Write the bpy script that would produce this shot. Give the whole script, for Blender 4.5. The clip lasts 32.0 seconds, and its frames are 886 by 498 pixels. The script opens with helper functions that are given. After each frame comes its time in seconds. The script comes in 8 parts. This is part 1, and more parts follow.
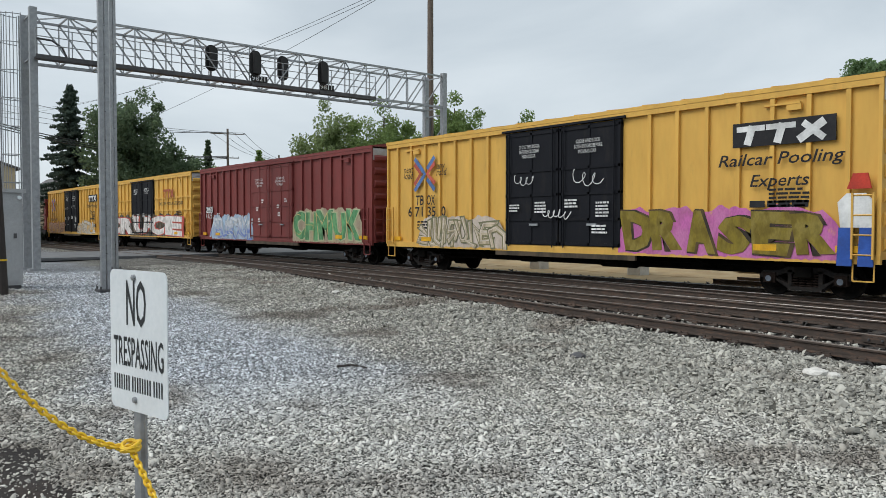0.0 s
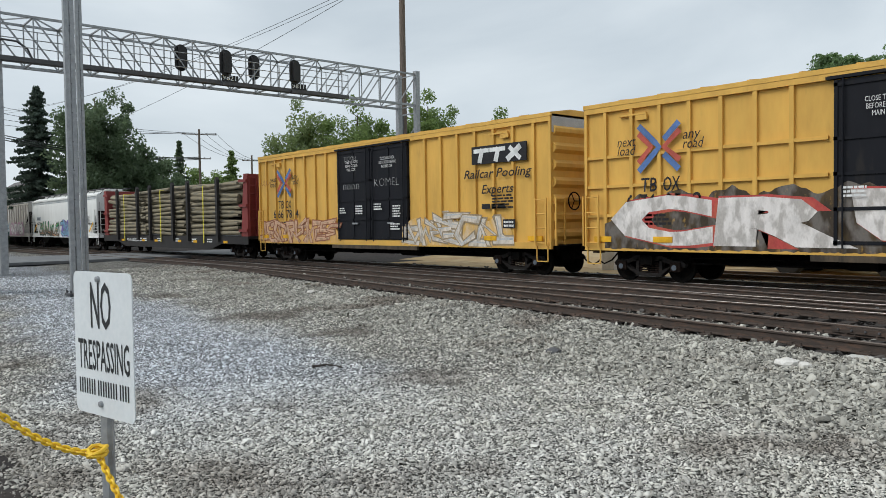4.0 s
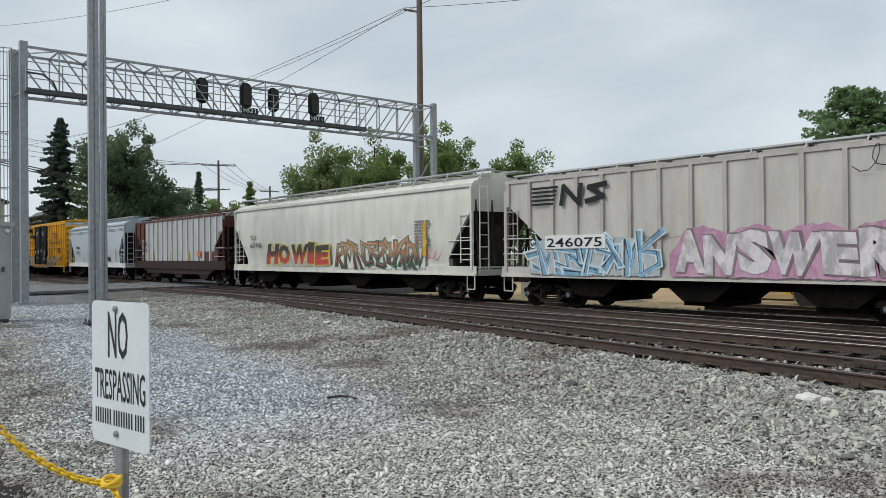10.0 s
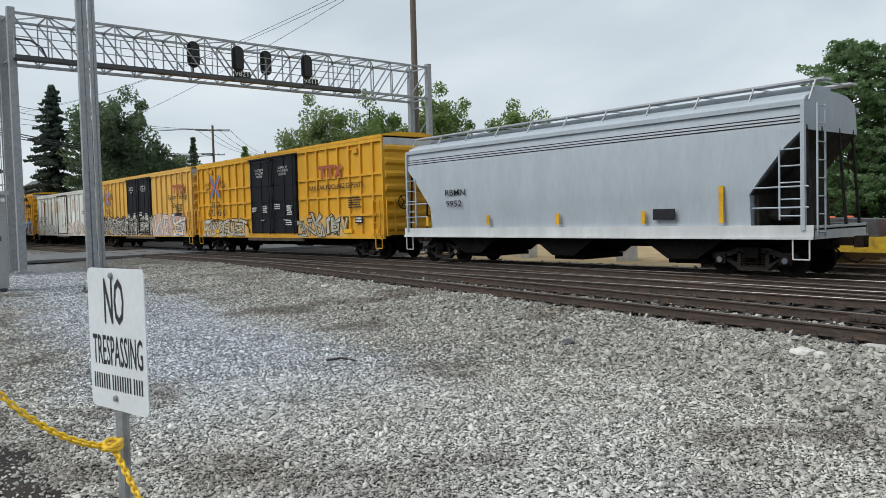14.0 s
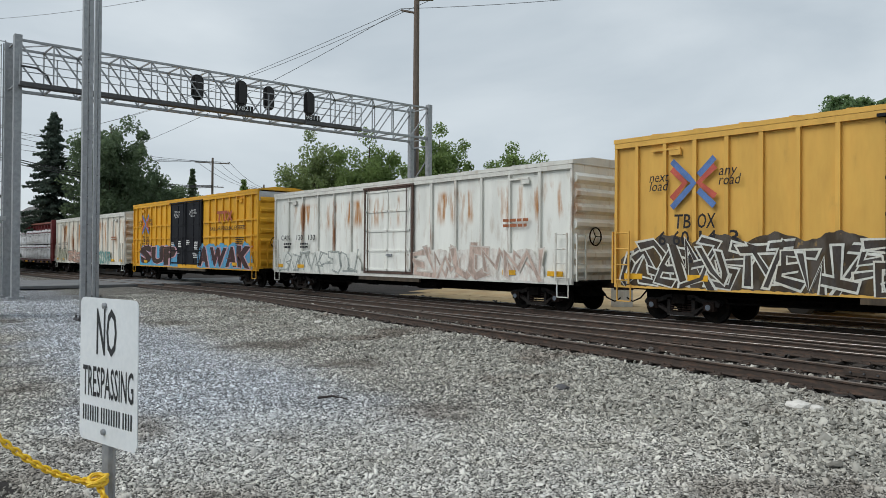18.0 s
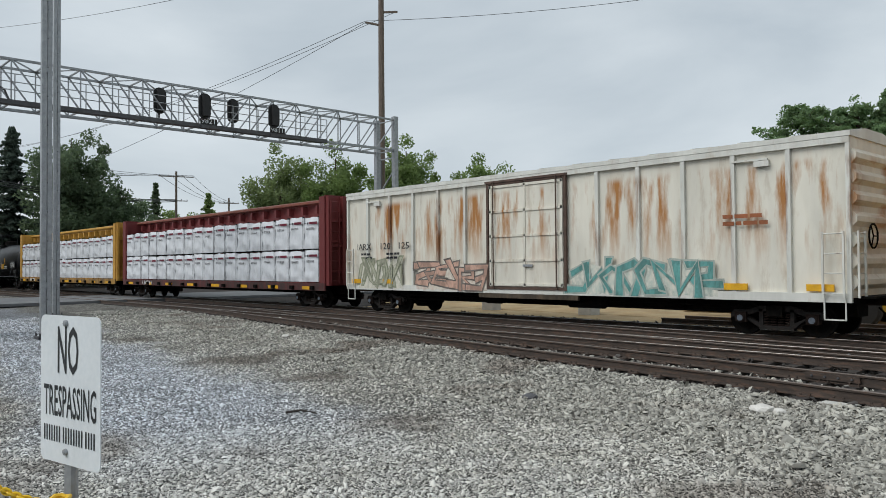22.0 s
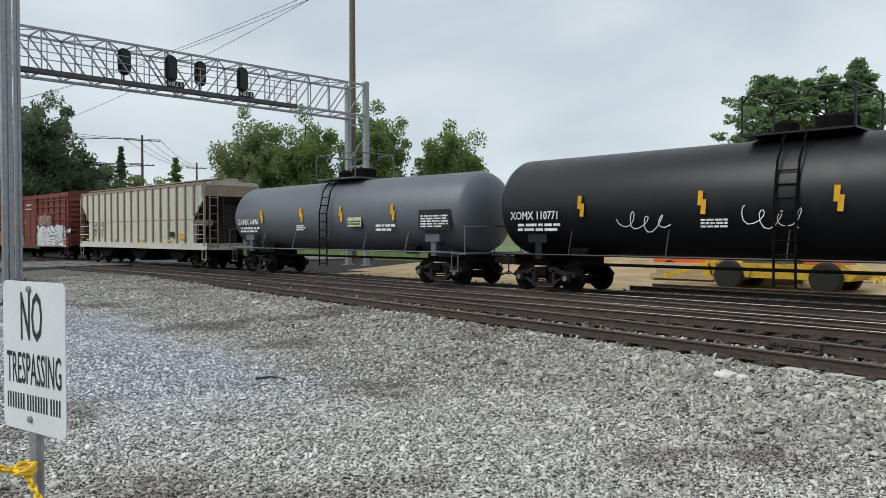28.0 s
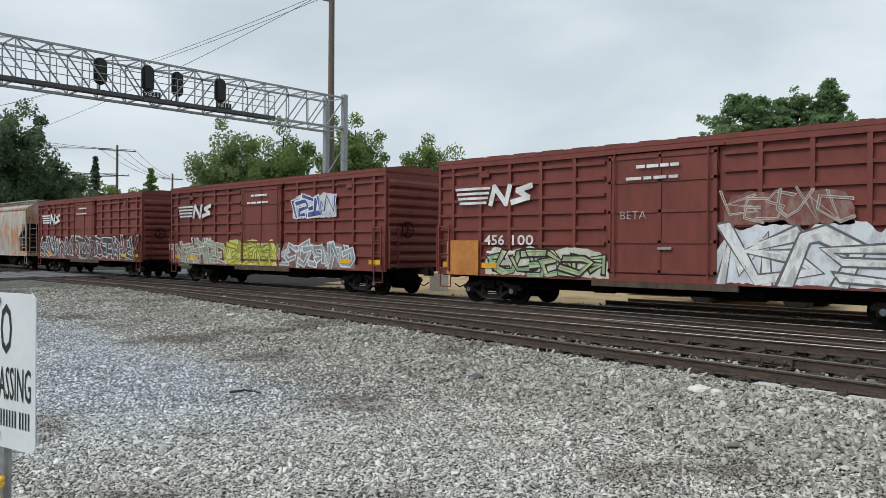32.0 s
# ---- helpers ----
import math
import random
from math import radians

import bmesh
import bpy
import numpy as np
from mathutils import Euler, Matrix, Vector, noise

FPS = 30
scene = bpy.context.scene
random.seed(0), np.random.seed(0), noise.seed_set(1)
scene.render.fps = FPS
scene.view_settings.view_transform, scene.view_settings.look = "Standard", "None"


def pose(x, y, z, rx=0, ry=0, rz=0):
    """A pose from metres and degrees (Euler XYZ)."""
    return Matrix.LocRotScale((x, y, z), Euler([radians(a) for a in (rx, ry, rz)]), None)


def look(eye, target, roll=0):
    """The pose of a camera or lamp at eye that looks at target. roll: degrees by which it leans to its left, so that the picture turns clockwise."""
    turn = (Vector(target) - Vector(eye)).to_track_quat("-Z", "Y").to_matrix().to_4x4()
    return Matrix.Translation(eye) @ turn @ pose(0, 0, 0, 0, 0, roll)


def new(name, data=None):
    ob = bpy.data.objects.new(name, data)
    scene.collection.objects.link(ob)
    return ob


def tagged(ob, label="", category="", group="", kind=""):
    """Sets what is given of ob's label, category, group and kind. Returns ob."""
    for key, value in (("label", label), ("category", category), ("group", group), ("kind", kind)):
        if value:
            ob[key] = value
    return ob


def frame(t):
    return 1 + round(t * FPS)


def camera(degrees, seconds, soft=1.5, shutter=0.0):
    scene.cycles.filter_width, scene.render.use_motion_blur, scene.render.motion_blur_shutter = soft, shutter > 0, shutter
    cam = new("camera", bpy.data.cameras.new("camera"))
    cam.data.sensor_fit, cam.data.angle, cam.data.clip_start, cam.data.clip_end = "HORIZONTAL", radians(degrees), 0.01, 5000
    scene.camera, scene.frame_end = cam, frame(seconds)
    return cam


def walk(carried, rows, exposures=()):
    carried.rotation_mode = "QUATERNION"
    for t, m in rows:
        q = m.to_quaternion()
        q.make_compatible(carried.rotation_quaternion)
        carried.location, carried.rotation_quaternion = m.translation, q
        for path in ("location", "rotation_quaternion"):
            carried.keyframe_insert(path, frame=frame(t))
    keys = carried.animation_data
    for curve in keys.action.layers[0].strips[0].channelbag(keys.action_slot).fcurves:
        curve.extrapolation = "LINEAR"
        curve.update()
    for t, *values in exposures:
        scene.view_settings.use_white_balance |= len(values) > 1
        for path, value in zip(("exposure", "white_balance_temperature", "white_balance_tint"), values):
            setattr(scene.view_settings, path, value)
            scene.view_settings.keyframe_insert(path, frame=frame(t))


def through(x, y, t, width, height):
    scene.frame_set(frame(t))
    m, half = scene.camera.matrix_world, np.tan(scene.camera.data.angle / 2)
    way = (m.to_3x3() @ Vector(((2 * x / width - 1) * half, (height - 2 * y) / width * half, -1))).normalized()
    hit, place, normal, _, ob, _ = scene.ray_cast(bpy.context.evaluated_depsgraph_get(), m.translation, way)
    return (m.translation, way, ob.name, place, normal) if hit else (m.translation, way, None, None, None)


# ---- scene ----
from mathutils import geometry

cam = camera(60.2, 32.0, 0.5)

# seconds, place in metres, yaw, pitch, roll
CAM_ROWS = [(0, -0.002, -0.058, 1.775, 50.94, -1.81, -0.05), (0.5, -0.010, -0.056, 1.773, 50.96, -2.24, -0.03), (1, -0.008, -0.057, 1.774, 51.06, -2.52, -0.10), (1.5, -0.012, -0.059, 1.775, 51.13, -2.57, -0.17), (2, -0.014, -0.056, 1.772, 51.17, -2.34, -0.12), (2.5, -0.010, -0.056, 1.774, 51.03, -1.98, 0.12), (4.5, -0.006, -0.020, 1.763, 47.65, -1.97, 0.73), (5, -0.005, -0.021, 1.765, 45.69, -1.82, 0.35), (5.5, 0.002, -0.022, 1.768, 43.64, -1.53, -0.12), (6, 0.007, -0.020, 1.762, 42.31, -1.13, -0.27), (6.5, 0.025, -0.027, 1.769, 42.54, -0.86, -0.33), (7, -0.013, -0.020, 1.769, 44.23, -0.61, -0.22), (7.5, 0.012, -0.031, 1.773, 46.29, -0.47, -0.19), (8, 0.019, -0.032, 1.773, 48.23, -0.17, -0.18), (8.5, -0.015, -0.023, 1.767, 49.40, 0.23, -0.22), (9, -0.014, -0.030, 1.770, 50.04, 0.60, -0.17), (9.5, -0.011, -0.029, 1.766, 50.46, 0.67, 0.10), (10, -0.008, -0.024, 1.766, 50.31, 0.38, 0.54), (10.5, 0.004, 0.026, 1.740, 49.64, -0.07, 0.97), (11, -0.005, 0.448, 1.693, 49.01, -0.43, 1.47), (11.5, 0.039, 0.444, 1.708, 48.40, -0.75, 1.78), (12, 0.031, 0.431, 1.717, 48.46, -1.11, 2.16), (12.5, 0.018, 0.257, 1.740, 49.07, -1.73, 2.61), (13, 0.054, 0.037, 1.760, 49.66, -2.32, 2.42), (13.5, 0.015, -0.019, 1.762, 49.95, -2.60, 1.95), (14, 0.024, -0.018, 1.764, 50.12, -2.47, 1.50), (14.5, 0.012, -0.020, 1.765, 50.03, -2.01, 1.11), (16.5, -0.009, -0.017, 1.767, 49.40, 0.16, -0.19), (17, -0.004, -0.020, 1.770, 49.65, 0.41, -0.39), (17.5, -0.007, -0.018, 1.772, 49.76, 0.47, -0.47), (18, -0.017, -0.015, 1.769, 49.80, 0.49, -0.43), (18.5, 0.005, -0.019, 1.770, 49.79, 0.44, -0.30), (19, -0.010, -0.017, 1.768, 49.64, 0.44, -0.26), (19.5, 0.002, -0.022, 1.772, 49.55, 0.47, -0.12), (20, -0.005, -0.017, 1.769, 49.45, 0.69, 0.01), (20.5, -0.002, -0.023, 1.772, 49.16, 0.97, 0.19), (21, 0.004, -0.028, 1.773, 48.87, 1.27, 0.37), (21.5, -0.003, -0.018, 1.769, 48.35, 1.33, 0.48), (22, 0.001, -0.020, 1.770, 47.40, 1.32, 0.43), (22.5, 0.001, -0.021, 1.767, 46.03, 1.37, 0.33), (23, -0.005, -0.014, 1.767, 44.73, 1.33, 0.38), (23.5, -0.012, -0.020, 1.768, 44.18, 1.31, 0.37), (24, -0.017, -0.017, 1.769, 44.54, 1.26, 0.36), (24.5, -0.011, -0.021, 1.770, 45.43, 1.16, 0.15), (25, -0.025, -0.015, 1.768, 46.02, 0.90, -0.09), (25.5, -0.024, -0.010, 1.768, 46.03, 0.37, -0.24), (26, -0.020, -0.007, 1.766, 45.70, -0.29, -0.25), (26.5, -0.011, -0.012, 1.768, 45.40, -0.90, -0.13), (28.5, -0.012, -0.012, 1.769, 45.17, -1.15, 0.08), (29, -0.022, -0.012, 1.766, 44.98, -0.87, -0.13), (29.5, -0.012, -0.015, 1.770, 44.73, -0.65, -0.20), (30, -0.009, -0.016, 1.768, 44.45, -0.40, -0.34), (30.5, -0.009, -0.016, 1.769, 44.22, -0.26, -0.34), (31, -0.009, -0.017, 1.769, 44.04, -0.16, -0.39), (31.5, -0.018, -0.014, 1.767, 43.82, -0.14, -0.41), (32, -0.008, -0.015, 1.769, 43.52, -0.12, -0.40)]
walk(cam, [(t, pose(x, y, z, 90 + p, r, w)) for t, x, y, z, w, p, r in CAM_ROWS],
     [(0, 0.16), (7, 0.18), (10, 0.11), (14, 0.18), (18, 0.05), (25, 0.03), (29, 0.18), (32, 0.19)])

# how far the train has rolled, every half second, in metres
ROLLED = [0.00, 6.62, 13.22, 19.74, 26.26, 32.83, 39.40, 45.97, 52.54, 59.10, 65.66, 72.22, 78.75, 85.14, 91.56, 98.00, 104.57, 111.08, 117.51, 124.06, 130.59, 137.00, 143.47, 149.93, 156.31, 162.64, 168.88, 175.20, 181.56, 187.90, 194.26, 200.63, 207.02, 213.43, 219.85, 226.27, 232.69, 239.11, 245.44, 251.83, 258.35, 264.69, 271.08, 277.48, 283.83, 290.25, 296.73, 303.23, 309.68, 316.17, 322.69, 329.25, 335.78, 342.30, 348.82, 355.36, 361.89, 368.44, 374.99, 381.55, 388.10, 394.61, 401.09, 407.54, 414.00]
TRAIN_ROWS = [(i, ROLLED[2 * i]) for i in range(33)]

# ---- sky and light: an overcast morning ----
world = bpy.data.worlds.new("sky")
scene.world = world
world.use_nodes = True
wn, wl = world.node_tree.nodes, world.node_tree.links
wn.clear()
w_out = wn.new("ShaderNodeOutputWorld")
w_bg = wn.new("ShaderNodeBackground")
w_sky = wn.new("ShaderNodeTexSky")
w_sky.sky_type, w_sky.sun_disc = "NISHITA", False
w_sky.sun_elevation, w_sky.sun_rotation = radians(48), radians(200)
w_co = wn.new("ShaderNodeTexCoord")
w_map = wn.new("ShaderNodeMapping")
w_map.inputs["Scale"].default_value = (1.0, 1.0, 3.2)
w_noise = wn.new("ShaderNodeTexNoise")
w_noise.inputs["Scale"].default_value, w_noise.inputs["Detail"].default_value = 2.1, 6
w_noise.inputs["Roughness"].default_value, w_noise.inputs["Distortion"].default_value = 0.5, 0.3
w_ramp = wn.new("ShaderNodeValToRGB")
w_ramp.color_ramp.elements[0].position, w_ramp.color_ramp.elements[0].color = 0.3, (4.83, 5.53, 6.1, 1)
w_ramp.color_ramp.elements[1].position, w_ramp.color_ramp.elements[1].color = 0.72, (7.33, 7.96, 8.36, 1)
w_mix = wn.new("ShaderNodeMix")
w_mix.data_type = "RGBA"
w_mix.inputs["Factor"].default_value = 0.93
wl.new(w_co.outputs["Generated"], w_map.inputs["Vector"])
wl.new(w_map.outputs["Vector"], w_noise.inputs["Vector"])
wl.new(w_noise.outputs["Fac"], w_ramp.inputs["Fac"])
wl.new(w_sky.outputs["Color"], w_mix.inputs["A"])
wl.new(w_ramp.outputs["Color"], w_mix.inputs["B"])
wl.new(w_mix.outputs["Result"], w_bg.inputs["Color"])
w_bg.inputs["Strength"].default_value = 0.1
wl.new(w_bg.outputs["Background"], w_out.inputs["Surface"])

sun = new("sun", bpy.data.lights.new("sun", "SUN"))
sun.data.energy, sun.data.angle, sun.data.color = 1.75, radians(40), (1.0, 0.985, 0.96)
sun.matrix_world = look((-22, -60, 70), (0, 0, 0))

# ---- materials ----
def material(name, color, rough=0.6, metal=0.0, var=0.25, scale=3.0, bump=0.15, second=None, amount=0.0,
             stretch=(1, 1, 1), fine=40.0, per_object=True, island=0.0, low=0.5, high=0.62, spec=0.5, mottle=0.25):
    """Base colour with fine grain and large stains; a second colour (rust, dirt, moss) comes through in patches."""
    m = bpy.data.materials.new(name)
    m.use_nodes = True
    n, l = m.node_tree.nodes, m.node_tree.links
    b = n["Principled BSDF"]
    b.inputs["Metallic"].default_value = metal
    b.inputs["Specular IOR Level"].default_value = spec
    co = n.new("ShaderNodeTexCoord")
    mp = n.new("ShaderNodeMapping")
    mp.inputs["Scale"].default_value = stretch
    l.new(co.outputs["Object"], mp.inputs["Vector"])
    vec = mp.outputs["Vector"]
    if per_object:
        info = n.new("ShaderNodeObjectInfo")
        mul = n.new("ShaderNodeMath")
        mul.operation = "MULTIPLY"
        mul.inputs[1].default_value = 37.0
        add = n.new("ShaderNodeVectorMath")
        l.new(info.outputs["Random"], mul.inputs[0])
        l.new(mp.outputs["Vector"], add.inputs[0])
        l.new(mul.outputs[0], add.inputs[1])
        vec = add.outputs["Vector"]
    big = n.new("ShaderNodeTexNoise")
    big.inputs["Scale"].default_value, big.inputs["Detail"].default_value = scale, 6
    small = n.new("ShaderNodeTexNoise")
    small.inputs["Scale"].default_value, small.inputs["Detail"].default_value = fine, 3
    l.new(vec, big.inputs["Vector"])
    l.new(vec, small.inputs["Vector"])
    def shade(k):
        return tuple(min(1.0, c * k) for c in color) + (1,)
    ramp = n.new("ShaderNodeValToRGB")
    ramp.color_ramp.elements[0].position, ramp.color_ramp.elements[0].color = 0.3, shade(1 - var)
    ramp.color_ramp.elements[1].position, ramp.color_ramp.elements[1].color = 0.7, shade(1 + var * 0.6)
    l.new(big.outputs["Fac"], ramp.inputs["Fac"])
    out = ramp.outputs["Color"]
    grain = n.new("ShaderNodeMix")
    grain.data_type, grain.blend_type = "RGBA", "OVERLAY"
    grain.inputs["Factor"].default_value = mottle if var > 0.02 else 0.0
    l.new(out, grain.inputs["A"])
    l.new(small.outputs["Fac"], grain.inputs["B"])
    out = grain.outputs["Result"]
    if island:
        geo = n.new("ShaderNodeNewGeometry")
        ir = n.new("ShaderNodeMapRange")
        ir.inputs["To Min"].default_value, ir.inputs["To Max"].default_value = 1 - island, 1 + island
        l.new(geo.outputs["Random Per Island"], ir.inputs["Value"])
        im = n.new("ShaderNodeVectorMath")
        im.operation = "SCALE"
        l.new(out, im.inputs[0])
        l.new(ir.outputs["Result"], im.inputs["Scale"])
        out = im.outputs["Vector"]
    if second:
        sn = n.new("ShaderNodeTexNoise")
        sn.inputs["Scale"].default_value, sn.inputs["Detail"].default_value = scale * 1.7, 8
        sn.inputs["Roughness"].default_value = 0.65
        l.new(vec, sn.inputs["Vector"])
        sr = n.new("ShaderNodeMapRange")
        sr.inputs["From Min"].default_value, sr.inputs["From Max"].default_value = low, high
        sr.inputs["To Max"].default_value = amount
        l.new(sn.outputs["Fac"], sr.inputs["Value"])
        mx = n.new("ShaderNodeMix")
        mx.data_type = "RGBA"
        mx.inputs["B"].default_value = (*second, 1)
        l.new(sr.outputs["Result"], mx.inputs["Factor"])
        l.new(out, mx.inputs["A"])
        out = mx.outputs["Result"]
    l.new(out, b.inputs["Base Color"])
    rr = n.new("ShaderNodeMapRange")
    rr.inputs["To Min"].default_value, rr.inputs["To Max"].default_value = max(0.05, rough - 0.12), min(1.0, rough + 0.12)
    l.new(big.outputs["Fac"], rr.inputs["Value"])
    l.new(rr.outputs["Result"], b.inputs["Roughness"])
    if bump:
        bp = n.new("ShaderNodeBump")
        bp.inputs["Strength"].default_value, bp.inputs["Distance"].default_value = bump, 0.01
        l.new(small.outputs["Fac"], bp.inputs["Height"])
        l.new(bp.outputs["Normal"], b.inputs["Normal"])
    return m


COLOR = {}            # the base colours of painted materials, by name


def car_paint(name, color, rust=(0.2, 0.09, 0.04), amount=0.5, low=0.56, high=0.72, rough=0.55, var=0.14, spec=0.28):
    """Weathered paint on rolling stock: streaks run down the sheets."""
    m = material(name, color, rough, 0, var, 1.1, 0.05, rust, amount, (1.6, 1.6, 0.4), 6, True, 0, low, high, spec, 0.1)
    COLOR[m.name] = color
    return m


STEEL = material("galvanised_steel", (0.33, 0.345, 0.36), 0.5, 0.5, 0.2, 6, 0.1)
DARK_STEEL = material("dark_steel", (0.09, 0.09, 0.095), 0.6, 0.3, 0.3, 5, 0.15)
SIGNAL_BLACK = material("signal_black", (0.012, 0.012, 0.013), 0.6, 0, 0.3, 5, 0.05)
RAIL_RUST = material("rusty_rail", (0.06, 0.044, 0.035), 0.75, 0.1, 0.35, 4, 0.3, (0.13, 0.075, 0.05), 0.6, (0.6, 1, 3))
RAIL_TOP = material("worn_rail_head", (0.24, 0.225, 0.21), 0.35, 0.85, 0.15, 3, 0.05, (0.13, 0.08, 0.06), 0.6)
TIE_WOOD = material("creosoted_tie", (0.03, 0.024, 0.021), 0.85, 0, 0.4, 6, 0.5, (0.075, 0.062, 0.052), 0.6, (0.6, 3, 3), 30)
SIGN_WHITE = material("sign_white", (0.72, 0.76, 0.78), 0.4, 0, 0.05, 4, 0.03)
INK_BLACK = material("ink_black", (0.02, 0.022, 0.025), 0.5, 0, 0.1, 5, 0)
CHAIN_YELLOW = material("yellow_plastic", (0.8, 0.5, 0.02), 0.4, 0, 0.12, 20, 0.05)
WOOD_POLE = material("weathered_pole", (0.16, 0.125, 0.1), 0.85, 0, 0.3, 5, 0.4, (0.07, 0.055, 0.05), 0.6, (4, 4, 0.4))
DARK_POLE = material("tarred_pole", (0.035, 0.028, 0.025), 0.8, 0, 0.3, 5, 0.4, None, 0, (4, 4, 0.4))
WIRE = material("wire", (0.03, 0.03, 0.032), 0.7, 0, 0.1, 5, 0)
ASPHALT = material("asphalt", (0.13, 0.135, 0.14), 0.85, 0, 0.2, 0.6, 0.4, (0.22, 0.22, 0.22), 0.4)
BARK = material("bark", (0.08, 0.06, 0.045), 0.9, 0, 0.35, 6, 0.6, None, 0, (3, 3, 0.6))


def foliage(name, color, through):
    """Leaves: a matt face, with some light passing through."""
    m = material(name, color, 0.7, 0, 0.3, 0.35, 0, island=0.45, spec=0.2)
    n, l = m.node_tree.nodes, m.node_tree.links
    b = n["Principled BSDF"]
    tr = n.new("ShaderNodeBsdfTranslucent")
    tr.inputs["Color"].default_value = (*through, 1)
    mx = n.new("ShaderNodeMixShader")
    mx.inputs["Fac"].default_value = 0.45
    l.new(b.outputs["BSDF"], mx.inputs[1])
    l.new(tr.outputs["BSDF"], mx.inputs[2])
    l.new(mx.outputs["Shader"], n["Material Output"].inputs["Surface"])
    return m


LEAF = foliage("leaf_green", (0.14, 0.2, 0.075), (0.3, 0.4, 0.14))
LEAF_LIGHT = foliage("leaf_light_green", (0.17, 0.22, 0.1), (0.34, 0.42, 0.18))
# dark leaves and needles: distance haze is mixed into these paler greens
LEAF_DARK = foliage("leaf_hazy_dark_green", (0.1, 0.14, 0.085), (0.19, 0.26, 0.14))
NEEDLE = foliage("needle_hazy_green", (0.08, 0.11, 0.09), (0.12, 0.16, 0.12))
PINE = foliage("pine_green", (0.15, 0.23, 0.12), (0.28, 0.4, 0.18))

# ---- geometry helpers ----
class Geo:
    """Collects vertices and faces of one mesh."""
    def __init__(self):
        self.v, self.f = [], []

    def face(self, pts):
        n = len(self.v)
        self.v.extend(pts)
        self.f.append(tuple(range(n, n + len(pts))))
        return self

    def box(self, x0, x1, y0, y1, z0, z1):
        n = len(self.v)
        self.v += [(x0, y0, z0), (x1, y0, z0), (x1, y1, z0), (x0, y1, z0), (x0, y0, z1), (x1, y0, z1), (x1, y1, z1), (x0, y1, z1)]
        self.f += [tuple(n + i for i in q) for q in ((0, 3, 2, 1), (4, 5, 6, 7), (0, 1, 5, 4), (1, 2, 6, 5), (2, 3, 7, 6), (3, 0, 4, 7))]
        return self

    def beam(self, a, b, w, h=None):
        """A square bar from a to b."""
        a, b = Vector(a), Vector(b)
        d = (b - a).normalized()
        up = Vector((0, 0, 1)) if abs(d.z) < 0.95 else Vector((1, 0, 0))
        s = d.cross(up).normalized() * w / 2
        t = s.normalized().cross(d) * (h or w) / 2
        n = len(self.v)
        for p in (a, b):
            self.v += [tuple(p + s + t), tuple(p - s + t), tuple(p - s - t), tuple(p + s - t)]
        self.f += [tuple(n + i for i in q) for q in ((0, 1, 2, 3), (7, 6, 5, 4), (0, 4, 5, 1), (1, 5, 6, 2), (2, 6, 7, 3), (3, 7, 4, 0))]
        return self

    def tube(self, pts, r, sides=8, r1=None):
        """A round bar along points, tapering to r1."""
        pts = [Vector(p) for p in pts]
        n = len(self.v)
        for i, p in enumerate(pts):
            d = (pts[min(i + 1, len(pts) - 1)] - pts[max(i - 1, 0)]).normalized()
            up = Vector((0, 0, 1)) if abs(d.z) < 0.9 else Vector((1, 0, 0))
            s = d.cross(up).normalized()
            t = s.cross(d)
            k = i / max(1, len(pts) - 1)
            rad = r if r1 is None else r + (r1 - r) * k
            for j in range(sides):
                a = 2 * math.pi * j / sides
                self.v.append(tuple(p + s * (rad * math.cos(a)) + t * (rad * math.sin(a))))
        for i in range(len(pts) - 1):
            for j in range(sides):
                a, b = n + i * sides + j, n + i * sides + (j + 1) % sides
                self.f.append((a, b, b + sides, a + sides))
        self.f.append(tuple(n + j for j in range(sides))[::-1])
        self.f.append(tuple(n + (len(pts) - 1) * sides + j for j in range(sides)))
        return self

    def prism(self, outline, axis, a, b):
        """An outline of two coordinates, drawn out along the axis from a to b."""
        n, k = len(self.v), len(outline)
        for c in (a, b):
            for p, q in outline:
                self.v.append({"x": (c, p, q), "y": (p, c, q), "z": (p, q, c)}[axis])
        self.f.append(tuple(range(n, n + k)))
        self.f.append(tuple(range(n + 2 * k - 1, n + k - 1, -1)))
        for i in range(k):
            j = (i + 1) % k
            self.f.append((n + j, n + i, n + k + i, n + k + j))
        return self

    def lathe(self, profile, axis, centre, sides=24):
        """A profile of (along, radius) turned about an axis through the centre."""
        n = len(self.v)
        for along, r in profile:
            for j in range(sides):
                a = 2 * math.pi * j / sides
                c, s = r * math.cos(a), r * math.sin(a)
                o = {"x": (along, c, s), "y": (c, along, s), "z": (c, s, along)}[axis]
                self.v.append(tuple(centre[i] + o[i] for i in range(3)))
        for i in range(len(profile) - 1):
            for j in range(sides):
                a, b = n + i * sides + j, n + i * sides + (j + 1) % sides
                self.f.append((a, b, b + sides, a + sides))
        self.f.append(tuple(n + j for j in range(sides))[::-1])
        self.f.append(tuple(n + (len(profile) - 1) * sides + j for j in range(sides)))
        return self

    def mesh(self, name, mat, smooth=False):
        me = bpy.data.meshes.new(name)
        me.from_pydata(self.v, [], self.f)
        if mat:
            me.materials.append(mat)
        bm = bmesh.new()
        bm.from_mesh(me)
        bmesh.ops.recalc_face_normals(bm, faces=bm.faces)
        bm.to_mesh(me)
        bm.free()
        if smooth:
            me.shade_smooth()
            me.set_sharp_from_angle(angle=radians(35))
        return me


def root(name, label, category, group="", m=None, kind=""):
    ob = new(name)
    ob.empty_display_size = 0.2
    if m is not None:
        ob.matrix_world = m
    return tagged(ob, label, category, group, kind)


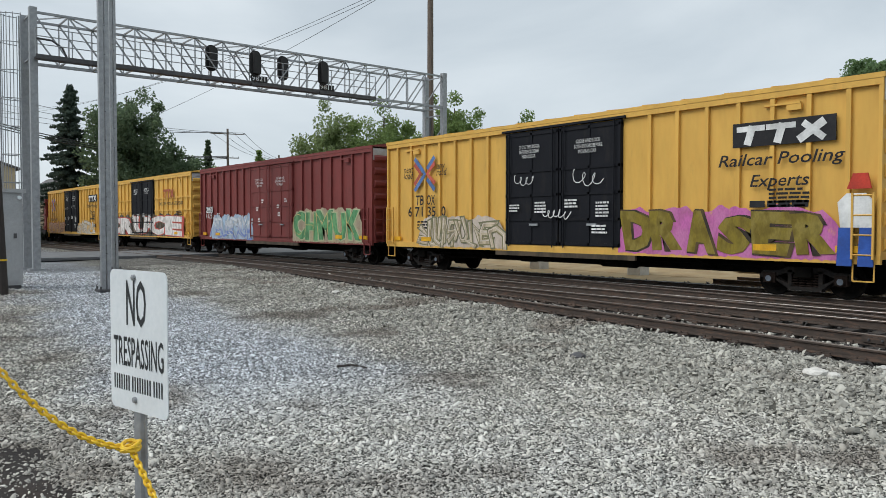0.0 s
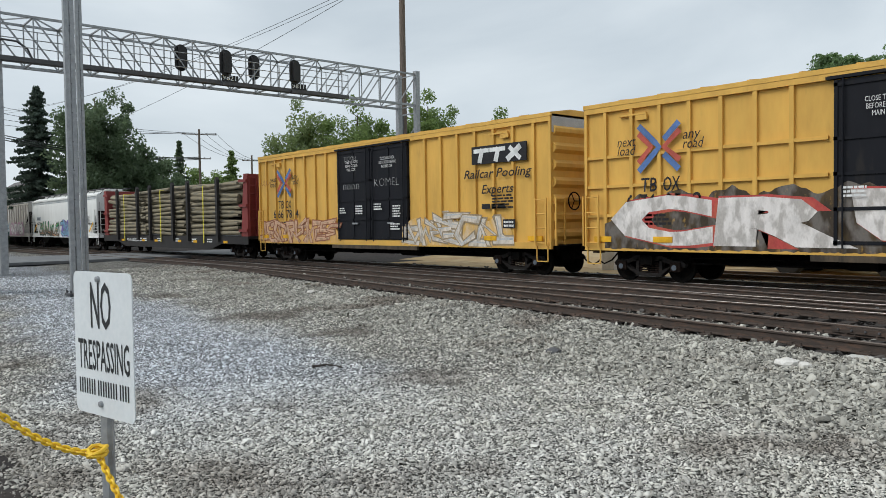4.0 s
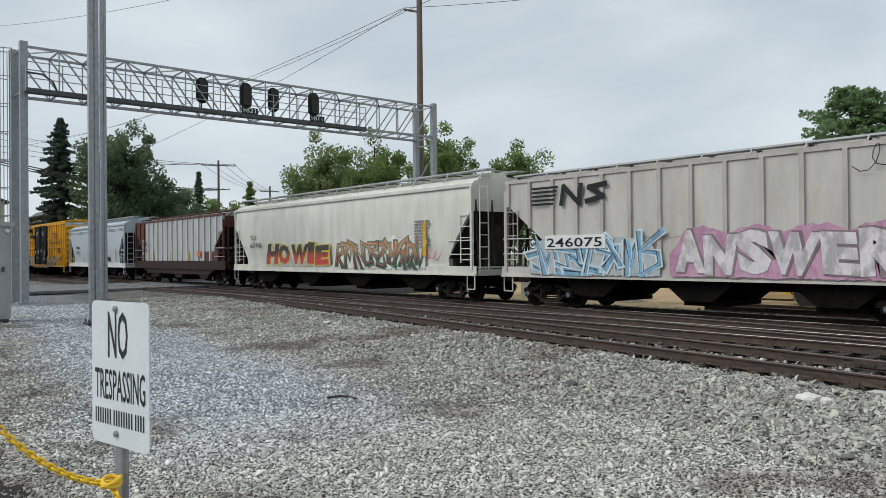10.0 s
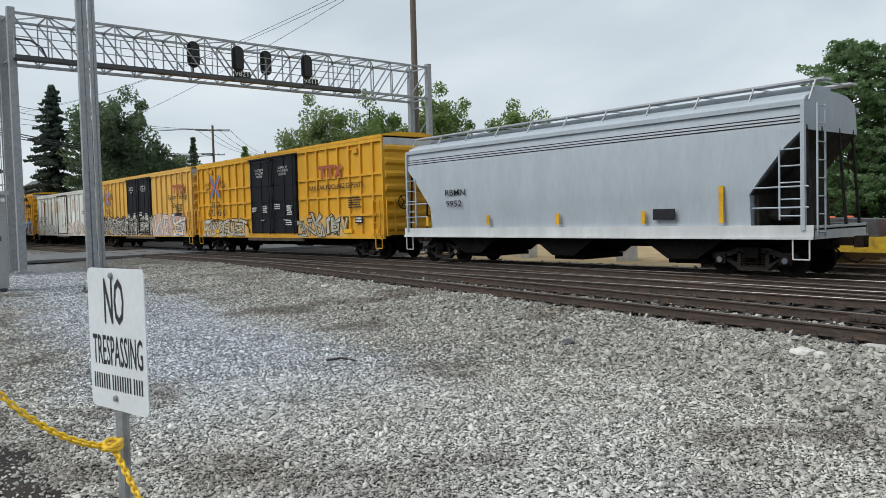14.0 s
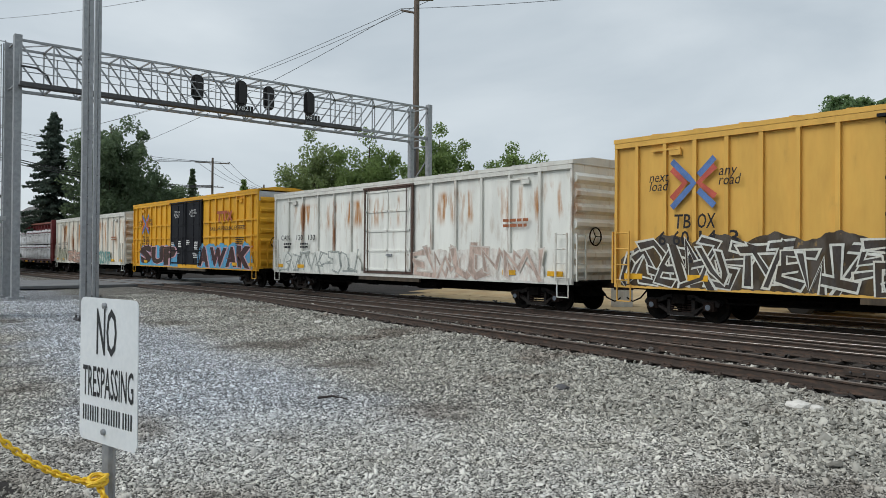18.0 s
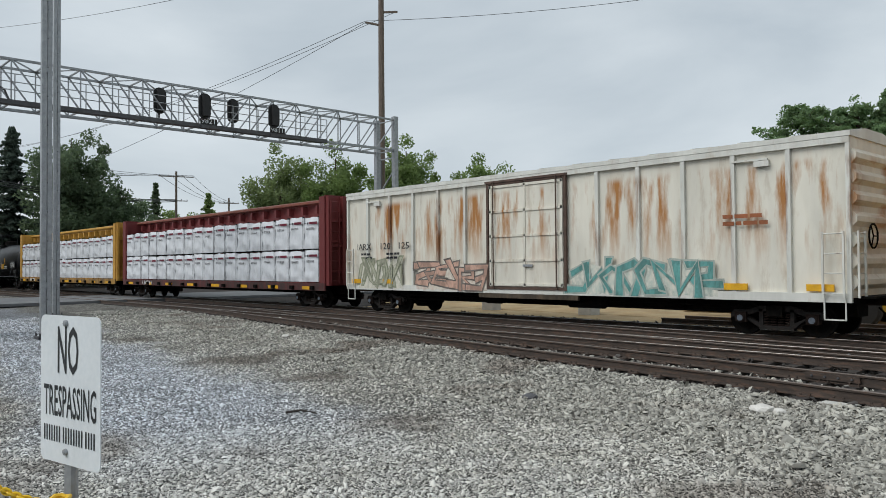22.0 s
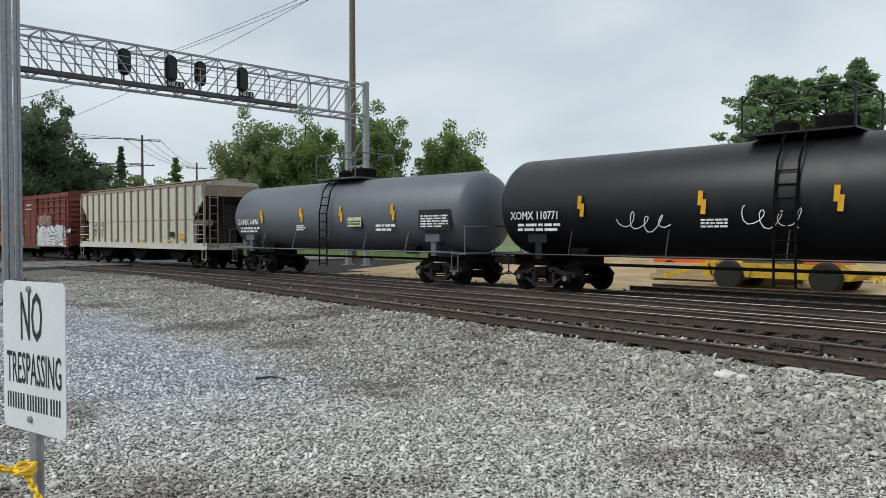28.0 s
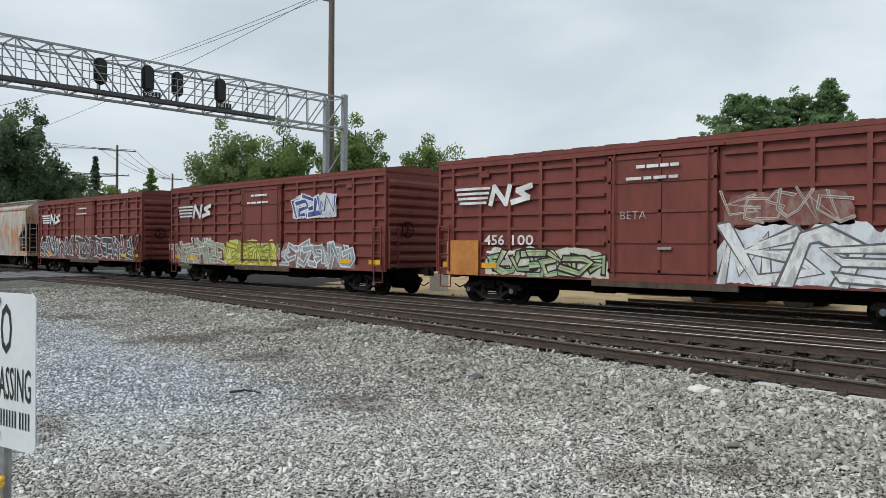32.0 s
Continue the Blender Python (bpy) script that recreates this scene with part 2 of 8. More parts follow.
def part(name, geo, mat, parent, label="", smooth=False):
    """One mesh object under a thing or a part; geo may be a ready mesh."""
    me = geo if isinstance(geo, bpy.types.Mesh) else geo.mesh(name, mat, smooth)
    ob = new(name, me)
    ob.parent = parent
    if label:
        ob["label"] = label
    return ob


def thing(name, geo, mat, label, category, group="", kind="", smooth=False):
    ob = new(name, geo if isinstance(geo, bpy.types.Mesh) else geo.mesh(name, mat, smooth))
    return tagged(ob, label, category, group, kind)


def raw_mesh(name, verts, faces, mat, smooth=False):
    """A large mesh straight from arrays of equal polygons."""
    me = bpy.data.meshes.new(name)
    k = faces.shape[1]
    me.vertices.add(len(verts))
    me.vertices.foreach_set("co", np.ascontiguousarray(verts, dtype=np.float32).ravel())
    me.loops.add(faces.size)
    me.loops.foreach_set("vertex_index", np.ascontiguousarray(faces, dtype=np.int32).ravel())
    me.polygons.add(len(faces))
    me.polygons.foreach_set("loop_start", np.arange(0, faces.size, k, dtype=np.int32))
    me.update(calc_edges=True)
    me.materials.append(mat)
    if smooth:
        me.shade_smooth()
    return me


def lettering(body, size, width=None, bold=0.0, slant=0.0, spacing=1.0):
    """Flat letters as a mesh in the x-z plane, starting at the origin, facing -y; width stretches them to fit."""
    cu = bpy.data.curves.new("lettering", "FONT")
    cu.body, cu.size, cu.offset, cu.shear, cu.space_character = body, size, bold, slant, spacing
    cu.align_x = "LEFT"
    cu.resolution_u = 2
    tmp = bpy.data.objects.new("lettering", cu)
    me = bpy.data.meshes.new_from_object(tmp)
    bpy.data.objects.remove(tmp)
    bpy.data.curves.remove(cu)
    co = np.empty(len(me.vertices) * 3, dtype=np.float32)
    me.vertices.foreach_get("co", co)
    co = co.reshape(-1, 3)
    k = width / max(1e-6, float(np.ptp(co[:, 0]))) if width else 1.0
    flat = np.stack([(co[:, 0] - co[:, 0].min()) * k, np.zeros(len(co)), co[:, 1]], 1)
    me.vertices.foreach_set("co", np.ascontiguousarray(flat, dtype=np.float32).ravel())
    me.update()
    return me


def words(parent, body, x, y, z, size, mat, width=None, bold=0.0, slant=0.0, spacing=1.0, label=""):
    me = lettering(body, size * 1.3, width, bold, slant, spacing)
    me.materials.append(mat)
    ob = new("lettering", me)
    ob.parent = parent
    ob.matrix_basis = pose(x, y, z)
    if label:
        ob["label"] = label
    return ob


def bars(parent, x, y, z, w, h, rows, mat, seed=0, name="small_print"):
    """Writing too small to read: plain bars."""
    rng = random.Random(seed)
    g = Geo()
    for r in range(rows):
        zz = z + h - (r + 0.5) * h / rows
        xx = x
        while xx < x + w * (0.75 + 0.25 * rng.random()):
            k = w * rng.uniform(0.1, 0.3)
            e = min(xx + k, x + w)
            g.face([(xx, y, zz - h / rows * 0.28), (e, y, zz - h / rows * 0.28), (e, y, zz + h / rows * 0.28), (xx, y, zz + h / rows * 0.28)])
            xx = e + w * 0.04
    return part(name, g, mat, parent)

# ---- ground ----
GROUND_Z = -0.2
TRACK_Y, MIDDLE_Y = 19.72, 15.95            # the train's track and the one before it
SIDING_SLOPE, SIDING_Y0 = -0.128, 11.75     # the near track swings over to the middle one
FAR_Y = 23.6


def siding_y(x):
    return min(SIDING_Y0 + SIDING_SLOPE * x, MIDDLE_Y)


def relief(x, y):
    """Low swells of the gravel lot, rising a little towards the ties."""
    h = 0.05 * noise.noise((x * 0.35, y * 0.35, 0)) + 0.018 * noise.noise((x * 1.7, y * 1.7, 3))
    edge = siding_y(x) - 1.35
    h += 0.07 * max(0.0, min(1.0, (y - edge + 1.3) / 1.2)) - 0.035
    if y > edge + 0.2:
        h = 0.02 * noise.noise((x * 1.1, y * 1.1, 5)) + (-0.045 if y < 22 else 0.0)
    return h


def dirt(x, y):
    """How far inside the bare patch of dark soil a place lies: below 1 is within."""
    return math.hypot((x + 6.7) / 1.7, (y - 0.95) / 0.42) + 0.35 * noise.noise((x * 2.3, y * 2.3, 1.5))


def crushed_stone(name, tan, pale, spread, cells=0.0, grime=(0.19, 0.165, 0.14)):
    """Crushed stone: tan-grey on most of the lot, paler and bluer along the worn lane, with brown soil in patches.
    Loose stones differ one by one; the sheet under them shows small cells, the shade in their gaps painted dark."""
    m = bpy.data.materials.new(name)
    m.use_nodes = True
    n, l = m.node_tree.nodes, m.node_tree.links
    b = n["Principled BSDF"]
    b.inputs["Roughness"].default_value, b.inputs["Specular IOR Level"].default_value = 0.92, 0.2
    co = n.new("ShaderNodeTexCoord")
    pos = co.outputs["Object"]

    def cloud(scale, detail=4):
        t = n.new("ShaderNodeTexNoise")
        t.inputs["Scale"].default_value, t.inputs["Detail"].default_value = scale, detail
        l.new(pos, t.inputs["Vector"])
        return t.outputs["Fac"]

    def calc(op, a, c):
        t = n.new("ShaderNodeMath")
        t.operation = op
        for k, v in enumerate((a, c)):
            if isinstance(v, (int, float)):
                t.inputs[k].default_value = v
            else:
                l.new(v, t.inputs[k])
        return t.outputs[0]

    def span(v, a, c, lo=0.0, hi=1.0):
        t = n.new("ShaderNodeMapRange")
        t.interpolation_type = "SMOOTHSTEP"
        for k, x in (("From Min", a), ("From Max", c), ("To Min", lo), ("To Max", hi)):
            t.inputs[k].default_value = x
        l.new(v, t.inputs["Value"])
        return t.outputs["Result"]

    def blend(fac, a, c, mode="MIX"):
        t = n.new("ShaderNodeMix")
        t.data_type, t.blend_type = "RGBA", mode
        for k, v in (("Factor", fac), ("A", a), ("B", c)):
            if isinstance(v, (int, float)):
                t.inputs[k].default_value = v
            elif isinstance(v, tuple):
                t.inputs[k].default_value = (*v, 1)
            else:
                l.new(v, t.inputs[k])
        return t.outputs["Result"]

    # the worn lane runs beside the tracks towards the crossing
    dot = n.new("ShaderNodeVectorMath")
    dot.operation = "DOT_PRODUCT"
    dot.inputs[1].default_value = (0.12, 0.993, 0)
    l.new(pos, dot.inputs[0])
    off = calc("ABSOLUTE", calc("ADD", calc("SUBTRACT", dot.outputs["Value"], 3.3), calc("MULTIPLY", calc("SUBTRACT", cloud(0.45), 0.5), 3.2)), 0)
    sep = n.new("ShaderNodeSeparateXYZ")
    l.new(pos, sep.inputs[0])
    lane = calc("MULTIPLY", span(off, 0.9, 2.6, 1.0, 0.0), span(sep.outputs["X"], -10.5, -6.0, 1.0, 0.12))
    color = blend(lane, tan, pale)
    color = blend(calc("MULTIPLY", span(cloud(0.55, 6), 0.5, 0.68), calc("SUBTRACT", 0.75, calc("MULTIPLY", lane, 0.6))), color, grime)
    color = blend(0.35, color, cloud(2.6, 3), "OVERLAY")
    if cells:
        vor = n.new("ShaderNodeTexVoronoi")
        vor.inputs["Scale"].default_value = cells
        l.new(pos, vor.inputs["Vector"])
        one = n.new("ShaderNodeSeparateColor")
        l.new(vor.outputs["Color"], one.inputs[0])
        # cell edges drop to 0.15: painted shade between the stones
        k = calc("MULTIPLY", span(one.outputs["Red"], 0, 1, 1 - spread, 1 + spread), span(vor.outputs["Distance"], 0.25, 0.7, 1.0, 0.15))
        height = vor.outputs["Distance"]
    else:
        geo = n.new("ShaderNodeNewGeometry")
        k = span(geo.outputs["Random Per Island"], 0, 1, 1 - spread, 1 + spread)
        height = cloud(70, 3)
    sc = n.new("ShaderNodeVectorMath")
    sc.operation = "SCALE"
    l.new(color, sc.inputs[0])
    l.new(k, sc.inputs["Scale"])
    l.new(sc.outputs["Vector"], b.inputs["Base Color"])
    bp = n.new("ShaderNodeBump")
    bp.invert = bool(cells)
    bp.inputs["Strength"].default_value, bp.inputs["Distance"].default_value = (1.0, 0.03) if cells else (0.4, 0.008)
    l.new(height, bp.inputs["Height"])
    l.new(bp.outputs["Normal"], b.inputs["Normal"])
    return m


GRAVEL = crushed_stone("grey_gravel", (0.33, 0.32, 0.287), (0.45, 0.47, 0.5), 0.45, 38.0)
STONE = crushed_stone("gravel_stone", (0.555, 0.54, 0.49), (0.65, 0.68, 0.72), 0.34)
STONE_WARM = crushed_stone("shoulder_stone", (0.37, 0.36, 0.32), (0.37, 0.36, 0.33), 0.42, 0.0, (0.18, 0.15, 0.125))
YARD = material("yard_soil", (0.38, 0.275, 0.15), 0.95, 0, 0.35, 0.5, 0.8, (0.42, 0.34, 0.21), 0.6, (1, 1, 1), 14, False, 0, 0.45, 0.6, 0.15)
BALLAST = material("dark_ballast", (0.034, 0.03, 0.028), 0.95, 0, 0.4, 1.5, 0.8, (0.05, 0.038, 0.032), 0.7, (1, 1, 1), 40, False, 0, 0.5, 0.62, 0.2)
BALLAST_STONE = material("dark_ballast_stone", (0.06, 0.054, 0.05), 0.9, 0, 0.3, 0.7, 0.3, (0.035, 0.03, 0.027), 0.8, (1, 1, 1), 50, False, 0.5)

xs = np.unique(np.concatenate([np.arange(-9, -4.5, 0.1), np.arange(-50, 6, 0.25), -50 - np.geomspace(1, 2400, 40), 6 + np.geomspace(1, 2400, 40)]))
ys = np.unique(np.concatenate([np.arange(0.3, 1.7, 0.1), np.arange(-2, 27, 0.25), -2 - np.geomspace(1, 2400, 30), 27 + np.geomspace(1, 2400, 40)]))
gv = np.array([(x, y, GROUND_Z + (relief(x, y) if -50 <= x <= 6 and -2 <= y <= 27 else 0.0)) for x in xs for y in ys])
nx, ny = len(xs), len(ys)
ii, jj = np.meshgrid(np.arange(nx - 1), np.arange(ny - 1), indexing="ij")
q = (ii * ny + jj).ravel()
gf = np.stack([q, q + ny, q + ny + 1, q + 1], 1)
ground = tagged(new("ground", raw_mesh("ground", gv, gf, GRAVEL, True)), "grey crushed-stone lot with swells and worn patches", "ground", "", "structure")
ground.data.materials.append(BALLAST)
GRASS = material("far_grass", (0.09, 0.14, 0.04), 0.9, 0, 0.35, 0.3, 0.3, (0.2, 0.17, 0.1), 0.5, per_object=False)
ground.data.materials.append(GRASS)
centre_x, centre_y = (xs[:-1] + xs[1:]) / 2, (ys[:-1] + ys[1:]) / 2
edge_y = np.array([siding_y(x) - 1.25 for x in centre_x])
index = np.where(centre_y[None, :] > edge_y[:, None], 1, 0)
index = np.where(np.array([[-9 < x < -4 and 0 < y < 2 and dirt(x, y) < 1.05 for y in centre_y] for x in centre_x]), 1, index)
ground.data.materials.append(YARD)
index = np.where((centre_y[None, :] > 23.0) & (centre_x[:, None] > -31), 3, index)
index = np.where(centre_y[None, :] > 37, 2, index).astype(np.int32)
ground.data.polygons.foreach_set("material_index", index.ravel())


def scatter(name, count, region, size, mat, label, seed, simple=False):
    """Angular stones lying on the ground, all in one mesh."""
    rng = np.random.default_rng(seed)
    t = (1 + 5 ** 0.5) / 2
    ico = np.array([(-1, t, 0), (1, t, 0), (-1, -t, 0), (1, -t, 0), (0, -1, t), (0, 1, t), (0, -1, -t), (0, 1, -t), (t, 0, -1), (t, 0, 1), (-t, 0, -1), (-t, 0, 1)]) / 1.9
    tri = np.array([(0, 11, 5), (0, 5, 1), (0, 1, 7), (0, 7, 10), (0, 10, 11), (1, 5, 9), (5, 11, 4), (11, 10, 2), (10, 7, 6), (7, 1, 8), (3, 9, 4), (3, 4, 2), (3, 2, 6), (3, 6, 8), (3, 8, 9), (4, 9, 5), (2, 4, 11), (6, 2, 10), (8, 6, 7), (9, 8, 1)])
    if simple:
        ico = np.array([(-1, -0.7, -0.8), (0.8, -0.9, -0.8), (1, 0.7, -0.8), (-0.7, 0.9, -0.8), (-0.8, -0.7, 0.8), (0.7, -0.6, 0.9), (0.9, 0.5, 0.7), (-0.6, 0.8, 0.8)])
        tri = np.array([(4, 5, 6), (4, 6, 7), (0, 1, 5), (0, 5, 4), (1, 2, 6), (1, 6, 5), (2, 3, 7), (2, 7, 6), (3, 0, 4), (3, 4, 7)])
    k = len(ico)
    pts = np.array(region(rng, count))
    n = len(pts)
    shape = ico[None] * rng.uniform(0.5, 1.2, (n, k, 1)) * rng.uniform((0.85, 0.5, 0.2), (1.6, 1.0, 0.48), (n, 3))[:, None, :]
    a = rng.uniform(0, 2 * math.pi, n)
    tilt = rng.normal(0, 0.6, n)
    c, s, ct, st = np.cos(a), np.sin(a), np.cos(tilt), np.sin(tilt)
    x, y, z = shape[..., 0], shape[..., 1], shape[..., 2]
    x, z = x * ct[:, None] + z * st[:, None], -x * st[:, None] + z * ct[:, None]
    x, y = x * c[:, None] - y * s[:, None], x * s[:, None] + y * c[:, None]
    r = size(rng, pts)
    v = np.stack([x, y, z], -1) * r[:, None, None] + pts[:, None, :]
    v[..., 2] += (r * rng.uniform(-0.4, 0.9, n))[:, None]
    f = (tri[None] + k * np.arange(n)[:, None, None]).reshape(-1, 3)
    return tagged(new(name, raw_mesh(name, v.reshape(-1, 3), f, mat)), label, "gravel", "", "stuff")


def flat_noise(x, y, scale, seed):
    """Smooth values between -1 and 1 over arrays of places."""
    table = np.random.default_rng(seed).uniform(-1, 1, (256, 256))
    u, v = x * scale, y * scale
    i, j = np.floor(u).astype(int), np.floor(v).astype(int)
    fu, fv = u - i, v - j
    fu, fv = fu * fu * (3 - 2 * fu), fv * fv * (3 - 2 * fv)
    a, b = table[i % 256, j % 256], table[(i + 1) % 256, j % 256]
    c, d = table[i % 256, (j + 1) % 256], table[(i + 1) % 256, (j + 1) % 256]
    return (a * (1 - fu) + b * fu) * (1 - fv) + (c * (1 - fu) + d * fu) * fv


GROUND_GRID = gv[:, 2].reshape(nx, ny)


def ground_z(x, y):
    """The height of the ground sheet at arrays of places."""
    i = np.clip(np.searchsorted(xs, x) - 1, 0, nx - 2)
    j = np.clip(np.searchsorted(ys, y) - 1, 0, ny - 2)
    fu, fv = (x - xs[i]) / (xs[i + 1] - xs[i]), (y - ys[j]) / (ys[j + 1] - ys[j])
    g = GROUND_GRID
    return (g[i, j] * (1 - fu) + g[i + 1, j] * fu) * (1 - fv) + (g[i, j + 1] * (1 - fu) + g[i + 1, j + 1] * fu) * fv


def siding_line_y(x):
    return np.minimum(SIDING_Y0 + SIDING_SLOPE * x, MIDDLE_Y)


def soil(x, y):
    """As dirt(), over arrays."""
    return np.hypot((x + 6.7) / 1.7, (y - 0.95) / 0.42) + 0.35 * flat_noise(x, y, 2.3, 4)


def lot_region(near, far, warm):
    """Places on the lot between two distances from where one stands, off or on the track's shoulder."""
    def places(rng, count):
        found, have = [], 0
        while have < count:
            n = count
            d = (near ** 0.6 + (far ** 0.6 - near ** 0.6) * rng.random(n)) ** (1 / 0.6)
            a = np.radians(rng.uniform(99, 176, n) + rng.normal(0, 2.5, n))
            x, y = d * np.cos(a), d * np.sin(a)
            edge = siding_line_y(x) - 1.18 + rng.normal(0, 0.12, n)
            band = np.clip((y - edge + 4.0) / 1.6, 0, 1)
            keep = (y < edge) & ((rng.random(n) < band) == warm) & ~((soil(x, y) < 1) & (rng.random(n) < 0.8))
            found.append(np.stack([x, y, ground_z(x, y)], 1)[keep])
            have += int(keep.sum())
        return np.concatenate(found)[:count]
    return places


def round_region(rng, count):
    """Places all round the spot where one stands, up to the ties."""
    found, have = [], 0
    while have < count:
        d, a = 16 * rng.random(count) ** 0.6, 2 * math.pi * rng.random(count)
        x, y = d * np.cos(a), d * np.sin(a)
        keep = (y < siding_line_y(x) - 0.84) & (soil(x, y) > 1) & ~((a > radians(100)) & (a < radians(175)) & (d > 3))
        found.append(np.stack([x, y, ground_z(x, y)], 1)[keep])
        have += int(keep.sum())
    return np.concatenate(found)[:count]


def lot_size(rng, pts):
    d = np.hypot(pts[:, 0], pts[:, 1])
    return rng.gamma(5, 1 / 5, len(pts)) * (0.0105 + 0.00022 * d)


def shoulder_size(rng, pts):
    d = np.hypot(pts[:, 0], pts[:, 1])
    return rng.gamma(5, 1 / 5, len(pts)) * (0.0195 + 0.0002 * d)


def track_region(rng, count):
    x = -2 - 44 * rng.random(count) ** 1.6
    near = siding_line_y(x) - 1.25
    y = near + (22.75 - near) * rng.random(count)
    return np.stack([x, y, ground_z(x, y) + 0.01], 1)


# ---- tracks ----
RAIL_OUTLINE = [(-0.07, -0.172), (0.07, -0.172), (0.07, -0.158), (0.012, -0.14), (0.01, -0.045), (0.036, -0.034), (0.036, -0.008), (-0.036, -0.008), (-0.036, -0.034), (-0.01, -0.045), (-0.012, -0.14), (-0.07, -0.158)]
HEAD_OUTLINE = [(-0.034, -0.008), (0.034, -0.008), (0.03, 0.0), (-0.03, 0.0)]


def bent(outline, line, geo):
    """Draws an outline along a line of (x, y)."""
    k, n = len(outline), len(geo.v)
    for i, (x, y) in enumerate(line):
        a, b = line[max(i - 1, 0)], line[min(i + 1, len(line) - 1)]
        d = Vector((b[0] - a[0], b[1] - a[1])).normalized()
        for p, z in outline:
            geo.v.append((x - d.y * p, y + d.x * p, z))
    for i in range(len(line) - 1):
        for j in range(k):
            a, b = n + i * k + j, n + i * k + (j + 1) % k
            geo.f.append((a, b, b + k, a + k))
    geo.f.append(tuple(n + j for j in range(k))[::-1])
    geo.f.append(tuple(n + (len(line) - 1) * k + j for j in range(k)))
    return geo


def track(label, line, tie_from, tie_to, bright, tie_step=0.5):
    t = root("railway_track", label, "railway track", "tracks", None, "structure")
    for side in (-0.7525, 0.7525):
        pts = []
        for i, (x, y) in enumerate(line):
            a, b = line[max(i - 1, 0)], line[min(i + 1, len(line) - 1)]
            d = Vector((b[0] - a[0], b[1] - a[1])).normalized()
            pts.append((x - d.y * side, y + d.x * side))
        rail = part("rail", bent(RAIL_OUTLINE, pts, Geo()), RAIL_RUST, t, "rust-brown steel rail")
        part("rail_head", bent(HEAD_OUTLINE, pts, Geo()), RAIL_TOP if bright else RAIL_DULL, rail, "worn running surface")
    return t


RAIL_DULL = material("dull_rail_head", (0.15, 0.125, 0.11), 0.55, 0.4, 0.2, 3, 0.1, (0.1, 0.07, 0.055), 0.6)
siding_line = [(8, siding_y(8)), (-20, siding_y(-20)), (-29, siding_y(-29)), (-33, siding_y(-33) - 0.1), (-37, 15.9), (-46, 15.95)]
tracks = {
    "siding": track("rusty siding on dark ties that curves into the main track", siding_line, -44, 0, False),
    "middle": track("main track with worn rails on dark ballast", [(60, MIDDLE_Y), (-400, MIDDLE_Y)], -44, 0, True),
    "train": track("main track under the passing train", [(60, TRACK_Y), (-400, TRACK_Y)], -44, 0, True),
    "crossover": track("rusty crossover rails between the two main tracks", [(1.0, 15.78), (-28.0, 19.55), (-30.5, 19.7)], -44, 0, False),
    "far": track("disused far track behind the train", [(60, FAR_Y), (-14, FAR_Y)], -44, 0, False),
}

tracks["crossover"].location.z = -0.005
rods = root("switch_rods", "pair of grey steel switch rods between rails", "switch rod", "", pose(-6.3, 16.1, -0.1))
for dx in (-0.35, 0.35):
    part("rod", Geo().beam((dx, -0.75, 0), (dx + 0.05, 0.75, 0), 0.05), STEEL, rods)
for x, y0 in ((-4.9, SIDING_Y0 - SIDING_SLOPE * -4.9 * -1 + 0.7525), (-2.9, SIDING_Y0 - SIDING_SLOPE * -2.9 * -1 + 0.7525)):
    bar = root("joint_bar", "rusty bolted joint bar on a siding rail", "joint bar", "joint bars", pose(x, y0, 0, 0, 0, -7.3))
    part("plate", Geo().box(-0.45, 0.45, -0.075, -0.045, -0.13, -0.035), RAIL_RUST, bar)
    for k in range(4):
        part("bolt", Geo().lathe([(-0.1, 0.018), (-0.075, 0.022)], "y", (-0.33 + 0.22 * k, 0, -0.08), 6), DARK_STEEL, bar)

# ---- crossing road, far to the left ----
road = Geo()
road.prism([(-60, -0.185), (-60, -0.14), (15, -0.03), (26, -0.03), (90, -0.14), (90, -0.185)], "x", -55, -45.5)
tagged(thing("road", road, ASPHALT, "grey asphalt road over the level crossing", "road", "", "structure"))


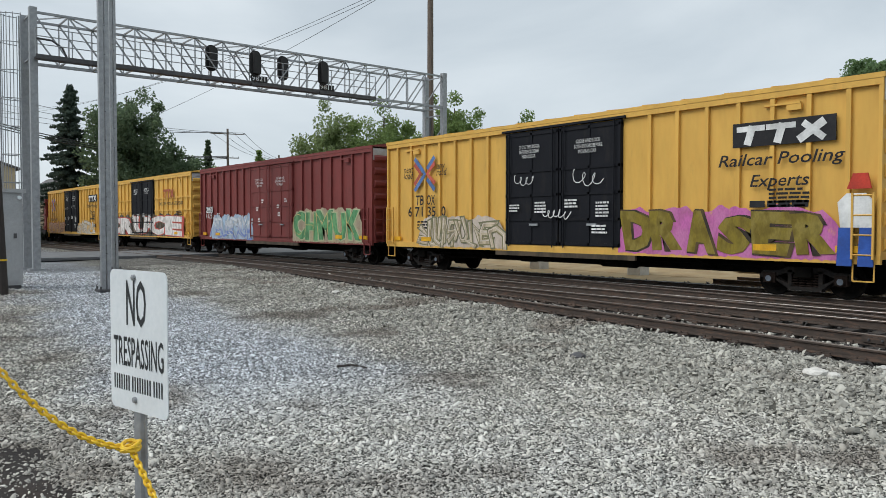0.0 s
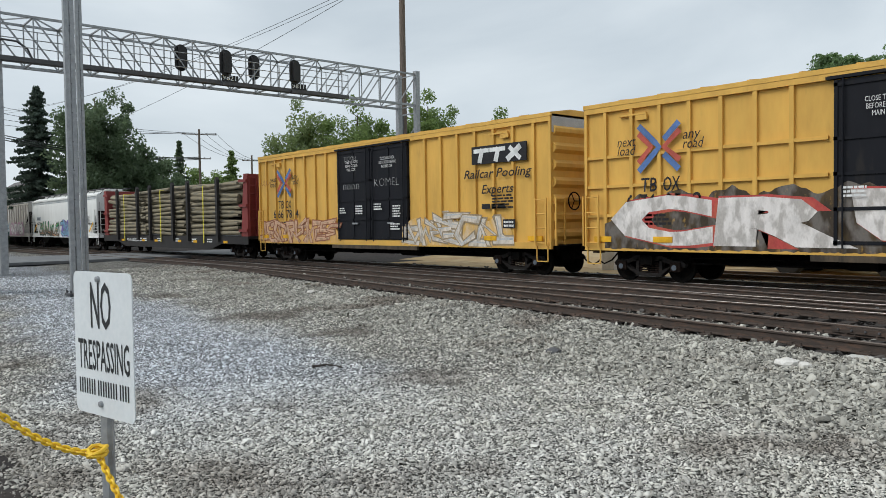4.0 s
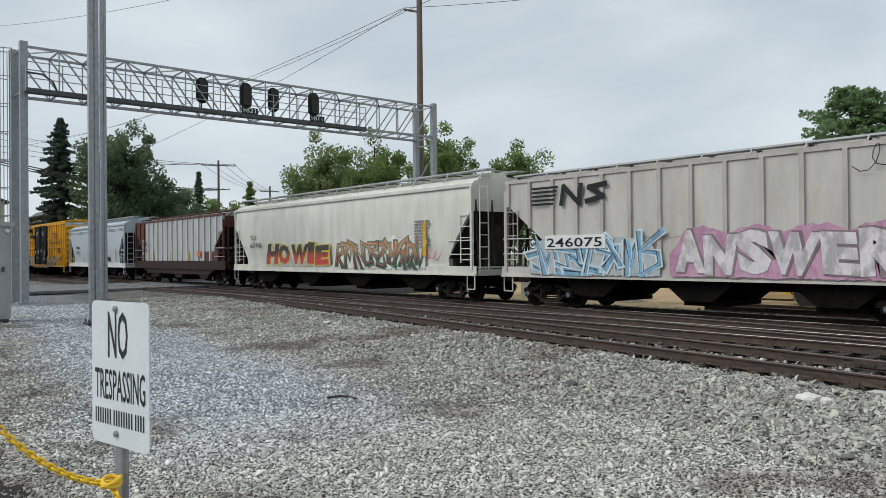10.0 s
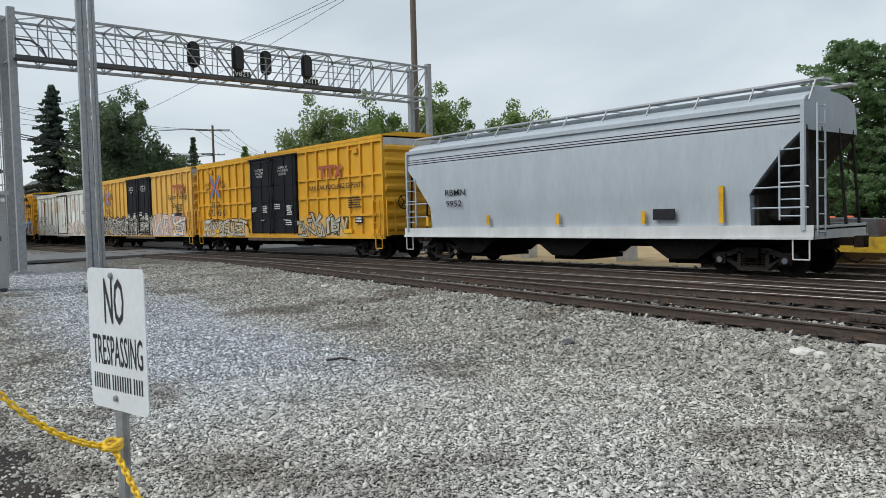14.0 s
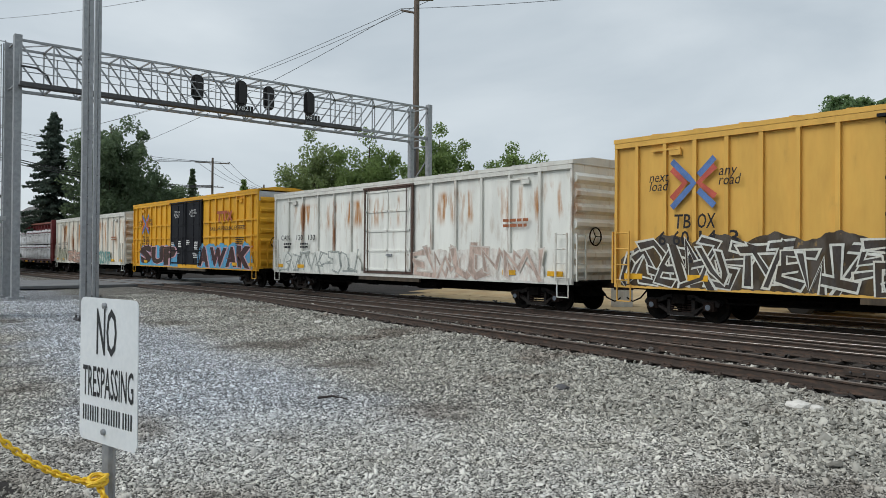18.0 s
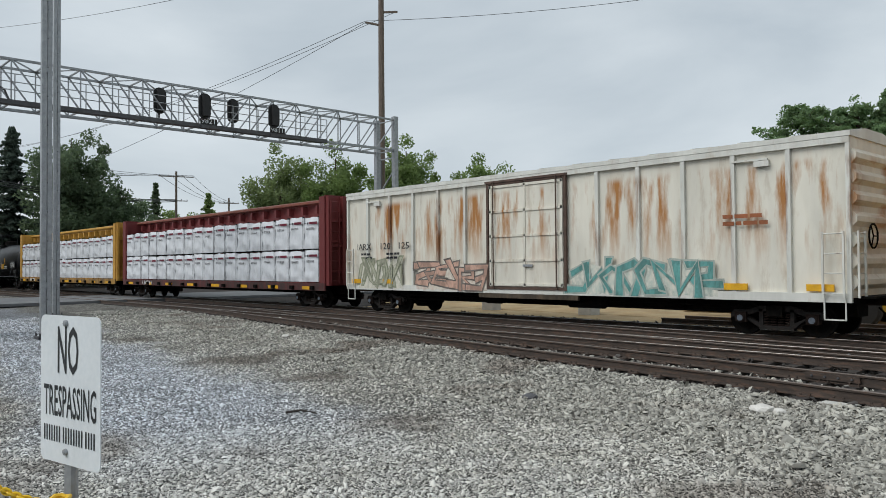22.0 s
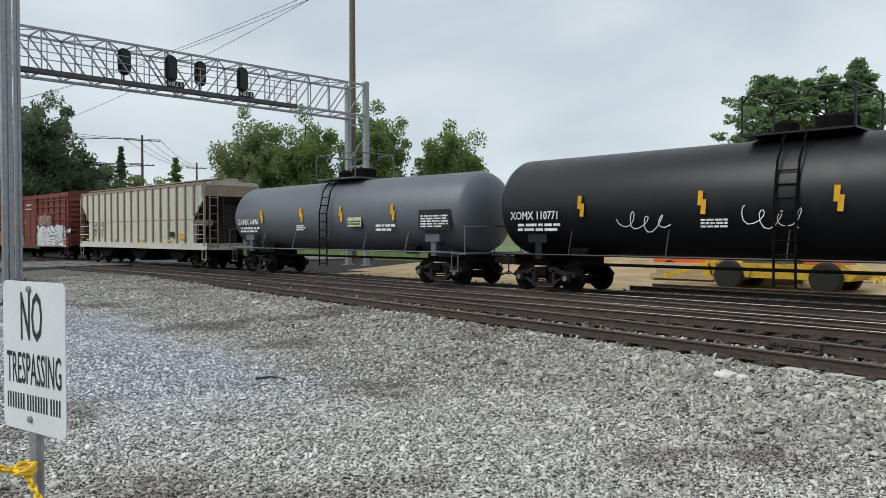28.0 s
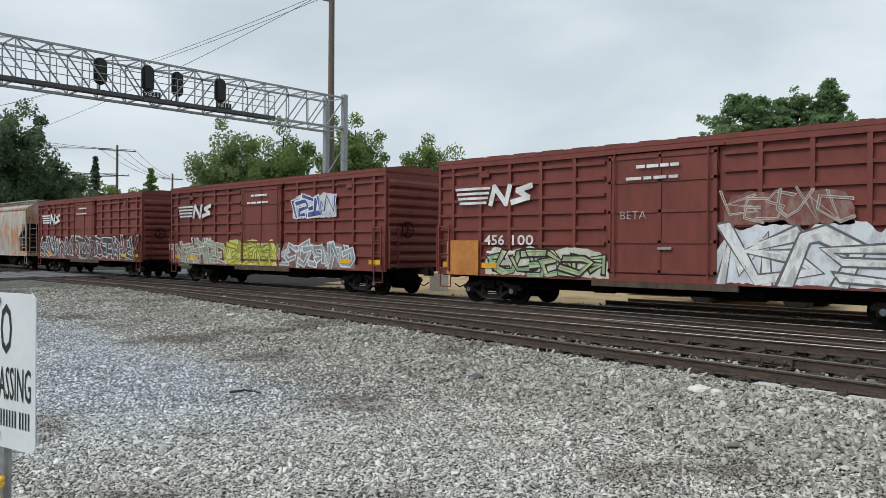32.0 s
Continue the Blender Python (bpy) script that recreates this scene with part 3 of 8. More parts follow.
# ---- signal gantry ----
def gantry():
    g = root("signal_gantry", "galvanised lattice signal bridge spanning the tracks", "signal bridge")
    x0, x1, y0, y1, zb, zt = -37.0, -38.8, 7.15, 30.0, 9.05, 10.95
    for x in (x0, x1):
        for y in (y0, y1):
            c = part("column", Geo().box(x - 0.15, x + 0.15, y - 0.15, y + 0.15, GROUND_Z - 0.1, 11.15), STEEL, g, "square galvanised column")
            part("base_plate", Geo().box(x - 0.3, x + 0.3, y - 0.3, y + 0.3, GROUND_Z - 0.1, GROUND_Z + 0.05), STEEL, c)
        for z, w in ((zb, 0.13), (zt, 0.1)):
            part("chord", Geo().beam((x, y0, z), (x, y1, z), w), STEEL, g)
        n = 16
        for i in range(n):
            ya, yb = y0 + (y1 - y0) * i / n, y0 + (y1 - y0) * (i + 1) / n
            if i:
                part("post", Geo().beam((x, ya, zb), (x, ya, zt), 0.05), STEEL, g)
            up = i >= n // 2
            part("diagonal", Geo().beam((x, ya, zb if up else zt), (x, yb, zt if up else zb), 0.06), STEEL, g)
    for i in range(17):
        y = y0 + (y1 - y0) * i / 16
        part("cross_bar", Geo().beam((x0, y, zt), (x1, y, zt), 0.06), STEEL, g)
        part("cross_bar", Geo().beam((x0, y, zb), (x1, y, zb), 0.07), STEEL, g)
        if i < 16:
            yn = y0 + (y1 - y0) * (i + 1) / 16
            part("top_brace", Geo().beam((x0 if i % 2 else x1, y, zt), (x1 if i % 2 else x0, yn, zt), 0.05), STEEL, g)
    part("walkway", Geo().box(x0 - 0.1, x0 + 0.5, y0, 24.6, zb - 0.13, zb - 0.08), DARK_STEEL, g, "dark grating walkway")
    part("fascia", Geo().box(x0 + 0.53, x0 + 0.57, y0, 24.6, zb - 0.17, zb + 0.02), DARK_STEEL, g)
    for z in (0.45, 0.8, 1.15):
        part("handrail", Geo().tube([(x0 + 0.5, y0, zb + z), (x0 + 0.5, 24.6, zb + z)], 0.022, 6), STEEL, g)
    for i in range(13):
        y = y0 + (24.6 - y0) * i / 12
        part("handrail_post", Geo().tube([(x0 + 0.5, y, zb - 0.1), (x0 + 0.5, y, zb + 1.15)], 0.024, 6), STEEL, g)
    for y in (y1,):
        part("column_brace", Geo().beam((x0, y, 7.9), (x1, y, 6.2), 0.08), STEEL, g)
        part("column_brace", Geo().beam((x1, y, 8.6), (x0, y, 8.6), 0.08), STEEL, g)
        part("column_brace", Geo().beam((x0, y, 6.0), (x1, y, 6.0), 0.08), STEEL, g)
    # climbing ladder with a round cage
    lx, ly = -37.9, 6.35
    for dy in (-0.2, 0.2):
        part("ladder_rail", Geo().beam((lx - 0.2 + dy, ly + 0.5, -0.1), (lx - 0.2 + dy, ly + 0.5, 11.0), 0.05), STEEL, g)
    for i in range(36):
        part("rung", Geo().tube([(lx - 0.4, ly + 0.5, 0.2 + 0.3 * i), (lx, ly + 0.5, 0.2 + 0.3 * i)], 0.014, 5), STEEL, g)
    for i in range(9):
        a = math.pi * i / 8
        part("cage_bar", Geo().tube([(lx - 0.2 + 0.42 * math.cos(a), ly + 0.45 - 0.75 * math.sin(a), 2.4), (lx - 0.2 + 0.42 * math.cos(a), ly + 0.45 - 0.75 * math.sin(a), 11.0)], 0.018, 5), STEEL, g)
    for i in range(8):
        z = 2.4 + i * 1.22
        part("cage_hoop", Geo().tube([(lx - 0.2 + 0.42 * math.cos(math.pi * j / 10), ly + 0.45 - 0.75 * math.sin(math.pi * j / 10), z) for j in range(11)], 0.02, 5), STEEL, g)
    part("conduit", Geo().tube([(x0 + 0.2, y0 + 0.1, zb + 0.75), (x0 + 0.25, y0 + 0.7, zb + 0.72), (x0 + 0.3, y0 + 1.1, zb + 0.45), (x0 + 0.3, y0 + 1.3, zb + 0.0)], 0.045, 6), DARK_STEEL, g)
    return g


def signal_head(y, back):
    """An oval black target; from the lot one sees either its plain back or its three hooded lamps."""
    s = root("railway_signal", "black oval railway signal showing its plain back" if back else "black oval railway signal on the gantry walkway", "signal", "signals on the gantry", pose(-37.2, y * 1.0234, 10.1) if back else pose(-36.35, y, 9.95))
    oval = []
    for i in range(28):
        a = 2 * math.pi * i / 28
        oval.append((0.32 * math.cos(a), math.copysign(0.34, math.sin(a) + 1e-6) + 0.31 * math.sin(a)))
    d = -1
    part("target", Geo().prism(oval, "x", -0.03, 0.03), SIGNAL_BLACK, s)
    part("housing", Geo().box(min(-0.03 * d, -0.2 * d), max(-0.03 * d, -0.2 * d), -0.17, 0.17, -0.52, 0.52), SIGNAL_BLACK, s)
    for z in (-0.4, 0.0, 0.4):
        part("hood", Geo().lathe([(0.03 * d, 0.13), (0.16 * d, 0.13), (0.16 * d, 0.115), (0.03 * d, 0.11)], "x", (0, 0, z), 14), SIGNAL_BLACK, s)
    part("mast", Geo().tube([(-0.1, 0, -1.05), (-0.1, 0, -0.6)], 0.05, 8), DARK_STEEL, s)
    part("bracket", Geo().box(-0.2, 0.05, -0.2, 0.2, -1.12, -0.98), DARK_STEEL, s)
    return s


gantry()
for y in (14.86, 17.16, 18.7, 21.09):
    signal_head(y, y in (14.86, 18.7))
for y, text in ((17.0, "9821"), (20.95, "9811")):
    plate = root("number_plate", "small black plate with white digits", "plate", "", pose(-36.4, y, 9.08))
    part("board", Geo().box(-0.02, 0.0, -0.05, 0.85, -0.02, 0.28), SIGNAL_BLACK, plate)
    w = words(plate, text, 0.006, 0, 0.03, 0.27, SIGN_WHITE, 0.72)
    w.matrix_basis = pose(0.006, 0.0, 0.03, 0, 0, 90)


# ---- masts, cabinet and poles beside the crossing ----
def mast(x, y, w, top, label):
    m = root("steel_mast", label, "mast", "masts")
    for k in (-1, 1):
        part("shaft", Geo().box(x - w * 0.3, x + w * 0.3, min(y + k * 0.022, y + k * w / 2), max(y + k * 0.022, y + k * w / 2), GROUND_Z + 0.05, top), STEEL, m)
    for z in np.arange(1.2, top, 2.1):
        part("tie_plate", Geo().box(x - w * 0.2, x + w * 0.2, y - 0.022, y + 0.022, z, z + 0.2), STEEL, m)
    part("base_plate", Geo().box(x - w * 0.9, x + w * 0.9, y - w * 0.9, y + w * 0.9, GROUND_Z - 0.02, GROUND_Z + 0.05), DARK_STEEL, m)
    for dx in (-1, 1):
        for dy in (-1, 1):
            part("anchor_bolt", Geo().tube([(x + dx * w * 0.7, y + dy * w * 0.7, GROUND_Z), (x + dx * w * 0.7, y + dy * w * 0.7, GROUND_Z + 0.14)], 0.03, 6), DARK_STEEL, m)
    for z in np.arange(0.9, top, 0.84):
        part("step", Geo().box(x + w / 2, x + w / 2 + 0.012, y - 0.012, y + 0.012, z, z + 0.03), DARK_STEEL, m)
    return m


mast(-24.1, 6.5, 0.28, 13.5, "tall galvanised steel mast bolted to the gravel")
mast(-35.1, 9.88, 0.26, 17.0, "taller galvanised steel mast behind its twin")

ALU = material("dull_aluminium", (0.4, 0.41, 0.42), 0.45, 0.6, 0.12, 2, 0.05, (0.3, 0.3, 0.3), 0.3)
cab = root("signal_cabinet", "silver aluminium signal equipment cabinet on the gravel", "cabinet")
part("body", Geo().box(-28.0, -26.6, 3.4, 4.75, -0.1, 2.75), ALU, cab)
part("roof", Geo().box(-28.1, -26.5, 3.3, 4.85, 2.75, 2.87), ALU, cab)
part("plinth", Geo().box(-27.95, -26.65, 3.45, 4.7, -0.25, -0.1), DARK_STEEL, cab, "dark plinth")
part("door", Geo().box(-26.6, -26.57, 3.5, 4.65, 0.0, 2.65), ALU, cab)
part("latch", Geo().box(-26.57, -26.52, 4.5, 4.58, 1.35, 1.5), DARK_STEEL, cab)
part("lamp", Geo().lathe([(0, 0.06), (0.12, 0.06)], "x", (-26.57, 4.66, 2.6), 10), SIGN_WHITE, cab, "white lamp bracket")
post = root("tarred_post", "dark leaning wooden post beside the cabinet", "post")
part("shaft", Geo().tube([(-24.5, 3.86, -0.3), (-24.5, 3.62, 6.6)], 0.14, 10, 0.11), DARK_POLE, post)
part("collar", Geo().tube([(-24.5, 3.82, 0.75), (-24.5, 3.82, 0.8)], 0.16, 10), CHAIN_YELLOW, post, "thin yellow strap")


# ---- warning sign and chain ----
def sign():
    a, b = Vector((-3.46, 0.9, 0)), Vector((-3.03, 0.99, 0))
    d = (b - a).normalized()
    w, h = 0.445, 0.59
    # the sign's own space: x along the board, -y to the front
    m = Matrix.Translation((a.x, a.y, 0.995)) @ Matrix.Rotation(math.atan2(d.y, d.x), 4, "Z")
    s = root("warning_sign", "white warning sign on a grey steel post", "sign", "", m)
    r, out = 0.03, []
    for cx, cz, a0 in ((w - r, r, -90), (w - r, h - r, 0), (r, h - r, 90), (r, r, 180)):
        for i in range(5):
            t = radians(a0 + 90 * i / 4)
            out.append((cx + r * math.cos(t), cz + r * math.sin(t)))
    part("board", Geo().prism(out, "y", 0, 0.004), SIGN_WHITE, s)
    words(s, "NO", 0.135, -0.0015, 0.362, 0.205, INK_BLACK, 0.155, 0.003)
    words(s, "TRESPASSING", 0.028, -0.0015, 0.187, 0.135, INK_BLACK, 0.39, 0.0015)
    x = 0.03
    for letters in (7, 8, 4):
        for k in range(letters):
            part("character_bar", Geo().face([(x, -0.0015, 0.082), (x + 0.0095, -0.0015, 0.082), (x + 0.0095, -0.0015, 0.146), (x, -0.0015, 0.146)]), INK_BLACK, s, "black character drawn as a bar")
            x += 0.0193
        x += 0.011
    for z in (0.05, 0.56):
        part("bolt", Geo().lathe([(-0.012, 0.004), (-0.01, 0.012), (0.0, 0.014)], "y", (0.2, 0, z), 10), STEEL, s, "bright bolt head")
    post = Geo().prism([(0.175, 0.006), (0.225, 0.006), (0.232, 0.02), (0.245, 0.022), (0.245, 0.026), (0.155, 0.026), (0.155, 0.022), (0.168, 0.02)], "z", -1.3, 0.57)
    part("post", post, STEEL, s, "galvanised channel post")
    return s


sign()


def chain():
    """A plastic chain: tied at the post, sagging away on one side and hanging down on the other."""
    c = root("plastic_chain", "yellow plastic chain tied round the sign post", "chain")
    g = Geo()
    for i in range(14):
        t = 2 * math.pi * i / 14
        mid, o = Vector((0.0175 * math.cos(t), 0, 0.0105 * math.sin(t))), Vector((math.cos(t), 0, math.sin(t)))
        for k in range(6):
            q = 2 * math.pi * k / 6
            g.v.append(tuple(mid + o * (0.0055 * math.cos(q)) + Vector((0, 0.0055 * math.sin(q), 0))))
    g.f = [(6 * i + k, 6 * i + (k + 1) % 6, 6 * ((i + 1) % 14) + (k + 1) % 6, 6 * ((i + 1) % 14) + k) for i in range(14) for k in range(6)]
    me = g.mesh("link", CHAIN_YELLOW, True)
    a = Vector((-3.2, 0.9, 0.865))
    far, low = Vector((-3.5, 0.3, 1.505)), Vector((-2.72, 0.96, 0.5))
    count = 0
    for p, q, sag, n in ((a, far, 0.145, 38), (a, low, 0.0, 25)):
        prev = None
        for i in range(n + 1):
            t = i / n
            pt = p.lerp(q, t) - Vector((0, 0, sag * 4 * t * (1 - t)))
            if prev is not None:
                d = (pt - prev).normalized()
                ob = part("link", me, None, c)
                ob.matrix_basis = Matrix.Translation((pt + prev) / 2) @ d.to_track_quat("X", "Z").to_matrix().to_4x4() @ pose(0, 0, 0, 90 * (count % 2), 0, 0)
                count += 1
            prev = pt
    knot = Geo()
    for i in range(3):
        knot.tube([(a.x + 0.035 * math.cos(t * 0.7 + i), a.y + 0.035 * math.sin(t * 0.7 + i), a.z + 0.012 * i - 0.01 + 0.01 * math.sin(t)) for t in range(10)], 0.009, 6)
    part("knot", knot, CHAIN_YELLOW, c)
    return c


chain()


# ---- poles and wires ----
def utility_pole(x, y, top, r, label, arms, arm_dir=(0.75, -0.66)):
    p = root("utility_pole", label, "utility pole", "utility poles")
    part("shaft", Geo().tube([(x, y, GROUND_Z), (x, y, top)], r, 12, r * 0.7), WOOD_POLE, p)
    for z, half in arms:
        dx, dy = arm_dir[0] * half, arm_dir[1] * half
        part("cross_arm", Geo().beam((x - dx, y - dy, z), (x + dx, y + dy, z), 0.12), WOOD_POLE, p)
        for k in (-0.95, -0.45, 0.45, 0.95):
            part("insulator", Geo().lathe([(0, 0.03), (0.08, 0.05), (0.16, 0.03)], "z", (x + dx * k, y + dy * k, z + 0.06), 8), DARK_STEEL, p)
    return p


pole = utility_pole(-41.0, 32.1, 24.0, 0.25, "very tall wooden utility pole behind the gantry", [])
part("side_arm", Geo().beam((-41.0, 32.1, 18.3), (-41.7, 31.3, 18.5), 0.12), WOOD_POLE, pole)
part("side_arm", Geo().beam((-41.0, 32.1, 19.2), (-40.2, 32.9, 19.2), 0.12), WOOD_POLE, pole)
part("conduit", Geo().tube([(-40.8, 31.9, 0), (-40.8, 31.9, 9)], 0.06, 6), DARK_STEEL, pole)
utility_pole(-101.0, 43.6, 15.0, 0.2, "wooden utility pole with a cross-arm among the trees", [(14.3, 2.3), (11.0, 1.5)], (0.3, 0.95))
utility_pole(-118.0, 60.0, 13.5, 0.2, "wooden utility pole far down the line", [(12.6, 1.6)], (0.3, 0.95))


def wire(a, b, sag, r=0.018):
    a, b = Vector(a), Vector(b)
    pts = [a.lerp(b, t / 20) - Vector((0, 0, sag * 4 * (t / 20) * (1 - t / 20))) for t in range(21)]
    return thing("overhead_wire", Geo().tube(pts, r, 5), WIRE, "thin dark overhead wire between poles", "wire", "overhead wires")


for dz, k in ((0.0, 0), (0.9, 1)):
    wire((-41.7 + 1.4 * k, 31.3 + 1.5 * k, 18.6 + 0.6 * k), (-160, 20 + 3 * k, 22 + k), 3.5)
    if not k:
        wire((-41.7, 31.3, 18.6), (-10, 60, 23), 1.2)
wire((-41.0, 32.1, 23.5), (-140, 4, 36), 3)
wire((-41.7, 31.3, 18.5), (-120, 26, 12.5), 1.5)
for k in range(4):
    wire((-101.0 + 0.5 * (k - 1.5), 43.6 + 1.4 * (k - 1.5), 14.5), (-95, 8 + 1.0 * k, 14.5 + 0.7 * k), 1.2, 0.025)
    wire((-101.0 + 0.5 * (k - 1.5), 43.6 + 1.4 * (k - 1.5), 14.5), (-118, 60 + 0.9 * (k - 1.5), 12.7), 0.8, 0.025)
for k in range(3):
    wire((-101.0, 43.6, 11.2 - 0.15 * k), (-70, 2, 12.2 - 0.25 * k), 1.6, 0.05)


# ---- trees ----
def leaves(rng, centres, radii, per, size, flat=1.0):
    """Many small leaf quads round clump centres."""
    n = len(centres) * per
    c = np.repeat(np.array(centres), per, 0)
    r = np.repeat(np.array(radii), per)
    d = rng.normal(0, 1, (n, 3))
    d /= np.linalg.norm(d, axis=1)[:, None]
    p = c + d * (r * rng.random(n) ** 0.45)[:, None] * (1, 1, flat)
    u = rng.normal(0, 1, (n, 3))
    u /= np.linalg.norm(u, axis=1)[:, None]
    w = np.cross(u, rng.normal(0, 1, (n, 3)))
    w /= np.linalg.norm(w, axis=1)[:, None]
    s = size * rng.uniform(0.6, 1.4, n)[:, None]
    v = np.stack([p - u * s * 0.5, p + w * s * 0.32, p + u * s * 0.6, p - w * s * 0.32], 1).reshape(-1, 3)
    return v, np.arange(n * 4).reshape(-1, 4)


def broadleaf(x, y, height, spread, mat, label, seed, base=0.25, per=120, leaf=0.3, clumps=150, name="tree"):
    """A forked trunk, limbs to every clump, and an uneven crown of lobes with gaps between them."""
    rng = np.random.default_rng(seed)
    t = root(name, label, "tree" if name == "tree" else "bush", "trees behind the tracks" if name == "tree" else "bushes behind the yard", pose(x, y, GROUND_Z))
    g = Geo()
    g.tube([(0, 0, 0), (0.1, 0.05, height * 0.25), (-0.1, 0.1, height * 0.5), (0.1, 0, height * 0.85)], height * 0.022, 8, 0.05)
    centres, radii = [], []
    lobes = [(rng.uniform(0.4, 0.68) * math.cos(k * 1.05 + seed), rng.uniform(0.4, 0.68) * math.sin(k * 1.05 + seed), rng.uniform(0.8, 0.96)) for k in range(6)] + [(0, 0, 1.0)]
    for i in range(clumps):
        lx, ly, lh = lobes[i % 7]
        u = rng.normal(0, 1, 3)
        u = u / np.linalg.norm(u) * rng.uniform(0.3, 1.04)
        mid, tall = height * (base + lh) / 2, height * (lh - base) / 2
        c = (spread * (lx + 0.52 * u[0]), spread * (ly + 0.52 * u[1]), mid + tall * 0.95 * u[2])
        centres.append(c)
        radii.append(spread * rng.uniform(0.15, 0.31))
        if i % 4 == 0:
            g.tube([(0, 0, max(1.0, c[2] * 0.5)), (c[0] * 0.45, c[1] * 0.45, c[2] * 0.78), c], 0.1, 5, 0.02)
    part("trunk", g, BARK, t)
    v, f = leaves(rng, centres, radii, int(per * 1.15), leaf * 0.9)
    part("crown", raw_mesh("crown", v, f, mat), None, t)
    return t


def conifer(x, y, height, spread, mat, label, seed, start=0.06, layers=24, droop=0.35, per=26, size=0.3):
    """Uneven whorls of boughs that sag and lift at the tips, with light between the tiers."""
    rng = np.random.default_rng(seed)
    t = root("conifer", label, "tree", "trees behind the tracks", pose(x, y, GROUND_Z))
    g = Geo().tube([(0, 0, 0), (0, 0, height * 0.98)], height * 0.016, 8, 0.03)
    centres, radii = [], []
    for i in range(layers):
        k = (i + rng.uniform(-0.2, 0.2)) / (layers - 1)
        k = min(1.0, max(0.0, k))
        z = height * (start + (0.985 - start) * k)
        reach = spread * ((1 - k) ** 0.8 + 0.03)
        for j in range(8):
            a = 2 * math.pi * (j + rng.random()) / 8 + i * 0.9
            r = reach * (rng.uniform(0.35, 0.75) if rng.random() < 0.4 else rng.uniform(0.75, 1.15))
            zz = z + rng.uniform(-0.6, 0.6) * height / layers
            if r > 0.5:
                g.tube([(0, 0, zz), (0.55 * r * math.cos(a), 0.55 * r * math.sin(a), zz - droop * r * 0.45), (r * math.cos(a), r * math.sin(a), zz - droop * r * 0.6)], 0.045, 4, 0.01)
            m = max(2, int(r / 0.38))
            for s in range(m):
                q = (s + 0.7) / m
                centres.append((r * q * math.cos(a), r * q * math.sin(a), zz - droop * r * (q - 0.42 * q * q) - 0.06))
                radii.append((0.2 + 0.05 * spread) * (1.2 - 0.65 * q))
    part("trunk", g, BARK, t)
    v, f = leaves(rng, centres, radii, per, size, 0.5)
    part("crown", raw_mesh("crown", v, f, mat), None, t)
    return t


def pine(x, y, height, spread, label, seed, start=0.1, peak=0.0):
    """Long limbs with flat sprays of needle tufts, full almost to the ground."""
    rng = np.random.default_rng(seed)
    t = root("pine", label, "tree", "trees behind the tracks", pose(x, y, GROUND_Z))
    g = Geo().tube([(0, 0, 0), (0.1, 0, height * 0.6), (0, 0.1, height * 0.95)], height * 0.02, 8, 0.05)
    centres, radii = [], []
    n = 84
    for i in range(n):
        k = (i + rng.random()) / n
        z = height * (start + (0.98 - start) * k)
        r = spread * ((1 - k) ** 0.7 + 0.06 if peak else min(1.0, 1.9 * (1 - k) ** 0.45)) * rng.uniform(0.5, 1.12)
        a = i * 2.4 + rng.normal(0, 0.5)
        tip = Vector((r * math.cos(a), r * math.sin(a), z + 0.16 * r))
        g.tube([(0, 0, z - 0.15 * r), tuple(tip * 0.5 + Vector((0, 0, z * 0.5 - 0.08 * r))), tuple(tip)], 0.06, 4, 0.015)
        for s in range(11):
            q = rng.uniform(0.2, 1.08)
            side = rng.normal(0, 0.24 * r)
            centres.append((tip.x * q - math.sin(a) * side, tip.y * q + math.cos(a) * side, z + 0.16 * r * q + rng.normal(0, 0.16)))
            radii.append(rng.uniform(0.25, 0.55))
    part("trunk", g, BARK, t)
    v, f = leaves(rng, centres, radii, 34, 0.22, 0.5)
    part("crown", raw_mesh("crown", v, f, PINE), None, t)
    return t


conifer(-92.5, 21.6, 17.4, 5.6, NEEDLE, "tall dark spruce with drooping branches", 1, 0.04, 30, 0.42, 24, 0.32)
broadleaf(-86.5, 25.8, 18.6, 4.5, LEAF_DARK, "large dark-green broadleaf tree beside the spruce", 2, 0.1, 170, 0.36)
broadleaf(-88.0, 29.6, 13.0, 3.4, LEAF_DARK, "dark-green broadleaf tree beside a larger one", 3, 0.1, 130, 0.36)
broadleaf(-94.0, 34.0, 11.4, 4.4, LEAF_DARK, "low dark tree by the wires", 4, 0.05, 130, 0.36)
broadleaf(-96.0, 29.0, 11.0, 4.4, LEAF_DARK, "low dark tree behind the crossing", 14, 0.03, 130, 0.36)
conifer(-103.0, 41.6, 13.6, 2.6, LEAF_DARK, "narrow young conifer near the pole", 5, layers=26, per=12, size=0.32)
broadleaf(-104.0, 45.0, 10.8, 4.2, LEAF, "low green tree below the wires", 6, 0.05, 120, 0.36)
broadleaf(-110.0, 50.0, 9.5, 4.6, LEAF_DARK, "low dark-green tree below the wires", 16, 0.05, 120, 0.36)
conifer(-99.2, 47.4, 12.3, 4.0, LEAF, "small pointed green conifer", 7, layers=22, per=12, size=0.32)
broadleaf(-65.0, 38.4, 13.8, 3.7, LEAF_LIGHT, "light-green broadleaf tree behind the gantry", 8, 0.15, 150, 0.28)
broadleaf(-61.8, 42.6, 14.8, 3.9, LEAF, "rounded green broadleaf tree behind the gantry", 9, 0.15, 170, 0.28)
broadleaf(-61.5, 51.3, 16.6, 3.9, LEAF, "tall green broadleaf tree behind the gantry column", 10, 0.15, 170, 0.3)
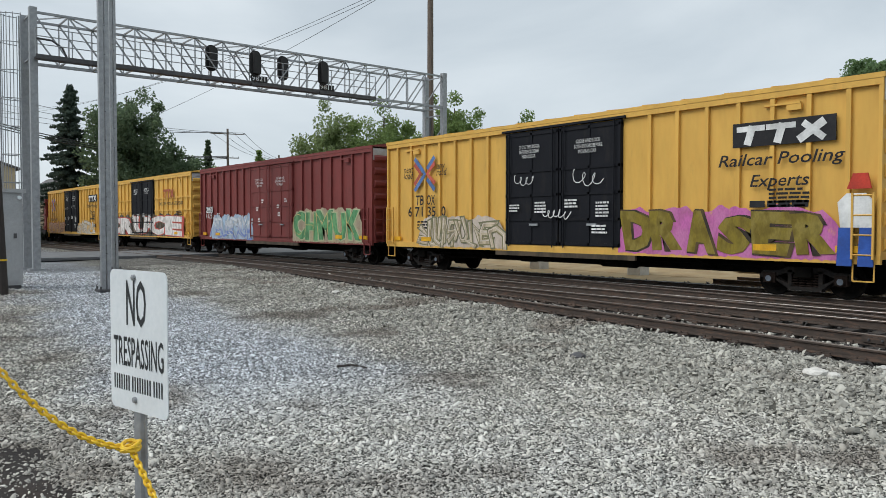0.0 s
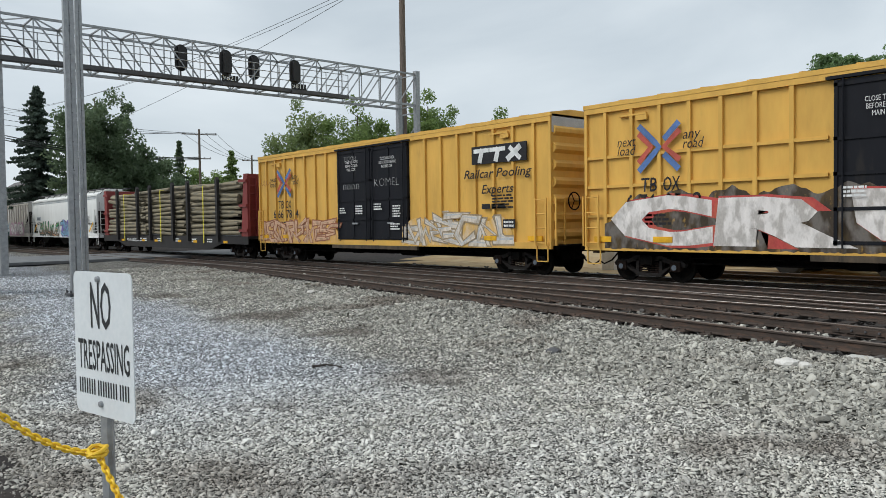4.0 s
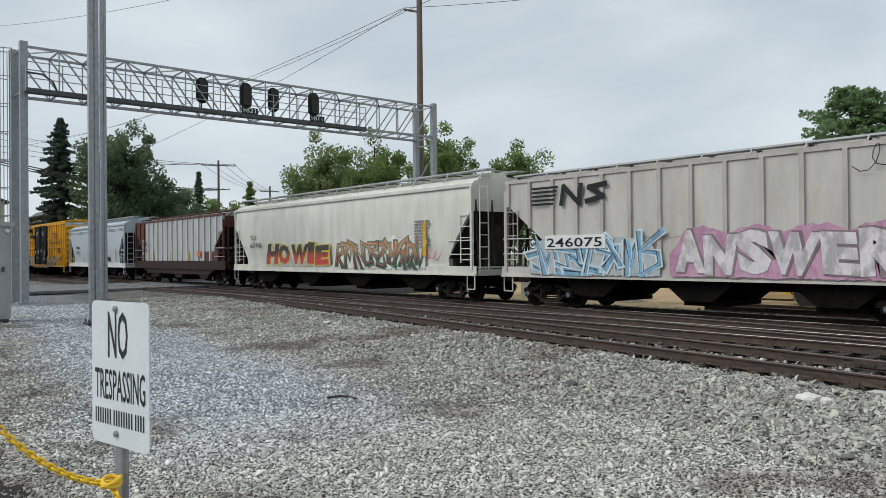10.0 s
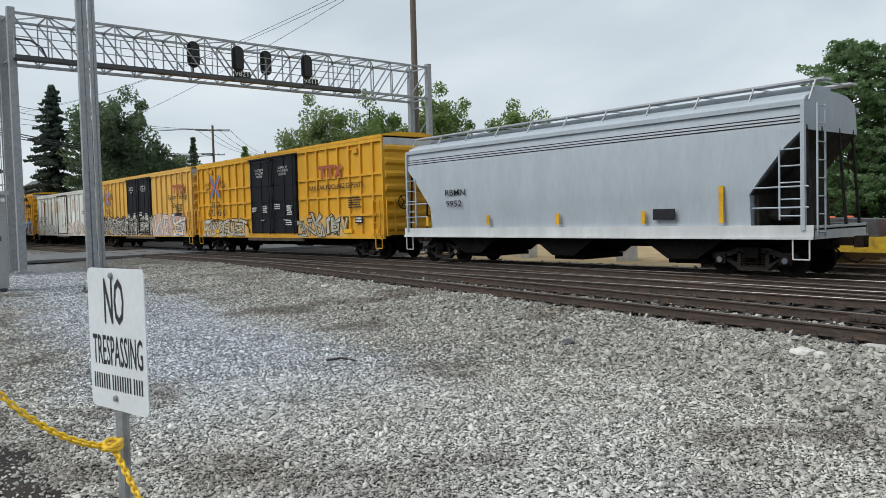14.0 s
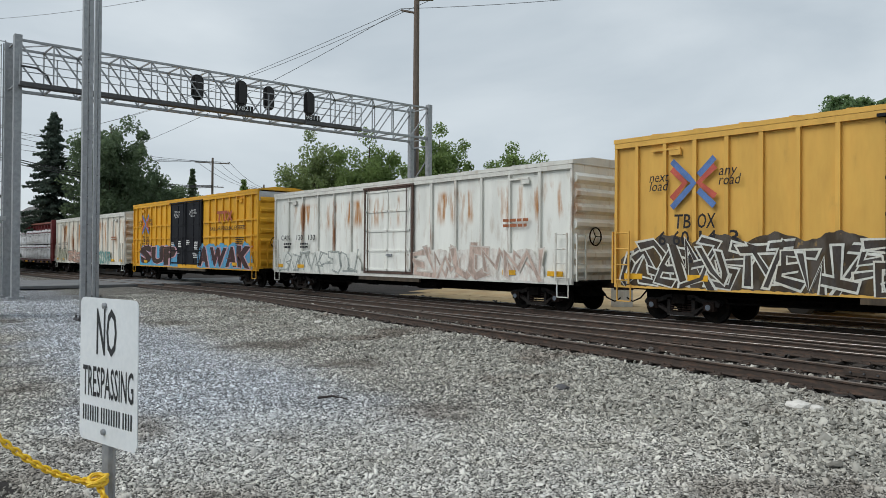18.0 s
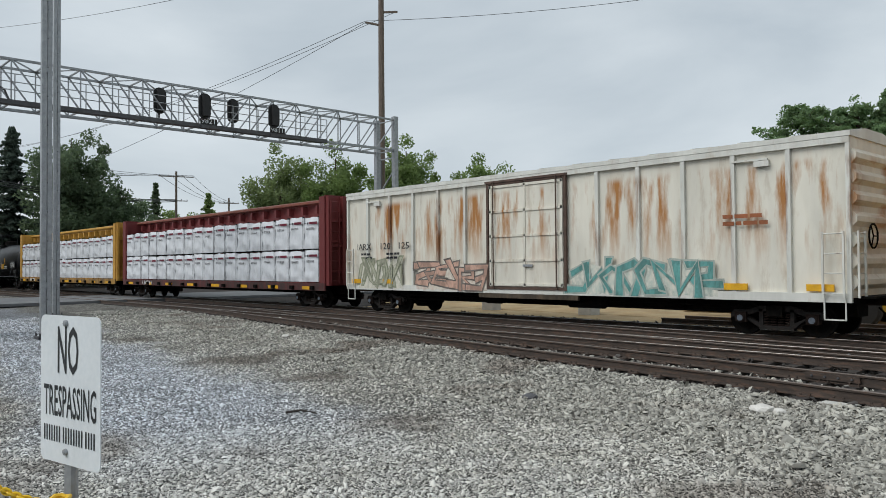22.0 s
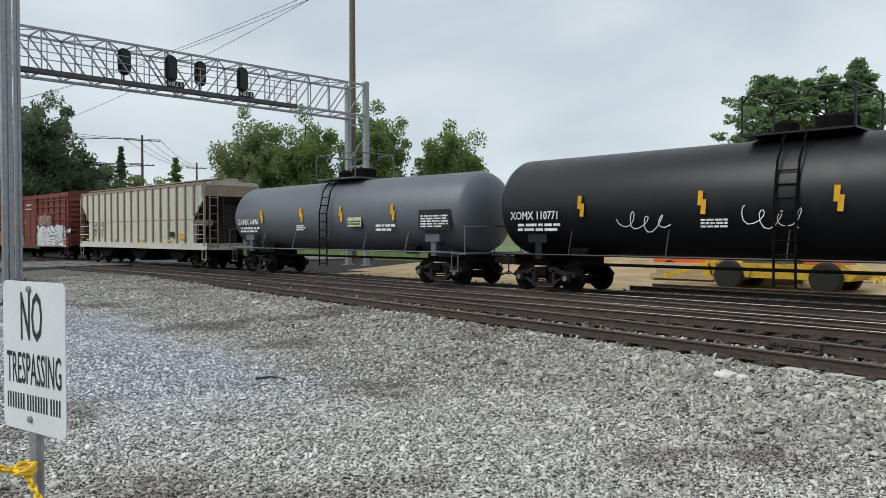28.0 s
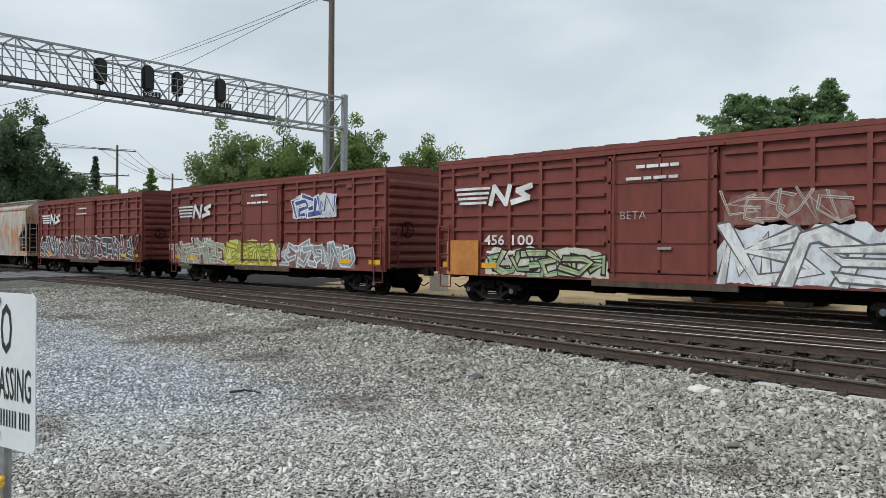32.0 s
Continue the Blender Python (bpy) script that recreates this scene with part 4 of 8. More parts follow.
broadleaf(-59.6, 60.4, 14.8, 4.2, LEAF, "rounded green tree over the train roofs", 11, 0.15, 150, 0.32)
pine(-22.6, 55.6, 13.2, 3.9, "broad flat-topped pine behind the train", 12)
pine(-19.4, 57.2, 13.0, 3.9, "broad pine in a group of three", 15)
pine(-17.5, 57.7, 13.9, 3.7, "taller pointed pine in a group of three", 13, 0.06, 1.0)

# ---- far houses and the yard behind the train ----
SIDING = material("house_siding", (0.5, 0.49, 0.46), 0.7, 0, 0.1, 2, 0.1)
SHINGLE = material("roof_shingle", (0.12, 0.115, 0.115), 0.9, 0, 0.25, 3, 0.4)
PANE = material("dark_pane", (0.03, 0.035, 0.04), 0.1, 0, 0.1, 2, 0)
BUFF = material("buff_wall", (0.5, 0.42, 0.27), 0.8, 0, 0.15, 2, 0.2)


def house(x, y, w, d, eave, ridge, wall, label):
    h = root("house", label, "house", "far houses", pose(x, y, GROUND_Z))
    part("wall", Geo().prism([(-w / 2, 0), (w / 2, 0), (w / 2, eave), (0, ridge - 0.1), (-w / 2, eave)], "x", -d / 2, d / 2), wall, h)
    for s in (-1, 1):
        part("roof", Geo().prism([(s * (w / 2 + 0.4), eave - 0.25), (0, ridge), (0, ridge + 0.18), (s * (w / 2 + 0.4), eave - 0.05)], "x", -d / 2 - 0.3, d / 2 + 0.3), SHINGLE, h)
    for k in (-1, 1):
        win = part("window", Geo().box(d / 2 + 0.005, d / 2 + 0.05, k * w * 0.22 - 0.45, k * w * 0.22 + 0.45, eave * 0.55, eave * 0.55 + 1.3), PANE, h)
        part("frame", Geo().box(d / 2 + 0.005, d / 2 + 0.04, k * w * 0.22 - 0.55, k * w * 0.22 - 0.45, eave * 0.52, eave * 0.55 + 1.4).box(d / 2 + 0.005, d / 2 + 0.04, k * w * 0.22 + 0.45, k * w * 0.22 + 0.55, eave * 0.52, eave * 0.55 + 1.4), SIGN_WHITE, win)
    return h


house(-127, 27.3, 8, 9, 6.2, 8.8, SIDING, "pale two-storey house far behind the crossing")
house(-85.0, 9.2, 9, 12, 7.2, 8.6, BUFF, "buff building far behind the ladder cage")

EARTH = material("tan_earth", (0.36, 0.27, 0.16), 0.95, 0, 0.3, 0.9, 0.8, (0.22, 0.17, 0.11), 0.6)
MACHINE = material("machine_yellow", (0.6, 0.4, 0.03), 0.5, 0, 0.2, 3, 0.1, (0.2, 0.12, 0.05), 0.5)
TIMBER = material("pale_timber", (0.42, 0.31, 0.17), 0.8, 0, 0.3, 3, 0.3, None, 0, (0.4, 4, 4))
ORANGE = material("orange_paint", (0.65, 0.12, 0.03), 0.4, 0, 0.15, 3, 0.05)
CONCRETE = material("concrete", (0.45, 0.44, 0.41), 0.9, 0, 0.2, 3, 0.3)


def heap(x, y, r, h, seed):
    rng = random.Random(seed)
    n, m = 20, 8
    verts = []
    for i in range(m):
        k = i / (m - 1)
        for j in range(n):
            a = 2 * math.pi * j / n
            rr = r * (1 - k) ** 0.8 * (1 + 0.15 * noise.noise((math.cos(a) * 2, math.sin(a) * 2, seed + k)))
            verts.append((x + 1.7 * rr * math.cos(a), y + rr * math.sin(a), GROUND_Z - 0.05 + h * k * (1 + 0.2 * noise.noise((a, k * 3, seed)))))
    faces = [(i * n + j, i * n + (j + 1) % n, (i + 1) * n + (j + 1) % n, (i + 1) * n + j) for i in range(m - 1) for j in range(n)]
    g = Geo()
    g.v, g.f = verts, faces
    return thing("earth_heap", g, EARTH, "low heap of tan earth beyond the tracks", "heap", "earth heaps", "", True)


bank = Geo().prism([(25.4, -0.3), (25.4, -0.19), (29, 0.0), (33, 0.22), (37.6, 0.46), (37.6, -0.3)], "x", -33, 30)
thing("earth_bank", bank, YARD, "gentle bank of bare tan earth behind the tracks", "earth bank", "", "structure")
for k, (x, y, r, h) in enumerate(((-15.5, 32.0, 0.9, 0.8), (-27.0, 30.5, 0.8, 0.6))):
    heap(x, y, r, h, k)


UNDERSIDE = material("black_rubber", (0.02, 0.02, 0.02), 0.9, 0, 0.3, 4, 0.3)
for k, (x, y, z, w, turn) in enumerate(((-9.6, 29.2, 0.55, 2.2, 4), (-9.0, 29.5, 0.42, 1.8, -3), (-12.4, 29.6, 0.5, 1.6, 8), (-14.6, 30.2, 0.45, 2.0, -5), (-7.4, 29.4, 0.5, 1.4, 2))):
    bar = root("barrier_beam", "yellow painted steel barrier beam on two feet", "barrier", "yellow barriers", pose(x, y, GROUND_Z, 0, 0, turn))
    part("beam", Geo().prism([(-0.05, z - 0.1), (0.05, z - 0.1), (0.08, z), (0.05, z + 0.1), (-0.05, z + 0.1), (-0.03, z)], "x", -w / 2, w / 2), MACHINE, bar)
    for s in (-0.4, 0.4):
        part("foot", Geo().prism([(-0.3, 0), (0.3, 0), (0.07, z - 0.1), (-0.07, z - 0.1)], "x", s * w - 0.04, s * w + 0.04), MACHINE, bar)
rng_bush = random.Random(77)
for k in range(13):
    x = -46 + 3.6 * k
    broadleaf(x, 60.5 + rng_bush.uniform(-1.2, 1.2), rng_bush.uniform(5.5, 7.5), rng_bush.uniform(2.4, 3.0), PINE if k % 3 else LEAF_DARK, "dense dark-green bush behind the yard", 200 + k, 0.0, 60, 0.34, 110, "bush")
for k in range(9):
    g = Geo().box(-1.3, 1.3, -0.12, 0.12, 0.0, 0.2)
    ob = thing("timber_baulk", g, TIMBER, "pale timber baulk stacked beyond the tracks", "timber", "stacked baulks")
    ob.matrix_world = pose(-11.5 + 0.1 * (k % 3) - 3.2 * (k % 2), 27.6 + 0.3 * (k // 3), GROUND_Z + 0.2 * (k % 3) * (1 if k < 9 else 0), 0, 0, 3 * (k % 2))
for k, x in enumerate((-24.0, -18.6)):
    blk = thing("concrete_block", Geo().box(-0.3, 0.3, -0.3, 0.3, 0, 0.75).box(-0.2, 0.2, -0.2, 0.2, 0.75, 0.82), CONCRETE, "pale concrete block beyond the tracks", "block", "concrete blocks")
    blk.matrix_world = pose(x, 25.0, GROUND_Z)


def parked_car(x, y):
    c = root("parked_car", "small orange car parked beyond the tracks", "car", "", pose(x, y, GROUND_Z, 0, 0, 8))
    part("body", Geo().prism([(-2.1, 0.35), (2.1, 0.35), (2.15, 0.75), (1.3, 0.92), (0.7, 1.4), (-1.0, 1.42), (-1.8, 1.0), (-2.15, 0.9)], "y", -0.85, 0.85), ORANGE, c)
    part("window", Geo().prism([(0.95, 0.95), (0.6, 1.33), (-0.9, 1.35), (-1.5, 1.0)], "y", -0.865, -0.852), PANE, c)
    for wx in (-1.3, 1.35):
        for s in (-0.8, 0.8):
            w = part("wheel", Geo().lathe([(-0.1, 0.2), (-0.1, 0.32), (0.1, 0.32), (0.1, 0.2)], "y", (wx, s, 0.32), 18), UNDERSIDE, c)
            part("rim", Geo().lathe([(-0.11, 0.02), (-0.11, 0.2), (0.11, 0.2), (0.11, 0.02)], "y", (wx, s, 0.32), 14), STEEL, w)


parked_car(-18.0, 36.0)


def yard_machine(x, y):
    """A low yellow machine with a dark engine box, a boom, tyres and hanging hoses."""
    m = root("yard_machine", "yellow yard machine with a dark engine box and black tyres", "machine", "", pose(x, y, GROUND_Z, 0, 0, -4))
    part("chassis", Geo().prism([(-2.6, 0.45), (2.4, 0.45), (2.6, 0.7), (2.2, 0.95), (-2.2, 0.95), (-2.7, 0.7)], "y", -0.7, 0.7), MACHINE, m)
    part("engine_box", Geo().prism([(-1.2, 0.96), (0.7, 0.96), (0.6, 1.5), (-1.0, 1.56)], "y", -0.6, 0.6), DARK_STEEL, m, "dark grey engine cover")
    part("cab_base", Geo().prism([(0.9, 0.96), (2.1, 0.96), (1.9, 1.7), (1.2, 1.75)], "y", -0.55, 0.55), ORANGE, m, "faded orange housing")
    part("boom", Geo().beam((-2.6, -0.3, 0.9), (-4.4, -0.45, 0.35), 0.16).beam((-2.2, -0.3, 0.95), (-2.7, -0.3, 0.85), 0.2), MACHINE, m)
    for wx in (-1.6, 1.7):
        for s in (-0.75, 0.75):
            w = part("tyre", Geo().lathe([(-0.16, 0.3), (-0.16, 0.46), (-0.1, 0.52), (0.1, 0.52), (0.16, 0.46), (0.16, 0.3)], "y", (wx, s, 0.52), 22), UNDERSIDE, m)
            part("rim", Geo().lathe([(-0.12, 0.05), (-0.14, 0.3), (0.14, 0.3), (0.12, 0.05)], "y", (wx, s, 0.52), 16), MACHINE, w)
    for k in range(4):
        part("hose", Geo().tube([(-2.4 + 0.3 * k, -0.72, 0.9), (-2.2 + 0.3 * k, -0.85, 0.5 - 0.05 * k), (-1.9 + 0.35 * k, -0.8, 0.42), (-1.7 + 0.3 * k, -0.72, 0.8)], 0.03, 6), UNDERSIDE, m)


yard_machine(-10.3, 26.6)
for k, (x, y) in enumerate(((-15.2, 35.5), (-14.6, 35.9), (-12.9, 36.0))):
    drum = root("traffic_drum", "orange plastic traffic drum with pale bands", "traffic drum", "drums behind the yard", pose(x, y, 0.3))
    part("body", Geo().lathe([(0, 0.3), (0.05, 0.31), (0.1, 0.26), (0.95, 0.2), (1.0, 0.12)], "z", (0, 0, 0), 16), ORANGE, drum)
    for z in (0.35, 0.65):
        part("band", Geo().lathe([(z, 0.252 - 0.06 * (z - 0.1)), (z + 0.12, 0.245 - 0.06 * (z - 0.1))], "z", (0, 0, 0), 16), SIGN_WHITE, drum, "pale reflective band")
GRASSY = material("mown_grass", (0.13, 0.2, 0.06), 0.95, 0, 0.3, 1.2, 0.6, (0.25, 0.22, 0.1), 0.4, per_object=False)
thing("grass_verge", Geo().prism([(37.6, -0.3), (37.6, 0.44), (46, 0.6), (56, 0.6), (56, -0.3)], "x", -80, 30), GRASSY, "strip of mown grass beyond the yard", "grass", "", "structure")

# small things on the lot
PALE = material("pale_stone", (0.62, 0.6, 0.56), 0.85, 0, 0.2, 8, 0.4)


def rock(x, y, r, mat, label, seed, flat=0.5):
    rng = np.random.default_rng(seed)
    bm = bmesh.new()
    bmesh.ops.create_icosphere(bm, subdivisions=2, radius=r)
    for v in bm.verts:
        v.co *= 1 + 0.35 * noise.noise(v.co * (2.2 / r) + Vector((seed, 0, 0)))
        v.co.z *= flat
    me = bpy.data.meshes.new("rock")
    bm.to_mesh(me)
    bm.free()
    me.materials.append(mat)
    ob = tagged(new("rock", me), label, "rock", "rocks on the lot")
    ob.matrix_world = pose(x, y, GROUND_Z + relief(x, y) + r * flat * 0.55, 0, 0, seed * 40)


rock(-4.65, 10.0, 0.16, PALE, "pale rock at the edge of the ballast", 1)
rock(-4.45, 10.05, 0.1, PALE, "small pale rock beside a larger one", 2)
rock(-19.2, 11.5, 0.12, PALE, "small pale rock near the rails", 3)
rock(-18.8, 11.6, 0.1, PALE, "small pale rock near the rails", 4)
rock(-7.7, 8.85, 0.12, DARK_STEEL, "dark clod on the gravel", 5)
stick = Geo().tube([(0, 0, 0), (0.2, 0.05, 0.03), (0.45, 0.02, 0.01)], 0.02, 6, 0.01)
ob = thing("stick", stick, TIE_WOOD, "short dark stick lying on the gravel", "stick")
ob.matrix_world = pose(-9.2, 5.5, GROUND_Z + relief(-9.2, 5.5) + 0.03, 0, 0, 30)
for k in range(4):
    x = -2.2 - 0.62 * k
    ob = thing("pale_board", Geo().box(-0.22, 0.22, -0.1, 0.1, 0, 0.05), CONCRETE, "pale weathered board at the ends of the ties", "board", "boards beside the siding")
    ob.matrix_world = pose(x, siding_y(x) - 1.25, -0.185, 2, 0, -7 + 4 * (k % 2))

# ---- the train ----
YELLOW = car_paint("boxcar_yellow", (0.69, 0.405, 0.09), (0.25, 0.15, 0.05), 0.35, 0.6, 0.8)
ORANGE_YELLOW = car_paint("boxcar_deep_yellow", (0.68, 0.35, 0.025), (0.25, 0.13, 0.04), 0.35, 0.6, 0.8)
MAROON = car_paint("boxcar_maroon", (0.2, 0.045, 0.041), (0.12, 0.04, 0.034), 0.6, 0.5, 0.75)
OXIDE = car_paint("boxcar_oxide_red", (0.185, 0.05, 0.039), (0.08, 0.03, 0.025), 0.6, 0.5, 0.75)
DOOR_BLACK = car_paint("door_black", (0.011, 0.012, 0.016), (0.04, 0.036, 0.03), 0.4, 0.56, 0.72, 0.6, 0.14, 0.15)
HOP_WHITE = car_paint("hopper_white", (0.72, 0.73, 0.71), (0.4, 0.36, 0.28), 0.3, 0.6, 0.85, var=0.07)
HOP_CREAM = car_paint("hopper_cream", (0.62, 0.61, 0.55), (0.4, 0.34, 0.25), 0.35, 0.6, 0.85)
HOP_SILL = car_paint("hopper_pale_sill", (0.6, 0.61, 0.61), (0.35, 0.33, 0.3), 0.4, 0.6, 0.85)
HOP_GREY = car_paint("hopper_grey", (0.41, 0.455, 0.495), (0.25, 0.25, 0.25), 0.3, 0.6, 0.85, var=0.07)
HOP_PINKGREY = car_paint("hopper_warm_grey", (0.52, 0.5, 0.46), (0.45, 0.33, 0.2), 0.45, 0.55, 0.75)
HOP_LIGHT = car_paint("hopper_light_grey", (0.41, 0.42, 0.41), (0.3, 0.26, 0.2), 0.5, 0.55, 0.8)
HOP_TAN = car_paint("hopper_tan", (0.54, 0.525, 0.445), (0.36, 0.28, 0.19), 0.5, 0.52, 0.75, var=0.07)
HOP_RIB = car_paint("hopper_brownish_ribs", (0.3, 0.24, 0.18), (0.2, 0.13, 0.09), 0.6, 0.46, 0.7)
HOP_RIB_PINK = car_paint("hopper_warm_ribs", (0.46, 0.43, 0.4), (0.26, 0.2, 0.16), 0.5, 0.5, 0.72)
HOP_RIB_GREY = car_paint("hopper_grey_ribs", (0.5, 0.52, 0.53), (0.35, 0.32, 0.28), 0.6, 0.46, 0.7)
HOP_DARKBROWN = car_paint("hopper_dark_brown", (0.03, 0.014, 0.013), (0.015, 0.01, 0.01), 0.5)
HOP_BROWN = car_paint("hopper_brown", (0.1, 0.036, 0.028), (0.06, 0.03, 0.025), 0.5)
def streaked(name, color, rust, cover, band_low, band_high, band_top=9.0):
    """White paint with rust running down in streaks from the upper side sheets."""
    m = car_paint(name, color, (0.33, 0.22, 0.12), 0.5, 0.56, 0.75)
    n, l = m.node_tree.nodes, m.node_tree.links
    b = n["Principled BSDF"]
    old = b.inputs["Base Color"].links[0].from_socket
    co = n.new("ShaderNodeTexCoord")
    info = n.new("ShaderNodeObjectInfo")
    add = n.new("ShaderNodeVectorMath")
    mul = n.new("ShaderNodeVectorMath")
    mul.operation, mul.inputs[1].default_value = "MULTIPLY", (1.9, 0.3, 0.28)
    l.new(co.outputs["Object"], mul.inputs[0])
    l.new(mul.outputs["Vector"], add.inputs[0])
    l.new(info.outputs["Location"], add.inputs[1])
    ns = n.new("ShaderNodeTexNoise")
    ns.inputs["Scale"].default_value, ns.inputs["Detail"].default_value, ns.inputs["Roughness"].default_value = 1.3, 7, 0.6
    l.new(mul.outputs["Vector"], ns.inputs["Vector"])
    mr = n.new("ShaderNodeMapRange")
    mr.inputs["From Min"].default_value, mr.inputs["From Max"].default_value = cover, cover + 0.14
    l.new(ns.outputs["Fac"], mr.inputs["Value"])
    sep = n.new("ShaderNodeSeparateXYZ")
    l.new(co.outputs["Object"], sep.inputs[0])
    up = n.new("ShaderNodeMapRange")
    up.interpolation_type = "SMOOTHSTEP"
    up.inputs["From Min"].default_value, up.inputs["From Max"].default_value = band_low, band_high
    l.new(sep.outputs["Z"], up.inputs["Value"])
    both = n.new("ShaderNodeMath")
    both.operation = "MULTIPLY"
    down = n.new("ShaderNodeMapRange")
    down.interpolation_type = "SMOOTHSTEP"
    down.inputs["From Min"].default_value, down.inputs["From Max"].default_value = band_top - 0.25, band_top
    down.inputs["To Min"].default_value, down.inputs["To Max"].default_value = 1.0, 0.1
    l.new(sep.outputs["Z"], down.inputs["Value"])
    belt = n.new("ShaderNodeMath")
    belt.operation = "MULTIPLY"
    l.new(up.outputs["Result"], belt.inputs[0])
    l.new(down.outputs["Result"], belt.inputs[1])
    l.new(mr.outputs["Result"], both.inputs[0])
    l.new(belt.outputs[0], both.inputs[1])
    mx = n.new("ShaderNodeMix")
    mx.data_type = "RGBA"
    mx.inputs["B"].default_value = (*rust, 1)
    l.new(both.outputs[0], mx.inputs["Factor"])
    l.new(old, mx.inputs["A"])
    l.new(mx.outputs["Result"], b.inputs["Base Color"])
    return m


REEFER = streaked("rusting_white_paint", (0.78, 0.79, 0.74), (0.43, 0.2, 0.065), 0.485, 2.75, 3.3, 4.2)
REEFER_DIRTY = streaked("rust_streaked_white_paint", (0.72, 0.69, 0.6), (0.4, 0.18, 0.055), 0.465, 1.2, 3.4, 4.3)
REEFER_POST = streaked("rusting_white_posts", (0.66, 0.66, 0.61), (0.24, 0.11, 0.05), 0.5, 1.0, 2.6, 4.3)
TANK_BLACK = car_paint("tank_black", (0.008, 0.009, 0.011), (0.03, 0.027, 0.024), 0.35, 0.55, 0.8, 0.4, 0.14, 0.4)
TANK_GREY = car_paint("tank_dark_grey", (0.105, 0.12, 0.138), (0.2, 0.13, 0.075), 0.55, 0.57, 0.72, 0.45, 0.1, 0.5)
BULK_RED = car_paint("bulkhead_red", (0.24, 0.045, 0.042), (0.15, 0.04, 0.035), 0.5)
CB_MAROON = car_paint("centre_beam_maroon", (0.15, 0.03, 0.03), (0.09, 0.03, 0.02), 0.5)
CB_RUST = car_paint("rusting_maroon", (0.2, 0.062, 0.045), (0.24, 0.1, 0.05), 0.6, 0.45, 0.65)
CB_YELLOW = car_paint("centre_beam_yellow", (0.5, 0.27, 0.05), (0.2, 0.11, 0.05), 0.6, 0.5, 0.75)
# grime, coloured blacker still to hold the shade beneath the train
UNDER = material("grimy_shaded_underframe", (0.008, 0.0075, 0.007), 0.95, 0, 0.35, 4, 0.3, (0.018, 0.013, 0.01), 0.6, spec=0.06)
SILL_GRIME = car_paint("grimy_sill", (0.1, 0.075, 0.05), (0.03, 0.025, 0.02), 0.8, 0.42, 0.62)
CB_SILL = car_paint("dirty_yellow_sill", (0.36, 0.2, 0.05), (0.06, 0.045, 0.035), 0.85, 0.42, 0.6)
CB_SILL_MAROON = car_paint("dirty_maroon_sill", (0.1, 0.03, 0.028), (0.04, 0.03, 0.027), 0.85, 0.42, 0.6)
FLAT_DARK = car_paint("flatcar_dark", (0.024, 0.022, 0.022), (0.05, 0.037, 0.03), 0.5)
ROOF_GALV = material("galvanised_roof", (0.45, 0.46, 0.47), 0.5, 0.4, 0.2, 2, 0.1)
WRAP = material("white_plastic_wrap", (0.7, 0.72, 0.75), 0.35, 0, 0.1, 3, 0.7, (0.5, 0.52, 0.55), 0.45, (1, 1, 0.7), 7, True, 0, 0.55, 0.75)
LOG = material("weathered_log", (0.24, 0.205, 0.135), 0.85, 0, 0.4, 1.6, 0.4, (0.1, 0.1, 0.09), 0.8, (0.5, 5, 5), 25)
LOG_END = material("log_end", (0.17, 0.12, 0.075), 0.9, 0, 0.3, 8, 0.3)
STRAP = material("yellow_strap", (0.7, 0.6, 0.04), 0.5, 0, 0.1, 5, 0)
# dirty hopper-end steel, with the shade of the recess put into its black
GRIME_SHADE = material("grimy_shaded_sheet", (0.03, 0.027, 0.025), 0.88, 0, 0.35, 2, 0.2, (0.06, 0.048, 0.04), 0.5, spec=0.15)
PAINTS = {}
COAT = {}             # the coat of each car, under what is sprayed on it


def paint(r, g, b):
    """Stencilled paint of one colour."""
    key = (r, g, b)
    if key not in PAINTS:
        PAINTS[key] = material("sprayed_paint", key, 0.6, 0, 0.3, 2.2, 0.04, tuple(0.55 * k + 0.03 for k in key), 0.45, (1, 1, 1), 18, True, 0, 0.5, 0.68, 0.3)
        COLOR[PAINTS[key].name] = key
    return PAINTS[key]


